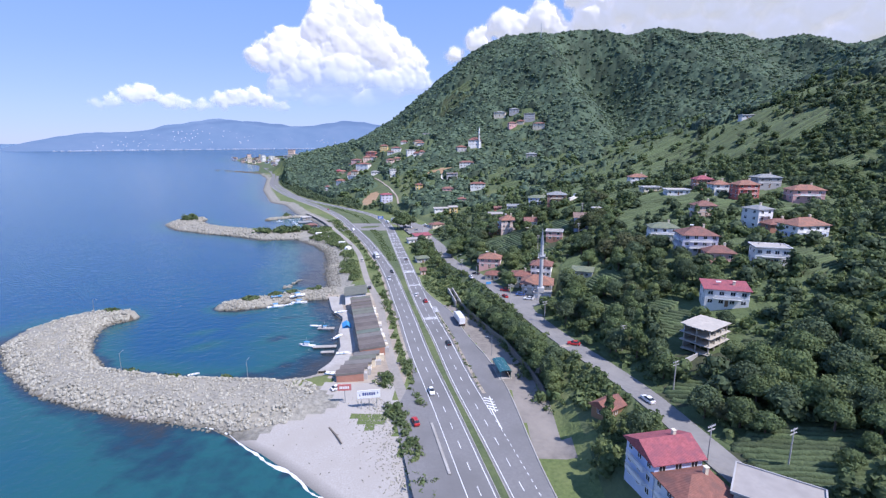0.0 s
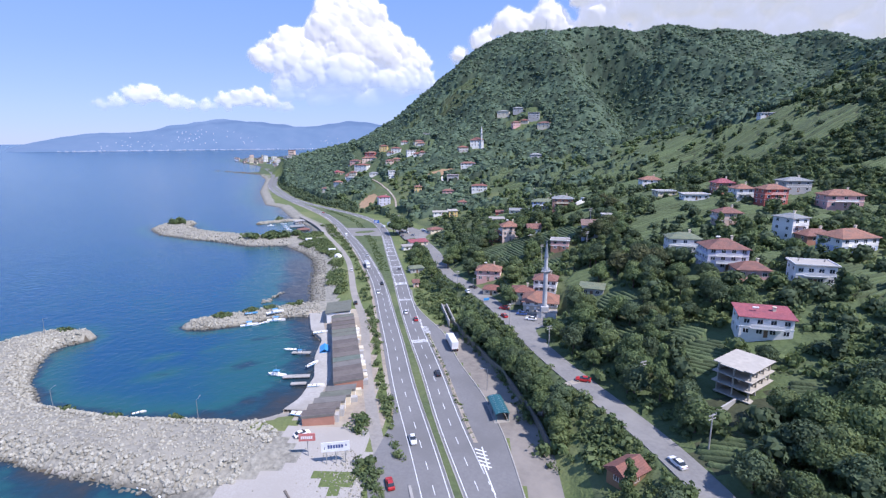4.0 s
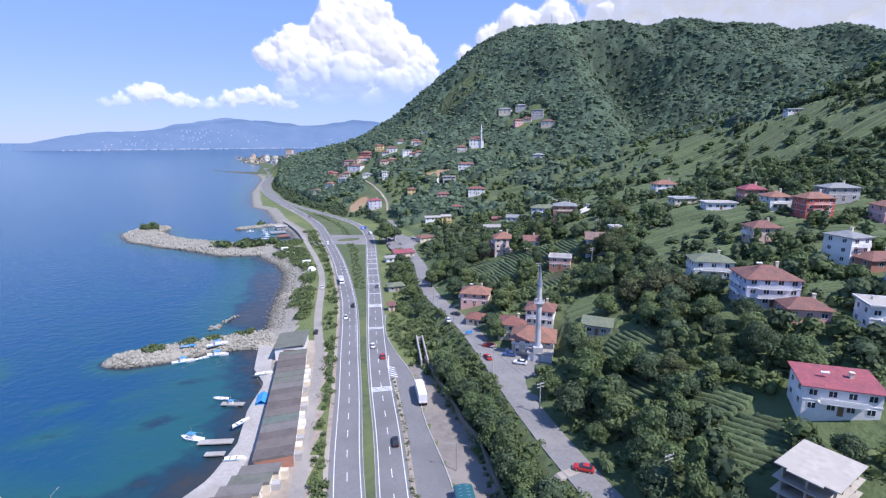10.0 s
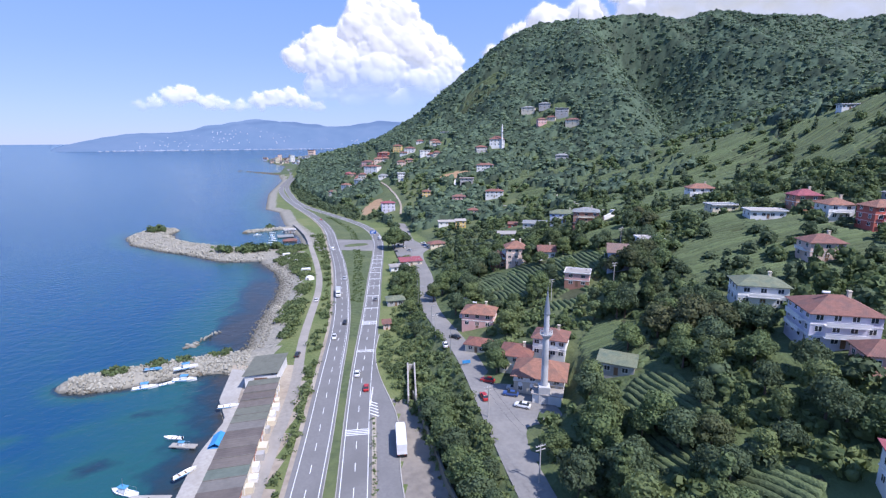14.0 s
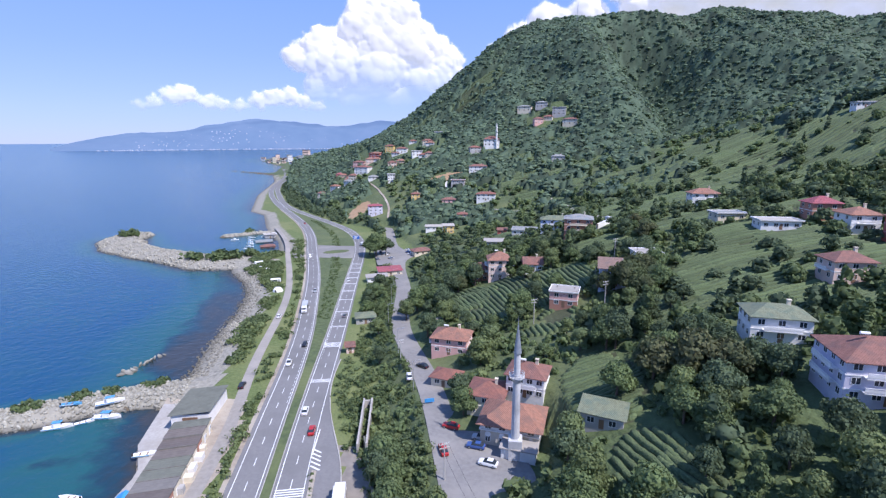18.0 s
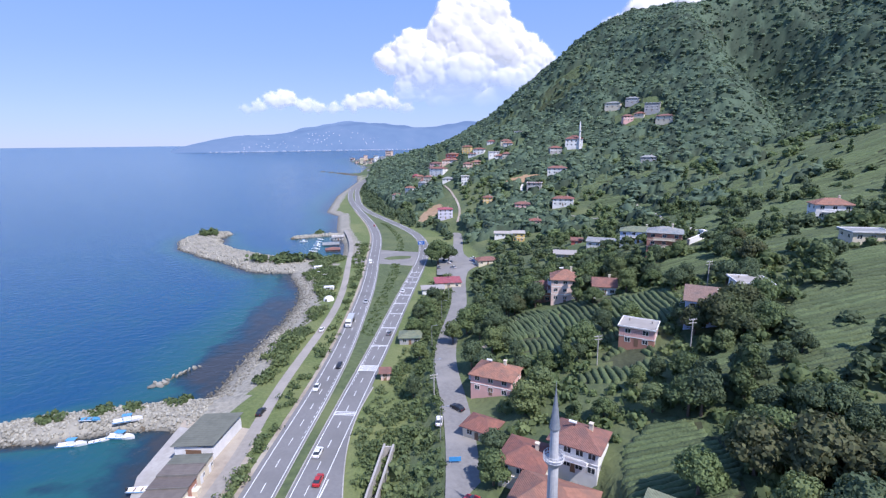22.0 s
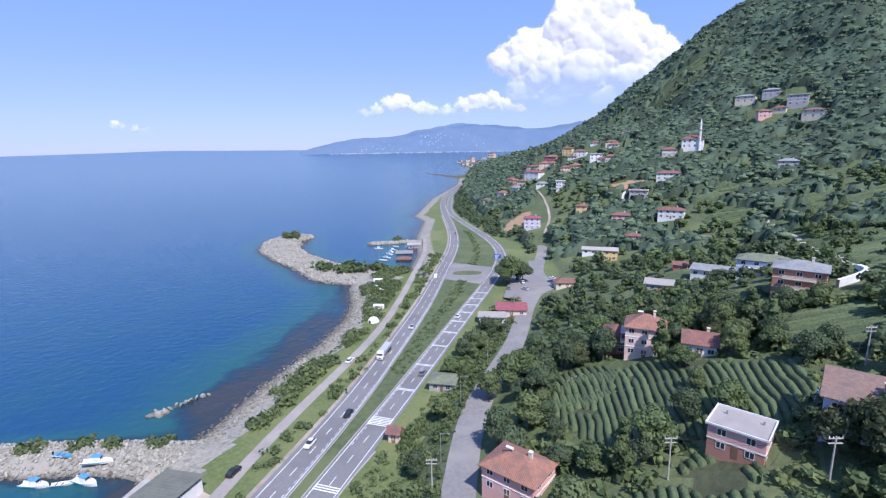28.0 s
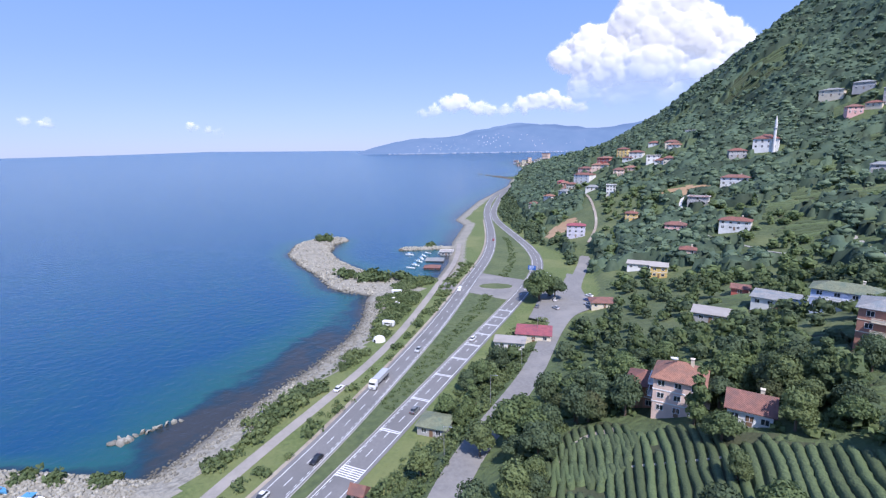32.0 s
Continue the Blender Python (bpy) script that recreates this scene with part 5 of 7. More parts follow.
# ---- stones of the breakwaters ----
def stone_mesh(seed):
    bm = bmesh.new()
    bmesh.ops.create_icosphere(bm, subdivisions=1, radius=0.6)
    r = random.Random(seed)
    cut = [Vector((r.gauss(0, 1), r.gauss(0, 1), r.gauss(0, 1))).normalized() for _ in range(5)]
    for v in bm.verts:
        v.co *= r.uniform(0.85, 1.2)
        for c in cut:
            over = v.co.dot(c) - 0.42
            if over > 0:
                v.co -= c * over
    bm.normal_update()
    me = bpy.data.meshes.new("stone")
    bm.to_mesh(me)
    bm.free()
    me.materials.append(M["rock"])
    return me


STONES = [stone_mesh(k) for k in range(7)]
rr = np.random.RandomState(21)


def stones(stations, name, label, count, big, single, flat_top=False):
    """Armour stones on a breakwater: some as parts of their own, the rest joined."""
    ob = thing(name, label, "breakwater", stations[0][0], stations[0][1], 0, kind="structure")
    px, py = [], []
    lens = [math.hypot(b[0] - a[0], b[1] - a[1]) for a, b in zip(stations, stations[1:])]
    for (ax, ay, aw), (bx, by, bw), ln in zip(stations, stations[1:], lens):
        n = int(count * ln / sum(lens))
        t, side = rr.rand(n), rr.uniform(-1.12, 1.12, n)
        w = aw + (bw - aw) * t
        px += list(ax + (bx - ax) * t - (by - ay) / ln * side * w)
        py += list(ay + (by - ay) * t + (bx - ax) / ln * side * w)
    px, py = np.array(px), np.array(py)
    k = bank(px, py, stations)
    ok = (k > -0.25) & (ground_z(px, py) > SEA - 1.2) & (px < front_road(py) - 16)
    px, py = px[ok], py[ok]
    pz = ground_z(px, py)
    size = rr.uniform(0.55, 1.0, len(px)) * big
    if flat_top:  # a crest of small rubble, armour stones along the flanks
        top = bank(px, py, stations) > 0.42
        some = ~top | (rr.rand(len(px)) < 0.8)
        size = np.where(top, size * rr.uniform(0.45, 0.95, len(px)), size * 1.12)
        px, py, pz, size = px[some], py[some], pz[some], size[some]
    mid = stations[min(3, len(stations) - 1)]
    near = np.argsort(np.hypot(px - mid[0], py - (mid[1] - 8)))[:single]
    lone = set(near.tolist())
    vs, fs, n = [], [], 0
    for i in range(len(px)):
        me = STONES[i % 7]
        m = Matrix.LocRotScale((px[i] - stations[0][0], py[i] - stations[0][1], pz[i] + 0.1 * size[i]), Euler(rr.uniform(0, 6.3, 3)), Vector((size[i], size[i] * rr.uniform(0.7, 1), size[i] * rr.uniform(0.6, 0.9))))
        if i in lone:
            s = new("stone", me)
            s.parent, s.matrix_local = ob, m
        else:
            co = np.array([v.co for v in me.vertices]) @ np.array(m.to_3x3()).T + np.array(m.translation)
            vs.append(co)
            fs += [tuple(q + n for q in p.vertices) for p in me.polygons]
            n += len(co)
    if vs:
        j = link_mesh("stones", np.vstack(vs), fs, M["rock"], ob)
        tagged(j, kind="stuff")
    return ob


stones(MOLE, "breakwater_1", "curved breakwater of pale grey armour stones", 5200, 1.35, 280, True)
stones(SPIT, "breakwater_2", "short stone spit sheltering the boats", 1100, 1.25, 120)
stones(PIER, "breakwater_3", "long hooked stone pier", 1500, 2.0, 60, True)
stones(JETTY, "breakwater_4", "small stone jetty of the inner harbour", 160, 1.6, 10)
shore_line = [(float(coast(y)) + 4, y, 7) for y in (246, 262, 280, 300, 320, 340, 358, 376)]
stones(shore_line, "shore_stones", "band of pale stones along the shore", 1500, 1.2, 60)
ob = thing("reef", "low rocks breaking the water off the shore", "rocks", -106.5, 252.5, SEA)
for i, (x, y, s) in enumerate([(-102.5, 246, 2.4), (-101, 247.6, 3.0), (-100.5, 249.6, 2.4), (-101.6, 251.5, 1.8), (-100.6, 255, 1.8), (-100.2, 257, 2.3), (-100.4, 259.2, 2.0), (-103.5, 248, 1.8), (-99.6, 248.4, 1.6), (-101.2, 253, 2.0), (-100.4, 253.8, 1.7), (-100.8, 256, 1.5), (-99.4, 261, 1.9), (-98.8, 262.8, 1.4)]):
    s_ob = new("stone", STONES[i % 7])
    s_ob.parent, s_ob.matrix_local = ob, Matrix.LocRotScale((x + 100, y - 252, 0.1), Euler((0.2 * i, 0.1, 0.9 * i)), Vector((s, s * 1.3, s * 0.4)))


# ---- on the beach: surf, a drift log, loose stones ----
foam_x, foam_y = curve((0, -87), (1, -75.2), (2, -65.5), (3, -56.9), (4, -46.6), (5, -40.5)), curve((0, 114.4), (1, 109.6), (2, 103), (3, 97.4), (4, 90.4), (5, 85.5))
u = np.linspace(0, 5, 140)
ax, ay = foam_x(u), foam_y(u)
tx_, ty_ = np.gradient(ax), np.gradient(ay)
ln = np.hypot(tx_, ty_)
wob = 0.9 * wave(u * 9, u, 6, 2) + 0.22 * wave(u * 9, u, 2.2, 3)
wide_ = np.clip(0.34 + 0.42 * wave(u * 9, u, 3.4, 5) + 0.28 * wave(u * 9, u, 1.3, 6), 0.1, 2)
rows = [np.stack([ax + ty_ / ln * (wob + k * wide_), ay - tx_ / ln * (wob + k * wide_), np.full_like(u, SEA + h)], 1) for k, h in ((-1, -0.05), (-0.4, 0.14), (0.4, 0.16), (1, -0.05))]
v = np.stack(rows, 1).reshape(-1, 3)
FOAM = mat("surf_foam", (0.82, 0.83, 0.83), (0.55, 0.60, 0.62), 0.8, 2.2, 0.6)
surf = link_mesh("surf", v, [(i * 4 + k, i * 4 + k + 1, i * 4 + k + 5, i * 4 + k + 4) for i in range(139) for k in range(3)], FOAM, smooth=True)
tagged(surf, "thin white line of surf along the beach", "surf", kind="structure")
log = thing("drift_log", "long grey driftwood log on the gravel beach", "log", -43.5, 107.6, ground_at(-43.5, 107.6))
bm = bmesh.new()
a, b = Vector((-2.6, 3.5, 0.12)), Vector((2.6, -3.5, 0.22))
rod(bm, a, (a + b) / 2 + Vector((0.15, 0.1, 0.05)), 0.32, 0.27, 9)
rod(bm, (a + b) / 2 + Vector((0.15, 0.1, 0.05)), b, 0.27, 0.18, 9)
rod(bm, (a + b) / 2, (a + b) / 2 + Vector((0.9, 0.3, 0.35)), 0.1, 0.04, 6)
part("trunk", bm, mat("driftwood", (0.20, 0.17, 0.14), (0.12, 0.10, 0.08), 0.9, 3, 0.4), log)
pebbles = thing("beach_stones", "loose pale stones scattered over the gravel beach", "stones", -30, 100, 0, kind="structure")
vs, fs, n = [], [], 0
edge = curve((78, -14.5), (87.5, -18.8), (95, -22.3), (108, -27.2), (119, -31))
for i in range(900):
    y = rr.uniform(80, 126)
    x = edge(y) - abs(rr.normal(0, 4.5)) - 0.3 if i % 12 else rr.uniform(-75, -32)
    if ground_at(x, y) < SEA + 0.3:
        continue
    q = rr.uniform(0.15, 0.5) * (2.0 if rr.rand() < 0.08 and x > edge(y) - 5 else 1)
    me = STONES[i % 7]
    m = Matrix.LocRotScale((x + 30, y - 100, ground_at(x, y) + 0.05), Euler(rr.uniform(0, 6.3, 3)), Vector((q, q * 0.8, q * 0.7)))
    co = np.array([v.co for v in me.vertices]) @ np.array(m.to_3x3()).T + np.array(m.translation)
    vs.append(co)
    fs += [tuple(k + n for k in p.vertices) for p in me.polygons]
    n += len(co)
tagged(link_mesh("stones", np.vstack(vs), fs, M["rock"], pebbles), kind="stuff")


# ---- road markings, kerbs, junction ----
def heading(fn, y):
    """The turn in degrees of a line that runs along y."""
    return math.degrees(math.atan2(1, (float(fn(y + 1)) - float(fn(y - 1))) / 2)) - 90


def flat_mark(name, w, l, material=M["paint"]):
    bm = box(bmesh.new(), -w / 2, w / 2, -l / 2, l / 2, -0.004, 0.004)
    ob = part(name, bm, material, None)
    me = ob.data
    bpy.data.objects.remove(ob)
    return me


def marks(name, me, fn, off, ys, z=ROAD + 0.007, parent=road, extra=0.0):
    line_at = shifted(fn, off)
    for y in ys:
        ob = new(name, me)
        ob.parent, ob.matrix_local = parent, pose(float(line_at(y)), y, z, 0, 0, heading(fn, y) + extra)


DASH, STUB, BAR_ME = flat_mark("lane_dash", 0.17, 3.2), flat_mark("edge_dash", 0.16, 1.1), flat_mark("speed_bar", 6.4, 0.35)
marks("lane_dash", DASH, west_lane, 0, np.arange(70, 560, 8.4))
marks("lane_dash", DASH, east_lane, 0, np.arange(72, 560, 8.4))
marks("edge_dash", STUB, west_lane, W - 0.55, np.arange(232, 420, 2.4))
marks("edge_dash", STUB, east_lane, -W + 0.55, np.arange(262, 400, 2.4))
marks("edge_dash", STUB, west_lane, -W, np.arange(113, 132, 2.2), z=ROAD + 0.012)
marks("edge_dash", STUB, east_lane, W, np.arange(60, 117, 2.2))
marks("edge_dash", STUB, east_lane, W, np.arange(217, 246, 2.2), z=ROAD + 0.012)
for y0, n in ((194, 4), (245, 3), (272, 6), (292, 2), (310, 2), (327, 2), (341, 2), (354, 2), (366, 2), (377, 2), (387, 2), (397, 2)):
    marks("speed_bar", BAR_ME, east_lane, 0, [y0 + 0.75 * k for k in range(n)])
STRIPE = flat_mark("chevron_stripe", 0.45, 3.0)
for k in range(5):
    marks("chevron_stripe", STRIPE, east_lane, W + 1.1 + 0.14 * k, [121 + 1.5 * k], extra=52)
    marks("chevron_stripe", STRIPE, east_lane, W + 1.5 - 0.1 * k, [204 + 1.6 * k], extra=52)
marks("chevron_stripe", flat_mark("gore_line", 0.3, 11), east_lane, W + 0.45, [116.5, 214], extra=-3)
marks("chevron_stripe", flat_mark("gore_line", 0.3, 9), east_lane, W + 1.9, [124], extra=-7)


def kerb_line(name, fn, y0, y1, width=0.28, top=ROAD + 0.15, material=M["concrete"], parent=road):
    return ribbon(name, shifted(fn, -width / 2), shifted(fn, width / 2), y0, y1, top, material, gap=3, thick=0.3, parent=parent)


kerb_line("kerb", shifted(bay_kerb, 0.16), 20, 262)
for fn, off, y0, y1 in ((west_lane, W + 0.8, 20, 413), (west_lane, W + 0.8, 449, 640), (east_lane, -W - 0.8, 20, 412), (east_lane, -W - 0.8, 450, 640)):
    kerb_line("kerb", shifted(fn, off), y0, y1, 0.2)
median = ribbon("median", shifted(west_lane, W + 0.9), shifted(east_lane, -W - 0.9), 20, 412, ROAD + 0.08, M["meadow"], gap=3, thick=0.3)
tagged(median, "grassy median between the carriageways", "median", kind="structure")
median = ribbon("median", shifted(west_lane, W + 0.9), shifted(east_lane, -W - 0.9), 450, 640, ROAD + 0.08, M["meadow"], gap=3, thick=0.3)
tagged(median, "wide grassy median with clipped shrubs", "median", kind="structure")
ribbon("crossing", shifted(west_lane, W + 0.6), shifted(east_lane, -W - 0.6), 411, 451, ROAD - 0.01, M["old_asphalt"], gap=3, parent=road)
isl = thing("traffic_island", "oval grass island in the crossing", "island", -98, 430, ROAD, 33, kind="structure")
for nm, rx, ry, z, m in (("kerb_ring", 9.4, 5.6, 0.14, M["concrete"]), ("grass", 9.1, 5.3, 0.20, M["meadow"])):
    bm = bmesh.new()
    bmesh.ops.create_cone(bm, cap_ends=True, segments=40, radius1=1, radius2=1, depth=z, matrix=Matrix.Translation((0, 0, z / 2)) @ Matrix.Diagonal((rx, ry, 1, 1)))
    part(nm, bm, m, isl)
ribbon("shore_link", shifted(front_road, 2.2), shifted(west_lane, -W - 2.4), 409, 422, ROAD - 0.02, M["old_asphalt"], gap=3, parent=road)
west_bay = ribbon("west_layby", lambda y: west_lane(y) - W - 9.5 * np.clip((140 - np.asarray(y)) / 22, 0, 1) - 2.5, shifted(west_lane, -W - 2.5), 30, 142, ROAD - 0.015, M["asphalt"], gap=3)
tagged(west_bay, "grey asphalt lay-by beside the carriageway", "lay-by", kind="structure")
strip = ribbon("layby_divider", lambda y: west_lane(y) - W - 2.6, lambda y: west_lane(y) - W - 1.9, 92, 113, ROAD + 0.22, M["concrete"], gap=3)
tagged(strip, "long low concrete divider of the lay-by", "divider", kind="structure")
hedge_strip = ribbon("planting_strip", lambda y: shifted(east_lane, W + 0.9)(y), lambda y: shifted(east_lane, W + 2.0)(y), 130, 203, ROAD + 0.12, M["earth"], gap=3)
tagged(hedge_strip, "narrow planted strip beside the slip road", "strip", kind="structure")
plaza = ribbon("plaza", line((392, -58), (410, -64), (440, -74), (462, -90), (478, -92)), lambda y: shifted(side_road, 3.4)(y) + 8 * np.exp(-((np.asarray(y) - 428) / 14.0) ** 2), 392, 478, lambda y: side_level(y) - 0.02, M["old_asphalt"], gap=4)
tagged(plaza, "open asphalt forecourt beside the village road", "forecourt", kind="structure")
yard = ribbon("mosque_yard", lambda y: shifted(side_road, 3.0)(y), lambda y: np.minimum(shifted(side_road, 3.0)(y) + 14 * np.sin(np.clip((np.asarray(y) - 176) / 46, 0, 1) * math.pi) ** 0.6, 40), 177, 221, lambda y: side_level(y) - 0.03, M["old_asphalt"], gap=3)
tagged(yard, "asphalt parking yard before the mosque", "yard", kind="structure")


def trail(name, pts, width, material, label, lift=0.12, wall=0.0):
    """A lane laid on the slope along a few stations; wall raises a low wall instead."""
    p = np.array(pts, float)
    t = np.r_[0, np.cumsum(np.hypot(*np.diff(p, axis=0).T))]
    fx_, fy_ = curve(*zip(t, p[:, 0])), curve(*zip(t, p[:, 1]))
    s = np.arange(0, t[-1], 1.5)
    x, y = fx_(s), fy_(s)
    dx, dy = np.gradient(x), np.gradient(y)
    n = np.hypot(dx, dy)
    ox, oy = -dy / n * width / 2, dx / n * width / 2
    rows = []
    for side, down in ((-1, 1), (-1, 0), (1, 0), (1, 1)):
        px, py = x + side * ox, y + side * oy
        base = np.maximum(ground_z(px, py), ground_z(x, y)) + lift + wall
        rows.append(np.stack([px, py, base - (0.8 + wall if down else 0)], 1))
    v = np.stack(rows, 1).reshape(-1, 3)
    f = [(i * 4 + k, i * 4 + 4 + k, i * 4 + 5 + k, i * 4 + 1 + k) for i in range(len(s) - 1) for k in range(3)]
    ob = link_mesh(name, v, f, material)
    for q in range(0, len(s), 2):
        FOOT.append((x[q], y[q], width * 0.5 + 2.0))
    return tagged(ob, label, "wall" if wall else "lane", kind="structure")


PALE = plain("pale_concrete_lane", (0.38, 0.36, 0.32), 0.9)
trail("lane_1", [(27, 149), (22, 146), (17, 144), (14, 141)], 2.2, M["earth"], "short dirt track down to the lay-by")
trail("lane_2", [(46, 530), (55, 500), (63, 460), (66, 430), (71, 400), (72, 378)], 2.4, PALE, "pale concrete lane climbing through the tea")
trail("lane_3", [(-13, 533), (4, 516), (20, 501), (30, 492)], 1.1, PALE, "narrow pale path through the tea")
trail("lane_4", [(-43, 612), (-40, 590), (-30, 572), (-18, 560), (-5, 552)], 2.0, plain("white_concrete", (0.62, 0.60, 0.56), 0.9), "white concrete lane below the clearing")
trail("lane_5", [(-88, 540), (-93, 565), (-110, 610), (-135, 660), (-160, 700)], 2.0, M["earth"], "pale lane climbing to the village")
trail("garden_path", [(4, 288), (14, 293), (26, 297), (33, 300)], 0.55, PALE, "pale stepped path between tea rows")
trail("curved_wall", [(64, 352), (69, 356), (72, 363), (71, 371)], 1.2, WALL["white"], "pale curved garden wall on the slope", wall=2.2)
trail("lane_6", [(-6, 283), (0, 290), (2, 300), (8, 307)], 1.6, M["earth"], "concrete drive up to the apartment house")

# retaining wall under the trees, culvert walls
# the shade of the overhanging trees is put into this stone colour
RET = mat("retaining_stone", (0.17, 0.16, 0.14), (0.11, 0.105, 0.09), 0.9, 1.0, 0.5, c=(0.16, 0.17, 0.12))
retain = ribbon("retaining_wall", lambda y: wall_line(y) + 0.6, lambda y: wall_line(y) + 1.1, 126, 214, lambda y: 6.9, RET, gap=3, thick=4.2)
tagged(retain, "long stone retaining wall beside the lay-by, coloured dark for tree shade", "wall", kind="structure")
cul = thing("culvert_wall", "pair of long concrete culvert walls", "wall", -15.3, 221, 4.2, 12)
for sx in (-1.1, 1.1):
    boxed("side_wall", M["concrete"], cul, sx - 0.25, sx + 0.25, -11, 11, -1, 3.2, 0.04)
boxed("end_wall", M["concrete"], cul, -0.85, 0.85, 10.5, 11, -1, 2.6)
# floor painted near black for the shade down between the walls
boxed("channel_floor", DARK, cul, -0.85, 0.85, -11, 10.5, 0.1, 0.25)

# ---- vehicles ----
CARPAINT = {k: mat(f"{k}_car_paint", c, tuple(v * 0.9 for v in c), 0.3, 2.0, 0.0, spec=0.6) for k, c in
            (("white", (0.80, 0.80, 0.80)), ("black", (0.02, 0.02, 0.025)), ("red", (0.45, 0.03, 0.03)), ("silver", (0.45, 0.46, 0.48)), ("blue", (0.05, 0.10, 0.28)), ("grey", (0.16, 0.17, 0.18)))}
TYRE = plain("tyre_rubber", (0.02, 0.02, 0.02), 0.9)
LAMP_GLASS = plain("lamp_glass", (0.7, 0.7, 0.68), 0.15)
TAIL = plain("tail_light", (0.35, 0.02, 0.02), 0.2)
CAR_PARTS = {}


def loft(sections, material, name, parent):
    """A body from cross sections (x, half width, z bottom, z top, half width at top) along its length."""
    vs, fs, n = [], [], len(sections)
    for x, w, z0, z1, wt in sections:
        vs += [(x, -w * 0.94, z0), (x, -w, z0 + (z1 - z0) * 0.35), (x, -wt, z1), (x, wt, z1), (x, w, z0 + (z1 - z0) * 0.35), (x, w * 0.94, z0)]
    for i in range(n - 1):
        for k in range(6):
            a, c = i * 6 + k, i * 6 + (k + 1) % 6
            fs.append((a, c, c + 6, a + 6))
    fs += [(5, 4, 3, 2, 1, 0), tuple(range(6 * n - 6, 6 * n))]
    return link_mesh(name, vs, fs, material, parent)


def wheel(parent, x, y, r, wd=0.22):
    if ("tyre", r) not in CAR_PARTS:
        a = part("wheel", rod(bmesh.new(), (0, -wd / 2, 0), (0, wd / 2, 0), r, n=14), TYRE, None)
        b = part("rim", rod(bmesh.new(), (0, -wd / 2 - 0.01, 0), (0, wd / 2 + 0.01, 0), r * 0.6, n=10), METAL, None)
        CAR_PARTS[("tyre", r)] = (a.data, b.data)
        bpy.data.objects.remove(a)
        bpy.data.objects.remove(b)
    a = new("wheel", CAR_PARTS[("tyre", r)][0])
    b = new("rim", CAR_PARTS[("tyre", r)][1])
    a.parent, b.parent, a.matrix_local = parent, a, pose(x, y, r)


def car(x, y, turn, paint, label, z=None, van=False):
    """A car, nose along local +x."""
    z = (ROAD + 0.01 if z is None else z)
    ob = thing("van" if van else "car", label, "van" if van else "car", x, y, z, turn + 90)
    c = CARPAINT[paint]
    if van:
        loft([(-2.4, 0.86, 0.35, 1.9, 0.78), (1.2, 0.88, 0.35, 1.95, 0.78), (1.9, 0.88, 0.35, 1.2, 0.80), (2.4, 0.82, 0.35, 0.95, 0.74)], c, "body", ob)
        boxed("windscreen", GLASS, ob, 1.25, 1.75, -0.68, 0.68, 1.2, 1.62)
        boxed("side_glass", GLASS, ob, -0.2, 1.1, -0.90, 0.90, 1.15, 1.6)
    else:
        loft([(-2.1, 0.78, 0.32, 0.80, 0.70), (-1.8, 0.86, 0.28, 0.95, 0.76), (0.7, 0.87, 0.26, 0.96, 0.78), (1.75, 0.84, 0.28, 0.84, 0.72), (2.1, 0.74, 0.34, 0.68, 0.64)], c, "body", ob)
        loft([(-1.75, 0.70, 0.92, 1.0, 0.66), (-1.2, 0.74, 0.92, 1.40, 0.58), (0.1, 0.74, 0.92, 1.43, 0.58), (0.95, 0.70, 0.92, 0.99, 0.66)], GLASS, "cabin_glass", ob)
        boxed("car_roof", c, ob, -1.15, 0.1, -0.57, 0.57, 1.40, 1.46, 0.03)
    for sx in (-1.3, 1.35):
        for sy in (-0.78, 0.78):
            wheel(ob, sx, sy, 0.32)
    for sy in (-0.55, 0.55):
        boxed("headlight", LAMP_GLASS, ob, 2.02 if not van else 2.36, 2.1 if not van else 2.43, sy - 0.16, sy + 0.16, 0.55, 0.68)
        boxed("tail_light", TAIL, ob, -2.14 if not van else -2.43, -2.06 if not van else -2.38, sy - 0.14, sy + 0.14, 0.62, 0.80)
    return ob


def truck(x, y, turn, label, tipper=False, trailer=11.0, z=None):
    ob = thing("truck", label, "truck", x, y, ROAD + 0.01 if z is None else z, turn + 90)
    h = trailer / 2
    if tipper:
        loft([(-h, 1.1, 1.2, 2.7, 1.22), (h - 1.0, 1.1, 1.2, 2.7, 1.22), (h - 0.2, 1.1, 1.5, 2.9, 1.22)], CARPAINT["silver"], "tipper_body", ob)
    else:
        boxed("box_body", CARPAINT["white"], ob, -h, h, -1.25, 1.25, 1.1, 3.8, 0.04)
    boxed("chassis", DARK, ob, -h, h + 2.6, -0.5, 0.5, 0.7, 1.1)
    loft([(h + 0.5, 1.2, 0.6, 3.1, 1.15), (h + 1.9, 1.22, 0.5, 3.1, 1.1), (h + 2.5, 1.2, 0.5, 1.6, 1.15), (h + 2.6, 1.15, 0.5, 1.5, 1.1)], CARPAINT["white"], "cab", ob)
    boxed("windscreen", GLASS, ob, h + 2.12, h + 2.4, -1.05, 1.05, 1.75, 2.5)
    for sx in (-h + 0.8, -h + 2.0, -h + 3.2, h + 1.6):
        for sy in (-1.05, 1.05):
            wheel(ob, sx, sy, 0.5, 0.3)
    for sy in (-0.8, 0.8):
        boxed("headlight", LAMP_GLASS, ob, h + 2.58, h + 2.66, sy - 0.2, sy + 0.2, 0.75, 0.95)
        boxed("tail_light", TAIL, ob, -h - 0.05, -h + 0.02, sy - 0.15, sy + 0.15, 0.85, 1.05)
    return ob


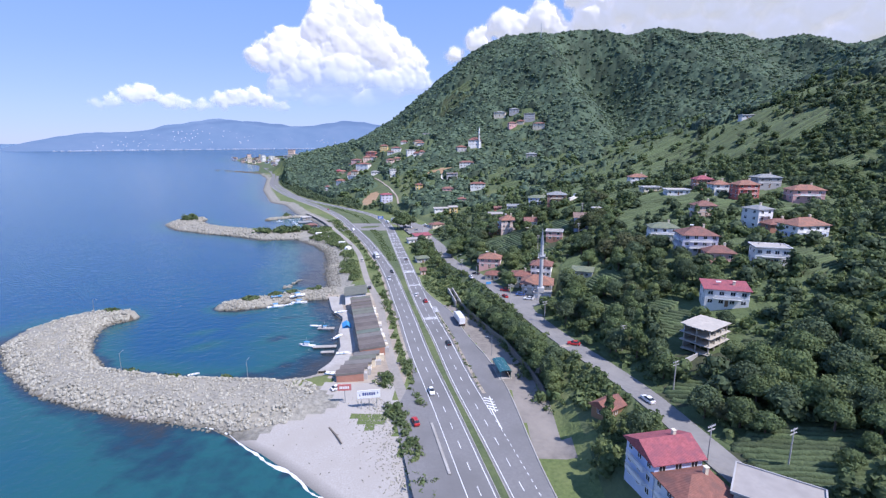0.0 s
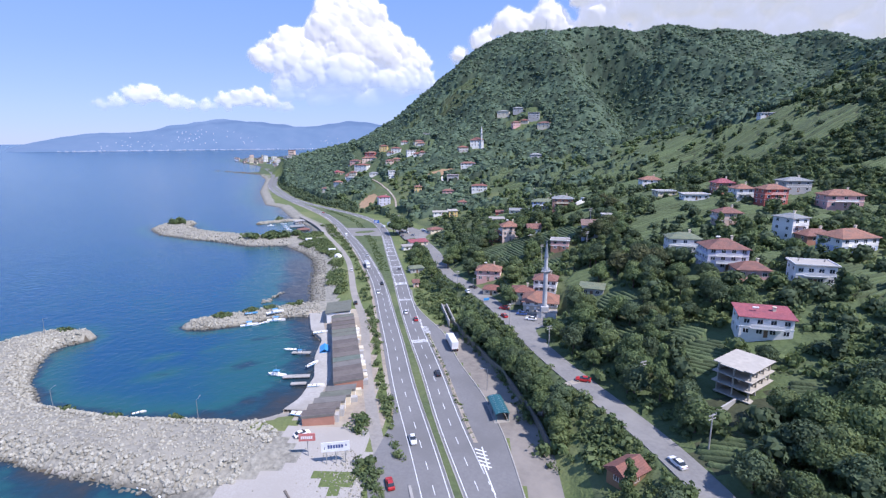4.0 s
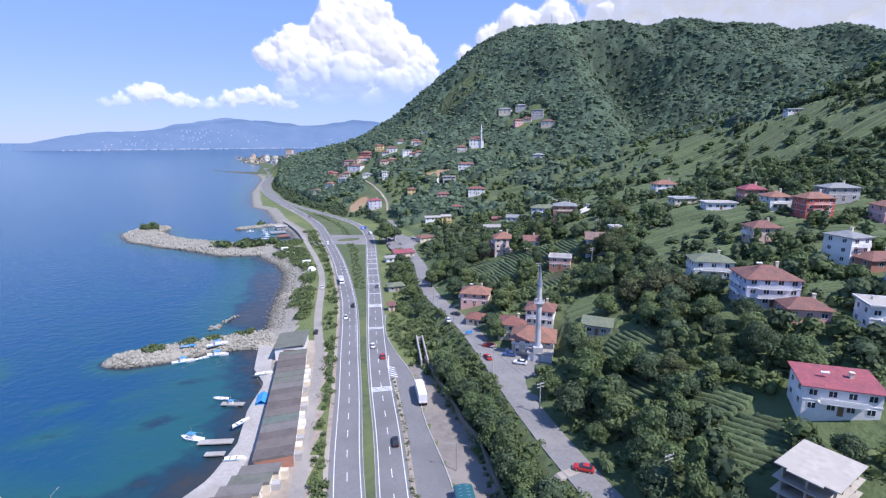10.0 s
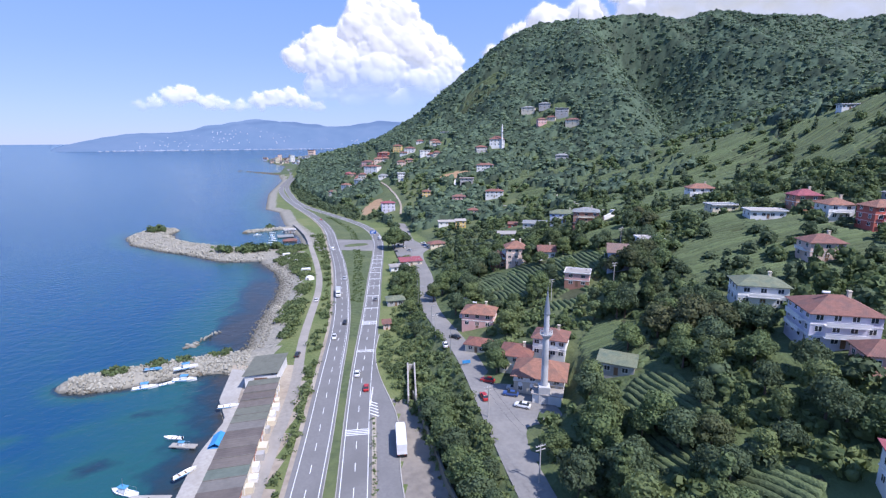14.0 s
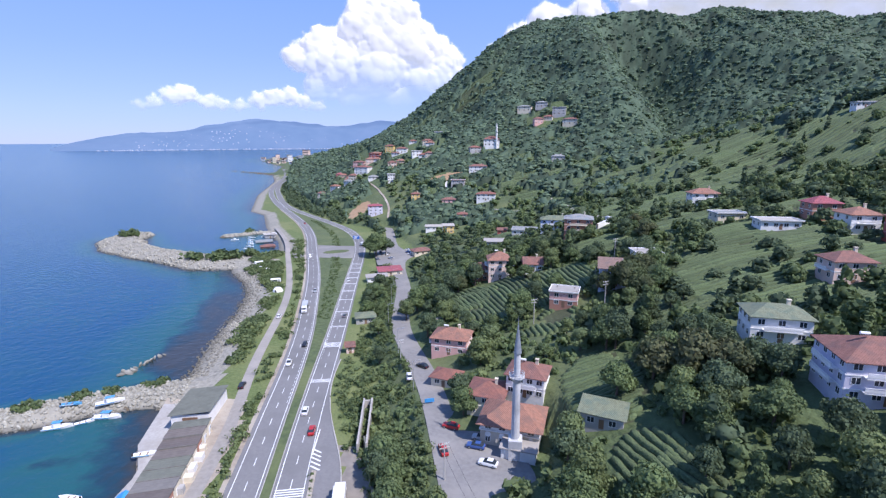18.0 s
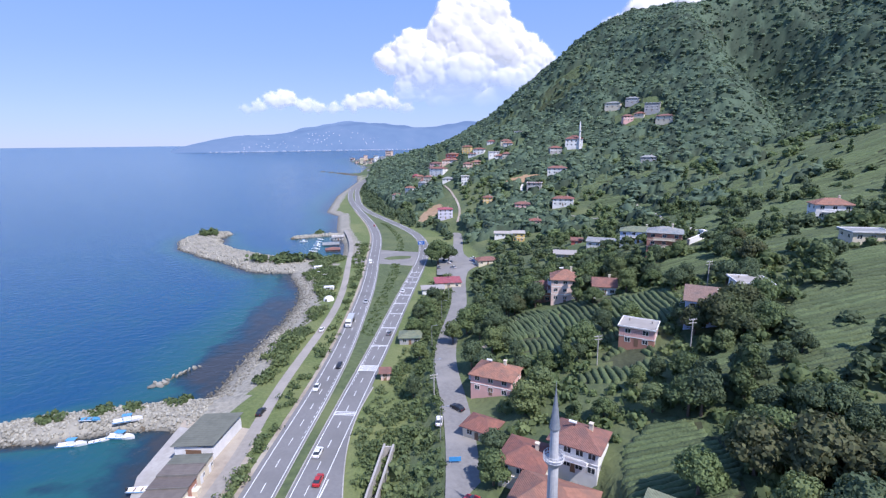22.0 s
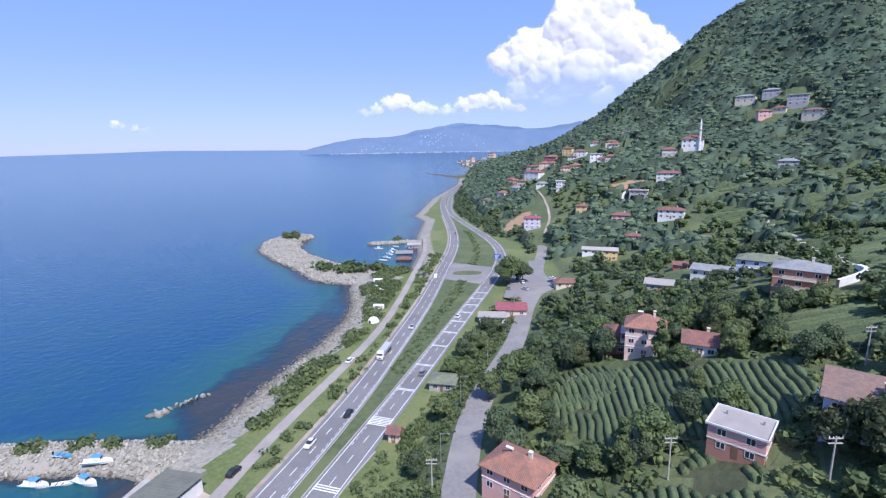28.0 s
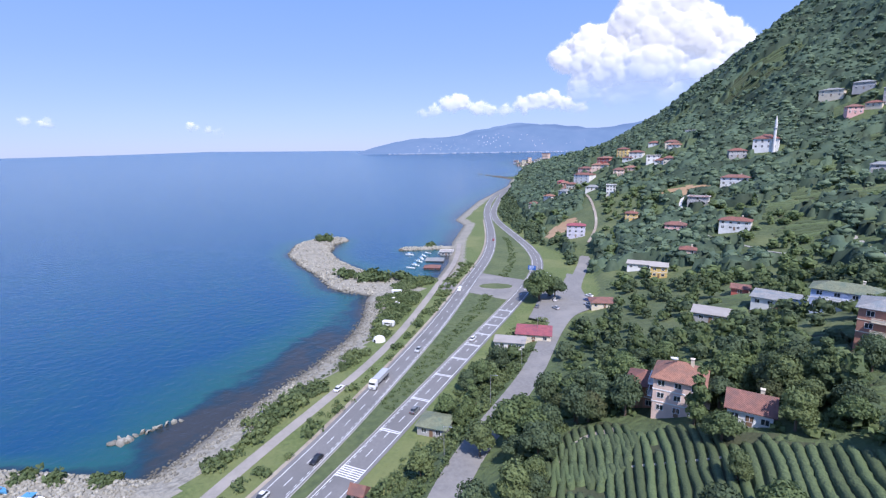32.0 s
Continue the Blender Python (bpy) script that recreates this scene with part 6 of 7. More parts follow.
def on_road(fn, y, off, back, paint, label, **kw):
    car(float(shifted(fn, off)(y)), y, heading(fn, y) + (180 if back else 0), paint, label, **kw)


truck(-11.9, 190, heading(bay_kerb, 190) + 2, "white box truck parked in the lay-by", trailer=9.0)
truck(float(shifted(west_lane, -1.8)(312)), 312, heading(west_lane, 312) + 180, "white lorry with a silver tank body on the highway", True, 8.5)
on_road(west_lane, 130, -1.7, True, "white", "white car driving on the coast highway")
on_road(east_lane, 227, -1.6, False, "white", "white car driving on the coast highway")
on_road(east_lane, 218, 1.7, False, "red", "red car driving on the coast highway")
on_road(east_lane, 167.5, 1.6, False, "black", "black car driving on the coast highway")
on_road(west_lane, 256, -1.7, True, "white", "white car driving towards the sheds")
on_road(west_lane, 338, 1.6, True, "silver", "silver car driving on the coast highway")
on_road(west_lane, 272, 1.7, True, "black", "black car driving on the coast highway")
on_road(east_lane, 304, 1.6, False, "grey", "dark grey car on the coast highway")
on_road(east_lane, 359, -1.6, False, "white", "white car near the crossing")
on_road(west_lane, 412, -1.7, True, "white", "white car near the crossing", van=True)
on_road(west_lane, 545, 1.7, True, "red", "red car far along the highway")
car(-22.6, 113, 20, "red", "red car parked in the lay-by")
car(-49, 131, -50, "white", "white car parked beside the sheds", z=ground_at(-49, 131) + 0.05)
car(-47, 183, 14, "grey", "grey car parked behind the sheds", z=4.3)
car(-60.5, 239, 14, "black", "dark car on the frontage road", z=4.28)
car(-77.5, 300, 14, "white", "white car on the frontage road", z=4.28)
for x, y, t, p, w in ((8, 203, 20, "red", "red car stopped on the village road"), (18, 199.5, 75, "white", "white car parked at the mosque"), (16, 209, 80, "silver", "silver car parked at the mosque"), (15, 205.5, 80, "blue", "dark blue car parked at the mosque"), (8.5, 213, 75, "red", "red car parked under the trees"), (-4.5, 247, 60, "black", "black car turning off the village road"), (-7, 239, 15, "white", "white car on the village road"), (27, 148, 75, "red", "dark red car on the village road"), (38, 110, 20, "white", "white car beside the village road"), (24.5, 179, 15, "white", "white car parked under the trees")):
    car(x, y, t, p, w, z=float(side_level(y)) + 0.02)
for x, y, t, p in ((-60, 423, 30, "white"), (-54, 411, 60, "silver"), (-66, 430, 20, "black"), (-47, 432, 70, "blue"), (-44, 425, 65, "white"), (-49, 440, 70, "white"), (-62, 408, 20, "grey")):
    car(x, y, t, p, f"{p} car parked on the forecourt", z=float(side_level(y)) + 0.02)
truck(-79, 455, 40, "white lorry parked on the forecourt", False, 6.5, z=4.8)
car(-86, 452, 40, "white", "white van parked on the forecourt", z=4.8, van=True)

# ---- roadside things ----
GREYPOLE = plain("pole_concrete", (0.45, 0.43, 0.40), 0.9)


def utility_pole(x, y, turn, h=8.5):
    ob = thing("utility_pole", "tall grey pole with a crossarm and insulators", "pole", x, y, ground_at(x, y), turn, "poles along the village road")
    part("shaft", rod(bmesh.new(), (0, 0, -1), (0, 0, h), 0.17, 0.11), GREYPOLE, ob)
    for z in (h - 0.3, h - 1.1):
        boxed("crossarm", GREYPOLE, ob, -1.1, 1.1, -0.07, 0.07, z - 0.07, z + 0.07)
    for px in (-1.0, -0.4, 0.4, 1.0):
        part("insulator", rod(bmesh.new(), (px, 0, h - 0.23), (px, 0, h + 0.05), 0.06, 0.04, 6), FRAME, ob)
    return ob


def street_lamp(x, y, turn, h=8.5, z=None):
    ob = thing("street_lamp", "grey steel street lamp with a bracket arm", "street lamp", x, y, ground_at(x, y) if z is None else z, turn)
    part("post", rod(bmesh.new(), (0, 0, -0.8), (0, 0, h), 0.11, 0.07), METAL, ob)
    part("arm", rod(bmesh.new(), (0, 0, h - 0.1), (1.7, 0, h + 0.25), 0.05, 0.04), METAL, ob)
    boxed("lamp_head", METAL, ob, 1.5, 2.2, -0.14, 0.14, h + 0.2, h + 0.34, 0.03)
    return ob


POLES = [(46, 114), (40, 139), (20.5, 170), (9.5, 193.5), (55, 81), (41, 84), (30, 262), (52, 262), (62, 300), (-12, 250)]
for x, y in POLES:
    utility_pole(x, y, 30)
WIRE = plain("black_wire", (0.03, 0.03, 0.03), 0.6)
for (ax, ay), (bx, by) in (((46, 114), (40, 139)), ((40, 139), (20.5, 170)), ((20.5, 170), (9.5, 193.5)), ((55, 81), (46, 114)), ((30, 262), (52, 262)), ((52, 262), (62, 300))):
    cu = bpy.data.curves.new("wire", "CURVE")
    cu.dimensions, cu.bevel_depth, cu.bevel_resolution = "3D", 0.025, 0
    za, zb = ground_at(ax, ay) + 8.4, ground_at(bx, by) + 8.4
    for off in (-0.9, 0.9):
        sp = cu.splines.new("POLY")
        sp.points.add(8)
        for i, p in enumerate(sp.points):
            t = i / 8
            p.co = (ax + (bx - ax) * t + off, ay + (by - ay) * t, za + (zb - za) * t - 1.2 * 4 * t * (1 - t), 1)
    cu.materials.append(WIRE)
    tagged(new("overhead_wire", cu), "thin black overhead wires between poles", "wire")
for y in (232, 258, 286, 316, 346, 374):
    street_lamp(float(side_road(y)) - 5.0, y, 10, z=float(side_level(y)) - 0.1)
for x, y, t in ((-124, 138, 90), (-80, 136, 90), (-176, 193, 0), (-152, 146, 60)):
    street_lamp(x, y, t, 6.5)

# bus shelter
TEAL = plain("teal_sheet", (0.03, 0.12, 0.14), 0.45)
ob = thing("bus_shelter", "teal metal bus shelter with a barrel roof", "bus shelter", 3.0, 144.6, 4.2, heading(bay_kerb, 150) - 4)
boxed("floor_slab", M["concrete"], ob, -2.2, 2.2, -5, 5, 0, 0.15, 0.03)
for sy in (-4.6, 0, 4.6):
    for sx in (-1.7, 1.7):
        boxed("post", TEAL, ob, sx - 0.06, sx + 0.06, sy - 0.06, sy + 0.06, 0.15, 2.6)
vs, fs = [], []
for i in range(9):
    a = math.pi * i / 8
    vs += [(-2.1 * math.cos(a), -5, 2.55 + 0.7 * math.sin(a)), (-2.1 * math.cos(a), 5, 2.55 + 0.7 * math.sin(a)), (-2.0 * math.cos(a), -5, 2.45 + 0.65 * math.sin(a)), (-2.0 * math.cos(a), 5, 2.45 + 0.65 * math.sin(a))]
for i in range(8):
    a = 4 * i
    fs += [(a, a + 1, a + 5, a + 4), (a + 2, a + 6, a + 7, a + 3), (a, a + 4, a + 6, a + 2), (a + 1, a + 3, a + 7, a + 5)]
link_mesh("roof", vs, fs, TEAL, ob)
for k in range(10):
    boxed("roof_rib", METAL, ob, -1.2, 1.2, -4.6 + k, -4.52 + k, 3.14, 3.22)
boxed("back_panel", GLASS, ob, 1.66, 1.74, -4.5, 4.5, 0.5, 2.4)
boxed("bench", WALL["wood"], ob, 0.9, 1.5, -4, 4, 0.5, 0.58)
street_lamp(0.2, 158, 180, 7.0, z=4.2)

# hoardings; their lettering stands as plain bars
INK = plain("blue_lettering", (0.05, 0.08, 0.25), 0.6)
RED = plain("faded_red_panel", (0.50, 0.16, 0.15), 0.6)


def hoarding(x, y, turn, w, h, lift, panel, ink, label, posts, bars):
    ob = thing("billboard", label, "billboard", x, y, ground_at(x, y), turn)
    boxed("panel", panel, ob, -w / 2, w / 2, -0.1, 0.1, lift, lift + h, 0.03)
    for px in posts:
        part("post", rod(bmesh.new(), (px, 0.2, -0.8), (px, 0.2, lift + h * 0.8), 0.12), METAL, ob)
    for x0, x1, z0, z1 in bars:
        boxed("lettering_bar", ink, ob, x0 * w, x1 * w, -0.13, -0.1, lift + z0 * h, lift + z1 * h)
    return ob


hoarding(-36.8, 120, 12, 6.6, 2.5, 3.4, FRAME, INK, "white billboard with dark blue lettering on steel legs", (-2.2, 0, 2.2), [(-0.27 + 0.095 * k, -0.27 + 0.095 * k + 0.07, 0.36, 0.72) for k in range(6)] + [(-0.4, -0.37, 0.3, 0.55), (0.36, 0.4, 0.5, 0.7)])
hoarding(-44.5, 122.5, 8, 4.0, 2.0, 4.2, RED, FRAME, "faded red billboard with white lettering on one post", (0,), [(-0.36 + 0.12 * k, -0.36 + 0.12 * k + 0.09, 0.3, 0.68) for k in range(6)])
ob = thing("road_sign", "large blue direction sign beside the highway", "sign", -95, 467, 4.2, 15)
boxed("panel", plain("sign_blue", (0.02, 0.12, 0.45), 0.5), ob, -2.4, 2.4, -0.06, 0.06, 2.0, 4.6, 0.03)
for px in (-1.6, 1.6):
    part("post", rod(bmesh.new(), (px, 0.12, -0.6), (px, 0.12, 4.2), 0.08), METAL, ob)
for k in range(3):
    boxed("lettering_bar", FRAME, ob, -1.7, 0.4 + 0.5 * k, -0.08, -0.06, 2.4 + 0.7 * k, 2.7 + 0.7 * k)
ob = thing("notice_board", "small blue board beside the village road", "sign", 1.5, 224, float(side_level(224)), 20)
boxed("panel", plain("bright_blue_board", (0.05, 0.28, 0.60), 0.5), ob, -1.3, 1.3, -0.05, 0.05, 0.5, 1.6, 0.03)
for px in (-1.0, 1.0):
    part("leg", rod(bmesh.new(), (px, 0.06, -0.5), (px, 0.06, 1.2), 0.05), METAL, ob)

# caravans and tents above the beach, harbour buildings
for x, y, t in ((-104, 351, 20), (-133, 388, 30)):
    ob = thing("caravan", "white caravan parked above the stony beach", "caravan", x, y, 4.1, t)
    boxed("body", FRAME, ob, -2.6, 2.6, -1.1, 1.1, 0.5, 2.7, 0.25)
    boxed("window", GLASS, ob, -1.4, 1.0, -1.13, -1.09, 1.5, 2.1)
    boxed("door", METAL, ob, 1.4, 2.0, -1.13, -1.09, 0.6, 2.3)
    for sy in (-0.9, 0.9):
        wheel(ob, 0, sy, 0.32)
TENT = plain("white_canvas", (0.80, 0.79, 0.76), 0.8)
for x, y, r in ((-96, 337, 2.6), (-121, 375, 2.2), (-128, 380, 1.8)):
    ob = thing("tent", "white domed canvas tent above the beach", "tent", x, y, ground_at(x, y))
    bm = bmesh.new()
    bmesh.ops.create_uvsphere(bm, u_segments=14, v_segments=8, radius=r)
    bmesh.ops.delete(bm, geom=[v for v in bm.verts if v.co.z < -0.3 * r], context="VERTS")
    for v in bm.verts:
        v.co.z *= 0.85
    part("canopy", bm, TENT, ob, smooth=True)
    # a black panel painted for the dark inside of the tent doorway
    boxed("flap", DARK, ob, -0.4, 0.4, -r * 1.0, -r * 0.93, 0, 1.2)
put(-172, 470, 30, 12, 7, 1, "grey", "grey", "low grey harbour shed", "mono", 0.6, 3, 1, chimney=False, name="harbour_shed", category="shed")
put(-160, 452, 30, 10, 7, 1, "brick", "redbrown", "small harbour house with a red-brown roof", "hip", 1.2, 2, 1, chimney=False, name="harbour_shed", category="shed")
put(-178, 492, 30, 9, 7, 1, "grey", "slab", "flat grey harbour store", "flat", 0.4, 2, 1, chimney=False, name="harbour_shed", category="shed")

# transmission mast on the summit, far town on the shore
ob = thing("radio_mast", "thin steel radio mast on the summit", "mast", 120, 955, ground_at(120, 955))
bm = bmesh.new()
for k in range(3):
    a = k * math.tau / 3
    rod(bm, (1.6 * math.cos(a), 1.6 * math.sin(a), -2), (0.3 * math.cos(a), 0.3 * math.sin(a), 36), 0.22, 0.14, 6)
part("lattice", bm, METAL, ob)
for z in (8, 16, 24, 31):
    part("ring", rod(bmesh.new(), (0, 0, z), (0, 0, z + 0.5), 1.5 - z / 30, n=8), METAL, ob)
r = random.Random(8)
for k in range(78):
    near_town = k < 40
    y = r.uniform(1120, 1800) if near_town else r.uniform(1750, 2380)
    x = float(wall_line(min(y, 1500))) - 0.42 * max(y - 1500, 0) + r.uniform(6, 75) if near_town else float(coast(y)) + r.uniform(15, 220)
    tall = r.random() < (0.12 if near_town else 0.25)
    FOOT.append((x, y, 12))
    FOOT.append((x + 5, y - 16, 10))
    w, d, h = r.uniform(9, 17), r.uniform(9, 14), r.uniform(14, 24) if tall else r.uniform(5, 11)
    ob = thing("town_building", "pale apartment block of the far shore town" if tall else "pale house of the far shore town", "building", x, y, max(ground_at(x, y), 3), r.uniform(0, 60), "far shore town")
    boxed("wall", WALL[r.choice(["white", "cream", "rose", "blue"])], ob, -w / 2, w / 2, -d / 2, d / 2, -8, h, 0.2)
    boxed("roof", ROOF[r.choice(["slab", "orange", "grey"])], ob, -w / 2 - 0.5, w / 2 + 0.5, -d / 2 - 0.5, d / 2 + 0.5, h, h + 1.2)
    for j in range(3):
        boxed("window_band", GLASS, ob, -w / 2 + 1, w / 2 - 1, -d / 2 - 0.1, -d / 2, h * (0.2 + 0.26 * j), h * (0.2 + 0.26 * j) + 1.3)


# ---- plants ----
def leaf_mat(name, a, b, c, size=0.9, per=0.3, see_through=0.4):
    m = mat(name, a, b, 0.75, size, 0.0, c=c, big=0.06, per=per, spec=0.25)
    n, link = m.node_tree.nodes, m.node_tree.links.new
    bsdf = n["Principled BSDF"]
    thin, mix = n.new("ShaderNodeBsdfTranslucent"), n.new("ShaderNodeMixShader")
    link(bsdf.inputs["Base Color"].links[0].from_socket, thin.inputs["Color"])
    mix.inputs[0].default_value = see_through
    link(bsdf.outputs[0], mix.inputs[1])
    link(thin.outputs[0], mix.inputs[2])
    link(mix.outputs[0], n["Material Output"].inputs["Surface"])
    return m


LEAF = {
    "green": leaf_mat("green_leaves", (0.172, 0.228, 0.092), (0.112, 0.156, 0.068), (0.138, 0.188, 0.084)),
    "dark": leaf_mat("dark_leaves", (0.134, 0.182, 0.092), (0.092, 0.130, 0.071), (0.110, 0.152, 0.082)),
    "pale": leaf_mat("pale_leaves", (0.216, 0.266, 0.108), (0.142, 0.184, 0.078), (0.156, 0.202, 0.093)),
    "rust": leaf_mat("rusty_leaves", (0.151, 0.155, 0.078), (0.102, 0.120, 0.057), (0.108, 0.142, 0.064)),
    # far leaves are paler and bluer than near ones: distance haze mixed into the colour
    "forest": leaf_mat("forest_leaves", (0.200, 0.272, 0.166), (0.146, 0.210, 0.128), (0.166, 0.230, 0.140), 0.12, 0.16),
    "wood": leaf_mat("dark_forest_leaves", (0.162, 0.228, 0.148), (0.118, 0.176, 0.116), (0.138, 0.196, 0.128), 0.12, 0.16),
}
BARK = mat("bark", (0.16, 0.12, 0.09), (0.09, 0.07, 0.05), 0.9, 4, 0.4)


def fast_mesh(name, verts, quads, material):
    me = bpy.data.meshes.new(name)
    me.vertices.add(len(verts))
    me.vertices.foreach_set("co", np.ascontiguousarray(verts, np.float32).ravel())
    me.loops.add(quads.size)
    me.loops.foreach_set("vertex_index", np.ascontiguousarray(quads, np.int32).ravel())
    me.polygons.add(len(quads))
    me.polygons.foreach_set("loop_start", np.arange(0, quads.size, 4, dtype=np.int32))
    me.materials.append(material)
    me.update(calc_edges=True)
    return me


def crown_cloud(seed, lobes, count, size, cores=9, loose=0.42, fat=1.0):
    """Leaf clumps as crooked four-sided leaves on the shells of several lobes, and a rough core in each lobe."""
    r = np.random.RandomState(seed)
    lobes = np.array(lobes, float)
    pick = r.choice(len(lobes), count, p=lobes[:, 3] ** 2 / (lobes[:, 3] ** 2).sum())
    d = r.normal(size=(count, 3))
    d[:, 2] = np.abs(d[:, 2]) * 1.0 - 0.35
    d /= np.linalg.norm(d, axis=1)[:, None]
    rad = lobes[pick, 3] * r.uniform(0.72, 1.12, count)
    p = lobes[pick, :3] + d * rad[:, None] * np.array([1, 1, 0.85])
    nrm = d + r.normal(scale=loose, size=d.shape)
    nrm /= np.linalg.norm(nrm, axis=1)[:, None]
    u = np.cross(nrm, r.normal(size=d.shape))
    u /= np.linalg.norm(u, axis=1)[:, None]
    v = np.cross(nrm, u)
    s = size * r.uniform(0.6, 1.4, (count, 1))
    corners = [p + s * (a * u * r.uniform(0.6, 1.1, (count, 1)) + b * v * r.uniform(0.6, 1.1, (count, 1)) + nrm * r.normal(scale=0.12, size=(count, 1))) for a, b in ((-0.5, -0.6), (0.6, -0.3), (0.5, 0.6), (-0.6, 0.35))]
    verts = np.stack(corners, 1).reshape(-1, 3)
    quads = np.arange(count * 4).reshape(-1, 4)
    # cores: six-sided rough drums
    cv, cq = [], []
    for x, y, z, q in lobes[:cores]:
        n0 = len(verts) + len(cv) * 1
        ring = []
        for h, k in ((-0.62, 0.45), (-0.1, 0.8), (0.45, 0.62), (0.72, 0.12)):
            for i in range(6):
                a = i * math.tau / 6 + h
                w = q * k * fat * r.uniform(0.82, 1.14)
                ring.append((x + w * math.cos(a), y + w * math.sin(a), z + q * h * 0.85))
        cv += ring
        for lvl in range(3):
            for i in range(6):
                j = (i + 1) % 6
                cq.append((n0 + lvl * 6 + i, n0 + lvl * 6 + j, n0 + lvl * 6 + 6 + j, n0 + lvl * 6 + 6 + i))
    return np.vstack([verts, np.array(cv)]), np.vstack([quads, np.array(cq)])


def lobes_of(kind, seed):
    r = np.random.RandomState(seed)
    if kind == "tall":
        return [(r.normal(0, 0.25), r.normal(0, 0.25), 2.4 + i * 1.35, 1.5 - 0.16 * i) for i in range(6)]
    if kind == "bush":
        return [(r.normal(0, 0.6), r.normal(0, 0.6), 0.55 + r.uniform(0, 0.35), r.uniform(0.6, 0.95)) for i in range(4)]
    n = 7 if kind == "broad" else 6
    spread = 1.9 if kind == "broad" else 1.3
    out = [(0, 0, 4.6 if kind == "broad" else 5.2, 2.1)]
    for i in range(n):
        a = i * math.tau / n + r.uniform(-0.4, 0.4)
        out.append((spread * math.cos(a), spread * math.sin(a), r.uniform(2.7, 4.4), r.uniform(1.1, 1.7)))
    return out


rnd = np.random.RandomState(11)
TREES = {}  # prototypes: name -> (crown mesh, trunk mesh)
for kind, leaf, label in (("broad", "green", ""), ("broad", "dark", ""), ("round", "pale", ""), ("round", "dark", ""), ("broad", "rust", ""), ("tall", "green", "")):
    seed = len(TREES) + 3
    v, q = crown_cloud(seed, lobes_of(kind, seed), 2000, 0.32)
    bm = bmesh.new()
    rod(bm, (0, 0, -0.8), (0.05, 0.08, 3.4), 0.26, 0.14, 8)
    for i in range(4):
        a = i * 1.7 + seed
        rod(bm, (0.03, 0.03, 1.7 + 0.3 * i), (1.2 * math.cos(a), 1.2 * math.sin(a), 3.4 + 0.3 * i), 0.11, 0.04, 5)
    me = bpy.data.meshes.new("trunk")
    bm.to_mesh(me)
    bm.free()
    me.materials.append(BARK)
    TREES[f"{kind}_{leaf}"] = (fast_mesh("crown", v, q, LEAF[leaf]), me)

TREE_WORDS = {
    "broad_green": "broad leafy green tree", "broad_dark": "broad dark green tree", "round_pale": "pale green rounded tree",
    "round_dark": "dense dark rounded tree", "broad_rust": "large tree with rust-tinged leaves", "tall_green": "tall narrow green tree",
}

def clear_of_houses(x, y, extra=0.0):
    ok = np.ones(np.broadcast(x, y).shape, bool)
    for fx, fy, fr in FOOT:
        ok &= np.hypot(x - fx, y - fy) > fr + extra
    return ok


def scatter(x0, x1, y0, y1, gap, jitter=0.45):
    gx, gy = np.meshgrid(np.arange(x0, x1, gap), np.arange(y0, y1, gap))
    gx, gy = gx.ravel().astype(float), gy.ravel().astype(float)
    return gx + rnd.uniform(-jitter, jitter, len(gx)) * gap, gy + rnd.uniform(-jitter, jitter, len(gx)) * gap


def slope_ok(x, y):
    """Where trees of the slope may stand: inland of the wall, off the roads, houses, tea and yard."""
    ok = (x > wall_line(y) + 2.5) & (np.abs(x - side_road(y)) > 6.0 + 2.0 * (y > 180))
    ok &= clear_of_houses(x, y) & ~(in_tea(x, y, 1.0) & (wave(x * 7.3, y * 7.3, 31, 4) < 0.32))
    ok &= np.hypot((x - 18) * 1.1, y - 207) > 15
    ok &= (np.hypot((x + 128) / 11, (y - 590) / 32) > 1) & (np.hypot((x + 45) / 20, (y - 626) / 10) > 1)
    ok &= np.hypot((x - 16) / 7, (y - 105) / 15) > 1
    ok &= ~((y > 400) & (y < 480) & (x < -25) & (np.abs(x - side_road(y)) < 20))
    return ok


def openness(x, y):
    return wave(x, y, 55, 6) + 0.5 * wave(x, y, 20, 7)


# trees near the flight, each a thing
tx, ty = scatter(-60, 80, 92, 345, 6.2)
keep = slope_ok(tx, ty) & (rnd.rand(len(tx)) < np.where(openness(tx, ty) > 0.15, 0.35, 0.75))
keep &= ~((ty > 203) & (ty < 300) & (tx < side_road(ty)) & (rnd.rand(len(tx)) < 0.72))
tx, ty = tx[keep], ty[keep]
NAMED = [(41, 151, 1.35), (36, 157, 1.3), (42, 143, 1.2), (36, 166, 1.4), (33, 176, 1.3), (54, 214, 1.6), (61, 211, 1.7), (67, 209, 1.6), (55, 197, 1.2), (60, 197, 1.2), (49, 245, 1.3), (9, 228, 1.0), (11, 219, 1.1), (34, 196, 1.2), (-66, 418, 2.4), (-61, 425, 1.7), (-72, 424, 1.6), (70, 93, 1.4), (79, 96, 1.6), (63, 96, 1.2), (53, 95, 1.1), (86, 90, 1.5), (74, 84, 1.2), (48, 101, 1.2), (60, 268, 1.9), (64, 273, 1.5), (75, 112, 1.7), (82, 118, 1.6), (70, 105, 1.5), (88, 108, 1.6), (66, 113, 1.4), (80, 104, 1.6), (60, 102, 1.3), (92, 122, 1.5), (2, 330, 1.5), (-8, 322, 1.3), (26, 326, 1.5), (36, 320, 1.4), (28, 303, 1.1), (-2, 308, 1.2), (-16, 300, 1.7), (-19, 292, 1.3), (54, 270, 1.3), (60, 266, 1.5), (66, 272, 1.5), (63, 262, 1.2), (70, 276, 1.3), (52, 276, 1.1)]
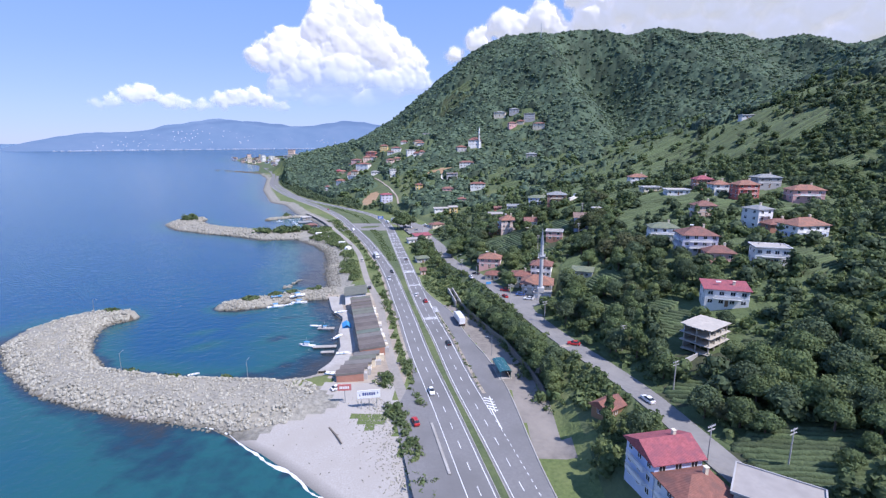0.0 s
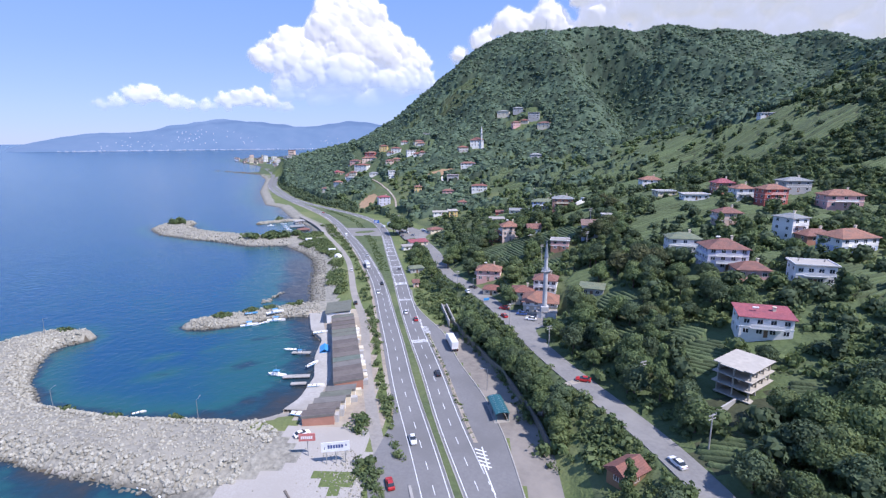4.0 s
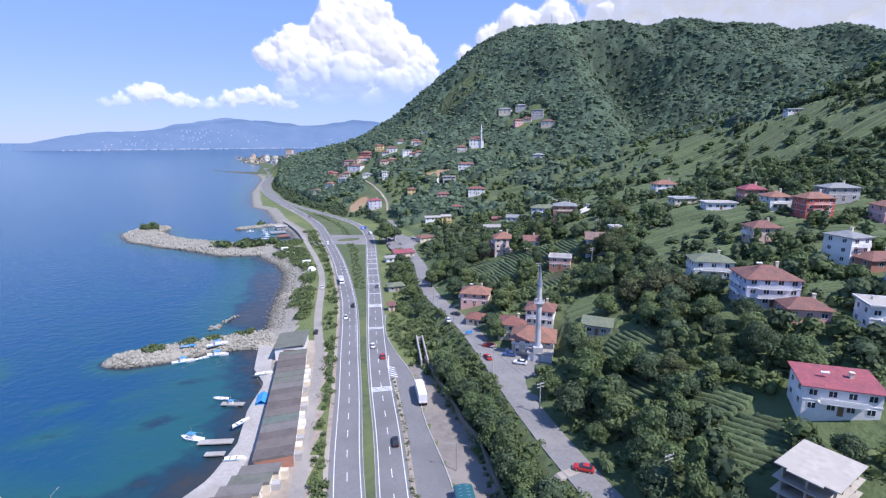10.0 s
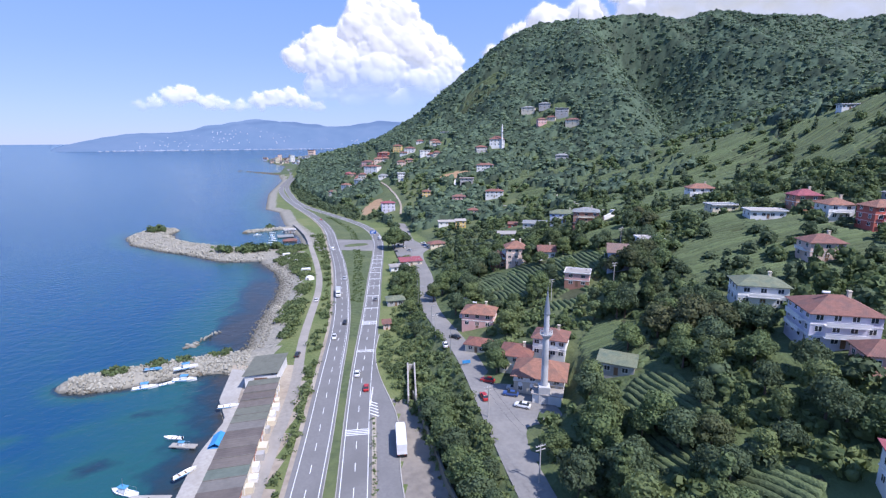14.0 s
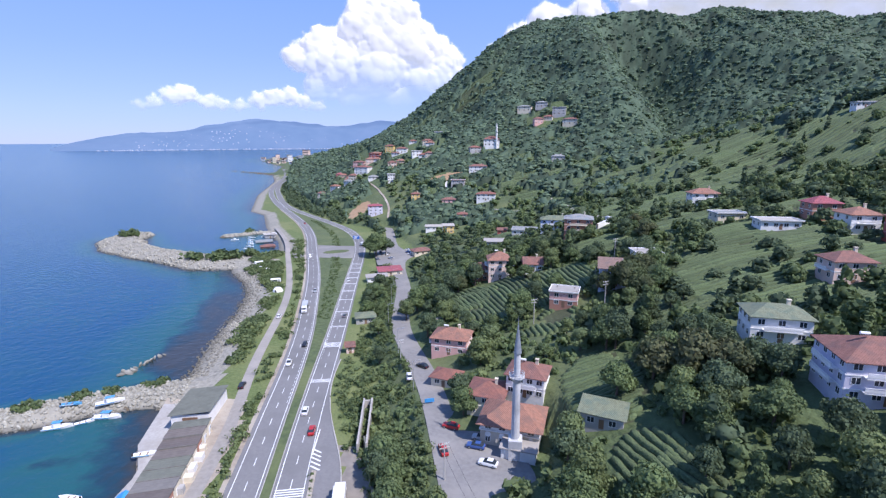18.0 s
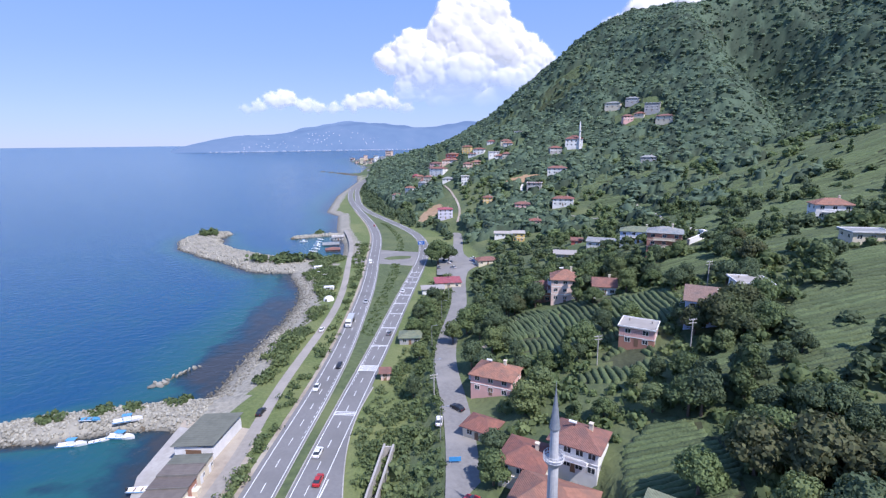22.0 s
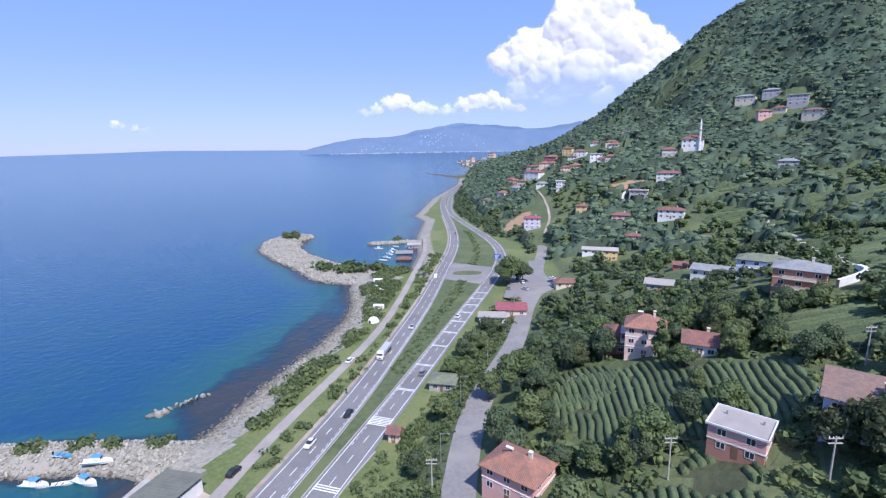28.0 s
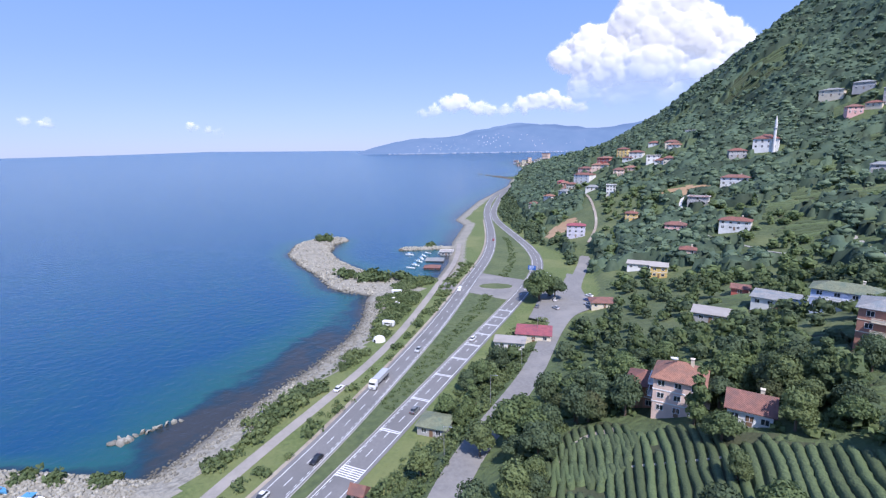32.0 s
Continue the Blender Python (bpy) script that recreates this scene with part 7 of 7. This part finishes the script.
NAMED += [(68, 88, 1.2), (76, 79, 1.3), (56, 91, 1.0), (83, 85, 1.4), (63, 77, 0.8), (92, 80, 1.4), (73, 71, 1.2), (86, 74, 1.2), (69, 80, 0.7)]
NAMED += [(float(wall_line(y)) + 3.0 + (k % 3), y, 0.95 + 0.12 * (k % 4)) for k, y in enumerate(range(128, 208, 4))]
order = np.argsort(np.hypot(tx - 25, ty - 190))
near = order[:250]
rest = order[250:]
kinds = list(TREES)
spots = [(tx[i], ty[i], rnd.uniform(0.75, 1.45), kinds[rnd.choice(6, p=[0.32, 0.25, 0.13, 0.2, 0.04, 0.06])]) for i in near]
spots += [(x, y, s, "broad_rust" if 52 < x < 70 and y > 205 else kinds[(0, 2, 0, 1)[k % 4]]) for k, (x, y, s) in enumerate(NAMED)]
for x, y, s, kind in spots:
    crown, trunk = TREES[kind]
    ob = thing("tree", TREE_WORDS[kind] + (" on the slope" if x > side_road(y) else " beside the road"), "tree", x, y, ground_at(x, y) - 0.1, rnd.uniform(0, 360), "trees of the lower slope")
    a, b = new("trunk", trunk), new("crown", crown)
    a.parent = b.parent = ob
    k = s * rnd.uniform(0.9, 1.15)
    ob.scale = (s, s, k)


def forest(name, xs, ys, scale, lobe_kind, count, size, leaf, label, category, seeds=6, cores=1, fat=1.0, squat=1.0, sunk=0.0):
    """Many small trees joined into one mesh, from a few differing forms turned and scaled."""
    forms = [crown_cloud(40 + i, lobes_of(lobe_kind if not isinstance(lobe_kind, list) else lobe_kind[i % len(lobe_kind)], 40 + i), count, size, cores, 0.36, fat) for i in range(seeds)]
    zs = ground_z(xs, ys) - 0.3
    vs, qs, n = [], [], 0
    pick, turn = rnd.randint(0, seeds, len(xs)), rnd.uniform(0, math.tau, len(xs))
    for f, (v, q) in enumerate(forms):
        idx = np.nonzero(pick == f)[0]
        if not len(idx):
            continue
        c, s = np.cos(turn[idx]), np.sin(turn[idx])
        sc = scale[idx][:, None]
        tall = sc * squat * rnd.uniform(0.85, 1.2, (len(idx), 1))
        px = (v[None, :, 0] * c[:, None] - v[None, :, 1] * s[:, None]) * sc + xs[idx][:, None]
        py = (v[None, :, 0] * s[:, None] + v[None, :, 1] * c[:, None]) * sc + ys[idx][:, None]
        pz = (v[None, :, 2] - sunk) * tall + zs[idx][:, None]
        vs.append(np.stack([px, py, pz], -1).reshape(-1, 3))
        qs.append((q[None] + n + (np.arange(len(idx)) * len(v))[:, None, None]).reshape(-1, 4))
        n += len(idx) * len(v)
    ob = new(name, fast_mesh(name, np.vstack(vs), np.vstack(qs), LEAF[leaf]))
    return tagged(ob, label, category, kind="stuff")


# middle slope
mx, my = scatter(-80, 300, 60, 460, 6.8)
keep = slope_ok(mx, my) & (rnd.rand(len(mx)) < np.where(openness(mx, my) > 0.15, 0.55, 0.90))
keep &= ~((mx > -62) & (mx < 82) & (my > 90) & (my < 347))
mx, my = np.r_[mx[keep], tx[rest]], np.r_[my[keep], ty[rest]]
# hedgerow trees along the edges of the fields
for cx, cy, ex, ey, _, _ in TEA[5:]:
    a = np.arange(0, math.tau, 4.2 / max(ex, ey)) + rnd.uniform(0, 1)
    px, py = cx + (ex + 1.2) * np.cos(a) + rnd.normal(0, 0.8, len(a)), cy + (ey + 1.2) * np.sin(a) + rnd.normal(0, 0.8, len(a))
    ok = (rnd.rand(len(a)) < 0.5) & clear_of_houses(px, py) & (px > np.maximum(side_road(py) + 7, 46)) & (py < 470) & ~in_tea(px, py, -0.5)
    mx, my = np.r_[mx, px[ok]], np.r_[my, py[ok]]
half = rnd.rand(len(mx)) < 0.5
for sel, leaf, words in ((half, "green", "green broadleaf trees scattered over the slope"), (~half, "dark", "dark broadleaf trees scattered over the slope")):
    forest("slope_trees", mx[sel], my[sel], rnd.uniform(0.7, 1.3, sel.sum()), ["broad", "round", "broad", "tall"], 125, 0.86, leaf, words, "trees", cores=3, fat=1.15, squat=0.9, sunk=1.0)
# the wooded mountain: one closed canopy of many domed crowns, with leaf clumps standing out of it
def canopy_mat(name, a, b, c):
    m = leaf_mat(name, a, b, c, 0.5, 0.0, 0.25)
    n, link = m.node_tree.nodes, m.node_tree.links.new
    att, rng, hsv = n.new("ShaderNodeAttribute"), n.new("ShaderNodeMapRange"), n.new("ShaderNodeHueSaturation")
    att.attribute_name = "tree"
    rng.inputs["To Min"].default_value, rng.inputs["To Max"].default_value = 0.55, 1.4
    link(att.outputs["Fac"], rng.inputs["Value"])
    link(rng.outputs["Result"], hsv.inputs["Value"])
    base = n["Principled BSDF"].inputs["Base Color"]
    src = base.links[0].from_socket
    link(src, hsv.inputs["Color"])
    for target in [lk.to_socket for lk in src.links if lk.to_node != hsv]:
        link(hsv.outputs["Color"], target)
    return m


# green with a little blue put in for the haze over the mountain
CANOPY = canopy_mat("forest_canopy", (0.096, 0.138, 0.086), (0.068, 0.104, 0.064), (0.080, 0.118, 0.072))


def canopy(name, x0, x1, y0, y1, gap, cell, tall, grows, label, clumps=0.42):
    """A sheet lifted into domes, one to each tree; it dives below the ground where grows() is false."""
    xs, ys = np.arange(x0, x1, gap), np.arange(y0, y1, gap)
    px, py = np.meshgrid(xs, ys)
    px, py = px + rnd.uniform(-0.3, 0.3, px.shape) * gap, py + rnd.uniform(-0.3, 0.3, py.shape) * gap
    ci, cj = np.floor(px / cell).astype(int), np.floor(py / cell).astype(int)
    table = np.random.RandomState(77).rand(128, 128, 4)
    h, shade = np.zeros_like(px), np.zeros_like(px)
    for di in (-1, 0, 1):
        for dj in (-1, 0, 1):
            q = table[(ci + di) % 128, (cj + dj) % 128]
            cx, cy = (ci + di + 0.15 + 0.7 * q[..., 0]) * cell, (cj + dj + 0.15 + 0.7 * q[..., 1]) * cell
            r = cell * (0.62 + 0.42 * q[..., 2])
            d = np.hypot(px - cx, py - cy) / r
            up = np.where(d < 1, tall * (0.55 + 0.6 * q[..., 3]) * np.sqrt(np.maximum(1 - d * d, 0)), 0)
            shade = np.where(up > h, (q[..., 2] * 3.7 + q[..., 3]) % 1, shade)
            h = np.maximum(h, up)
    h += 0.6 * rnd.uniform(-1, 1, h.shape) * (h > 0)
    z0 = ground_z(px, py)
    ok = grows(px, py, z0)
    z = z0 + np.where(ok, h + 0.4, -3)
    n = len(xs)
    j, i = np.meshgrid(np.arange(len(ys) - 1), np.arange(n - 1), indexing="ij")
    k = (j * n + i).ravel()
    f = np.stack([k, k + 1, k + n + 1, k + n], 1)
    f = f[ok.ravel()[f].any(1)]
    v = np.stack([px, py, z], -1).reshape(-1, 3)
    # clumps of leaves
    top = np.nonzero((ok & (h > tall * 0.3)).ravel())[0]
    top = rnd.choice(top, int(len(top) * clumps), replace=False)
    c = v[top] + rnd.uniform(-0.5, 0.5, (len(top), 3))
    nrm = rnd.normal(size=c.shape) * 0.8 + np.array([0, 0, 1.0])
    nrm /= np.linalg.norm(nrm, axis=1)[:, None]
    a = np.cross(nrm, rnd.normal(size=c.shape))
    a /= np.linalg.norm(a, axis=1)[:, None]
    b = np.cross(nrm, a)
    size = gap * 0.75 * rnd.uniform(0.5, 1.2, (len(c), 1))
    quad = np.stack([c + size * (p * a + q * b) * rnd.uniform(0.6, 1.2, (len(c), 1)) for p, q in ((-1, -0.7), (0.8, -1), (1, 0.8), (-0.7, 1))], 1).reshape(-1, 3)
    used, back = np.unique(f, return_inverse=True)
    verts = np.vstack([v[used], quad])
    faces = np.vstack([back.reshape(-1, 4), len(used) + np.arange(len(quad)).reshape(-1, 4)])
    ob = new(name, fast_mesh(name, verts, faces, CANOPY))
    tint = np.r_[shade.ravel()[used], np.repeat(np.clip(shade.ravel()[top] + rnd.normal(0, 0.15, len(top)), 0, 1), 4)]
    ob.data.attributes.new("tree", "FLOAT", "POINT").data.foreach_set("value", tint.astype(np.float32))
    return tagged(ob, label, "forest", kind="stuff")


def facing(x, y, z):
    """Slopes that look towards the coast."""
    far = np.hypot(x, y - 100)
    return relief(x + 12 * x / far, y + 12 * (y - 100) / far) - z > -3


def wooded(x, y, z):
    ok = slope_ok(x, y) & (z > 6) & ((x > 300) | (y > 455 + 12 * wave(x, y, 30, 2))) & facing(x, y, z)
    glade = (openness(x, y) > 0.42) & (z < 130) & (y < 680)
    village = (np.hypot((x + 140) / 82, (y - 742) / 62) < 1) | (np.hypot((x - 66) / 28, (y - 752) / 26) < 1) | (np.hypot((x + 5) / 24, (y - 692) / 16) < 1)
    glade |= village & (wave(x, y, 13, 44) + 0.5 * wave(x, y, 6, 45) > -0.42)
    return ok & ~glade & ~((y < 640) & (wave(x, y, 16, 31) + 0.5 * wave(x, y, 8, 32) > 0.25 - 0.5 * step(500, 640, y) + 0.6 * (openness(x, y) < -0.2)))


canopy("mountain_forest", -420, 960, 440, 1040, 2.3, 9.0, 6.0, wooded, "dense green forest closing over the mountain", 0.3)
cx_, cy_ = scatter(-420, 760, 450, 1030, 6.6)
cz_ = relief(cx_, cy_)
keep = wooded(cx_, cy_, cz_) & (cx_ < 470 + 0.3 * (cy_ - 450))
for k, leaf in enumerate(("forest", "wood", "forest")):
    sel = keep & (rnd.randint(0, 3, len(cx_)) == k)
    forest("mountain_crowns", cx_[sel], cy_[sel], rnd.uniform(0.8, 1.5, sel.sum()), ["broad", "round", "broad", "round", "round"], 24, 2.0, leaf, "round crowns of broadleaf trees on the mountain", "forest", cores=1, fat=1.7, squat=0.85, sunk=1.0)
# single trees on the open parts of the slope
fx, fy = scatter(-330, 420, 440, 720, 8.0)
fz = relief(fx, fy)
keep = slope_ok(fx, fy) & (fy > 455) & (fz > 6) & ~wooded(fx, fy, fz) & (rnd.rand(len(fx)) < 0.6)
forest("mountain_trees", fx[keep], fy[keep], rnd.uniform(0.7, 1.4, keep.sum()), ["broad", "round", "broad", "tall"], 60, 1.4, "green", "trees scattered over the upper slope", "trees", cores=4, fat=1.2, squat=0.85, sunk=1.2)
ex, ey = scatter(60, 330, 205, 470, 11.0)
keep = clear_of_houses(ex, ey) & (ex > side_road(ey) + 40) & (~in_tea(ex, ey, -1) | (rnd.rand(len(ex)) < 0.10)) & (rnd.rand(len(ex)) < 0.16 + 0.5 * (wave(ex, ey, 30, 41) > 0.15))
forest("field_trees", ex[keep], ey[keep], rnd.uniform(0.6, 1.25, keep.sum()), ["broad", "round", "tall"], 110, 1.1, "green", "trees and hedges standing in the tea gardens", "trees", cores=4, fat=1.15, squat=0.9, sunk=1.0)
def hill_wooded(x, y, z):
    return slope_ok(x, y) & (x > 300 + 10 * wave(x, y, 30, 2)) & (openness(x, y) < 0.22) & (y < 452)


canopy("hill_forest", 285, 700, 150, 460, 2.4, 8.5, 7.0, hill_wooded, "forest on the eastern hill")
sx_, sy_ = scatter(-420, -60, 488, 1000, 6.5)
off = sx_ - east_lane(sy_) - W
keep = (off > 5.5) & (off < 30) & (np.abs(sx_ - side_road(sy_)) > 6) & (np.hypot((sx_ + 128) / 11, (sy_ - 590) / 32) > 1) & clear_of_houses(sx_, sy_) & ((sy_ > 540) | (off > 20))
forest("roadside_trees", sx_[keep], sy_[keep], rnd.uniform(0.6, 1.25, keep.sum()), ["broad", "round", "broad", "tall"], 90, 1.1, "dark", "dark trees on the bank above the highway", "trees", cores=4, fat=1.2, squat=0.9, sunk=1.2)
lx, ly = scatter(-700, -100, 900, 1900, 18)
keep = clear_of_houses(lx, ly) & (lx > wall_line(np.minimum(ly, 1500)) + 8 - 0.42 * np.maximum(ly - 1500, 0)) & (lx < wall_line(np.minimum(ly, 1500)) + 330)
forest("coast_forest", lx[keep], ly[keep], rnd.uniform(1.2, 2.0, keep.sum()), ["broad", "round"], 12, 2.4, "forest", "forest on the far coastal slope", "forest", cores=2, fat=1.5, squat=0.9, sunk=1.9)

# bushes of the verges, the shore and the steep wall
bx, by = scatter(-170, 40, 78, 470, 1.7)
rough = wave(bx, by, 9, 21)
verge = (bx > front_road(by) + 2.6) & (bx < west_lane(by) - W - 3.0) & (by > 116) & (rnd.rand(len(bx)) < 0.95 + 0.3 * rough)
verge |= (by < 119) & (np.abs(bx - hedge_line(by)) < 2.5 + 0.9 * rough)
shore = (bx > coast(by) + 10 + 3 * rough) & (bx < front_road(by) - 5.6) & (by > 240) & (by < 425) & (wave(bx, by, 14, 3) + 0.6 * rough > -0.12)
shore |= (by < 140) & (by > 119) & (np.abs(bx - front_road(by) + 4.5) < 1.6) & (rough > -0.1)
east = (bx > np.where(by < 262, bay_kerb(by), east_lane(by) + W + 2.5) + 2.5) & (bx < side_road(by) - 4.2) & (bx > wall_line(by) - 1) & (by > 88) & (by < 400)
east |= (by > 212) & (by < 262) & (bx > bay_kerb(by) + 2.2) & (bx < wall_line(by) + 2)
east &= np.hypot((bx - 16) / 7, (by - 105) / 15) > 1
east &= (rnd.rand(len(bx)) < 0.62 + 0.35 * rough) & clear_of_houses(bx, by, -1)
verge &= (by < 236) | (rnd.rand(len(bx)) < 0.34)
size = np.clip(1.05 + 0.6 * wave(bx, by, 6, 22) + rnd.normal(0, 0.22, len(bx)), 0.35, 2.2)
part_pale = wave(bx, by, 7, 23) + rnd.normal(0, 0.35, len(bx)) > 0
for sel, leaf, words in ((part_pale, "pale", "light green bushes and weeds along the road verges"), (~part_pale, "green", "dense green bushes along the road verges")):
    pick = (verge | east) & sel
    forest("verge_bushes", bx[pick], by[pick], size[pick], "bush", 58, 0.34, leaf, words, "bushes")
    pick = shore & sel
    forest("shore_bushes", bx[pick], by[pick], size[pick] * 1.3, "bush", 62, 0.36, leaf, "green shrubs on the bank above the shore", "bushes")
# undergrowth on the slope
ux, uy = scatter(-20, 150, 88, 350, 2.5)
keep = slope_ok(ux, uy) & ~in_tea(ux, uy, 0.5) & (rnd.rand(len(ux)) < 0.72)
for half, leaf in ((0, "pale"), (1, "green")):
    sel = keep & ((wave(ux, uy, 11, 24) + rnd.normal(0, 0.4, len(ux)) > 0) == bool(half))
    forest("undergrowth", ux[sel], uy[sel], rnd.uniform(0.6, 1.7, sel.sum()), "bush", 20, 0.7, leaf, "low green undergrowth between the trees", "bushes")
ux, uy = scatter(60, 300, 200, 480, 5.0)
keep = slope_ok(ux, uy) & (rnd.rand(len(ux)) < 0.6) & ~((ux < 150) & (uy < 350))
forest("undergrowth", ux[keep], uy[keep], rnd.uniform(0.9, 2.3, keep.sum()), "bush", 20, 0.8, "green", "thickets and hedges on the upper slope", "bushes")
# bushes on the breakwaters and by the small harbour
wx, wy = [], []
for cx, cy, n, r in ((-290, 468, 16, 6), (-165, 402, 26, 12), (-180, 398, 8, 7), (-150, 415, 12, 8), (-116, 220, 16, 3.5), (-107, 227, 14, 3), (-99, 231, 14, 3), (-90, 238, 16, 3), (-205, 503, 10, 3), (-122, 140.5, 8, 2.0), (-108, 139, 12, 2.2), (-88, 139, 8, 2), (-172, 198, 10, 3)):
    a, q = rnd.uniform(0, math.tau, n), r * np.sqrt(rnd.rand(n))
    wx += list(cx + q * np.cos(a))
    wy += list(cy + 0.7 * q * np.sin(a))
wx, wy = np.array(wx), np.array(wy)
forest("breakwater_bushes", wx, wy, np.where((wx < -140) & (wy > 300), rnd.uniform(1.0, 3.8, len(wx)), rnd.uniform(0.6, 1.3, len(wx))), "bush", 40, 0.55, "green", "green bushes rooted among the breakwater stones", "bushes")
hy_ = np.arange(131, 203, 1.1)
forest("planting_strip_shrubs", shifted(east_lane, W + 1.45)(hy_) + rnd.normal(0, 0.15, len(hy_)), hy_, rnd.uniform(0.3, 0.6, len(hy_)), "bush", 30, 0.5, "green", "low shrubs in the strip beside the slip road", "shrubs")
# shrubs in the widening median
ms = np.arange(300, 560, 2.2)
mid = (west_lane(ms) + W + east_lane(ms) - W) / 2
wide = (east_lane(ms) - west_lane(ms)) > 13
ok = wide & ~((ms > 414) & (ms < 448))
mxs, mys = np.r_[mid[ok] - 1.6, mid[ok] + 1.6, mid[ok]], np.r_[ms[ok], ms[ok] + 1, ms[ok] + 0.5]
jig = rnd.rand(len(mxs)) < 0.75
forest("median_shrubs", mxs[jig] + rnd.normal(0, 0.5, jig.sum()), mys[jig], rnd.uniform(0.5, 0.95, jig.sum()), "bush", 36, 0.45, "green", "rows of clipped shrubs in the grassy median", "shrubs")


# tea rows
def tea_rows():
    vs, qs, n = [], [], 0
    prof = np.array([(-0.52, -0.1), (-0.42, 0.66), (0.0, 0.92), (0.42, 0.66), (0.52, -0.1)])
    for cx, cy, rx, ry, turn, gap in TEA:
        gap = max(gap, 3.7) if cy > 330 else gap
        a = radians(turn)
        along, across = np.array([math.cos(a), math.sin(a)]), np.array([-math.sin(a), math.cos(a)])
        big, stepw = max(rx, ry), 0.9 if gap < 2 else 1.6
        for k in np.arange(-big, big, gap):
            s = np.arange(-big, big, stepw)
            bend = wave(s, np.full_like(s, k * 0.4), 17, 5) * 1.6 + wave(s, np.full_like(s, k * 0.9), 5, 9) * 0.35
            px, py = cx + s * along[0] + (k + bend) * across[0], cy + s * along[1] + (k + bend) * across[1]
            inside = ((px - cx) / rx) ** 2 + ((py - cy) / ry) ** 2 < 1 + 0.25 * wave(px, py, 9, 8)
            inside &= clear_of_houses(px, py, -2.3) & (np.abs(px - side_road(py)) > 5) & (wave(px, py, 5, 12) > -0.85)
            if inside.sum() < 3:
                continue
            pz = ground_z(px, py)
            m = len(s)
            w = gap * (0.88 if gap < 2 else 0.76) * rnd.uniform(0.88, 1.12, (m, 1))
            h = np.minimum(0.6 * gap, 1.2) * rnd.uniform(0.88, 1.12, (m, 1))
            x = px[:, None] + prof[None, :, 0] * across[0] * w
            y = py[:, None] + prof[None, :, 0] * across[1] * w
            z = pz[:, None] + prof[None, :, 1] * h + rnd.normal(0, 0.045 * gap, (m, 5)) - np.where(inside, 0, 2.5)[:, None]
            vs.append(np.stack([x, y, z], -1).reshape(-1, 3))
            i = np.nonzero(inside[:-1] | inside[1:])[0]
            for c in range(4):
                qs.append(np.stack([n + i * 5 + c, n + i * 5 + c + 1, n + i * 5 + 6 + c, n + i * 5 + 5 + c], 1))
            n += m * 5
    return np.vstack(vs), np.vstack(qs)


v, q = tea_rows()
TEAM = mat("tea_bushes", (0.122, 0.165, 0.066), (0.066, 0.094, 0.038), 0.85, 2.2, 0.9, c=(0.092, 0.130, 0.050), big=0.05, per=0.42)
tagged(new("tea_rows", fast_mesh("tea_rows", v, q, TEAM)), "long clipped rows of green tea bushes", "tea", kind="stuff")
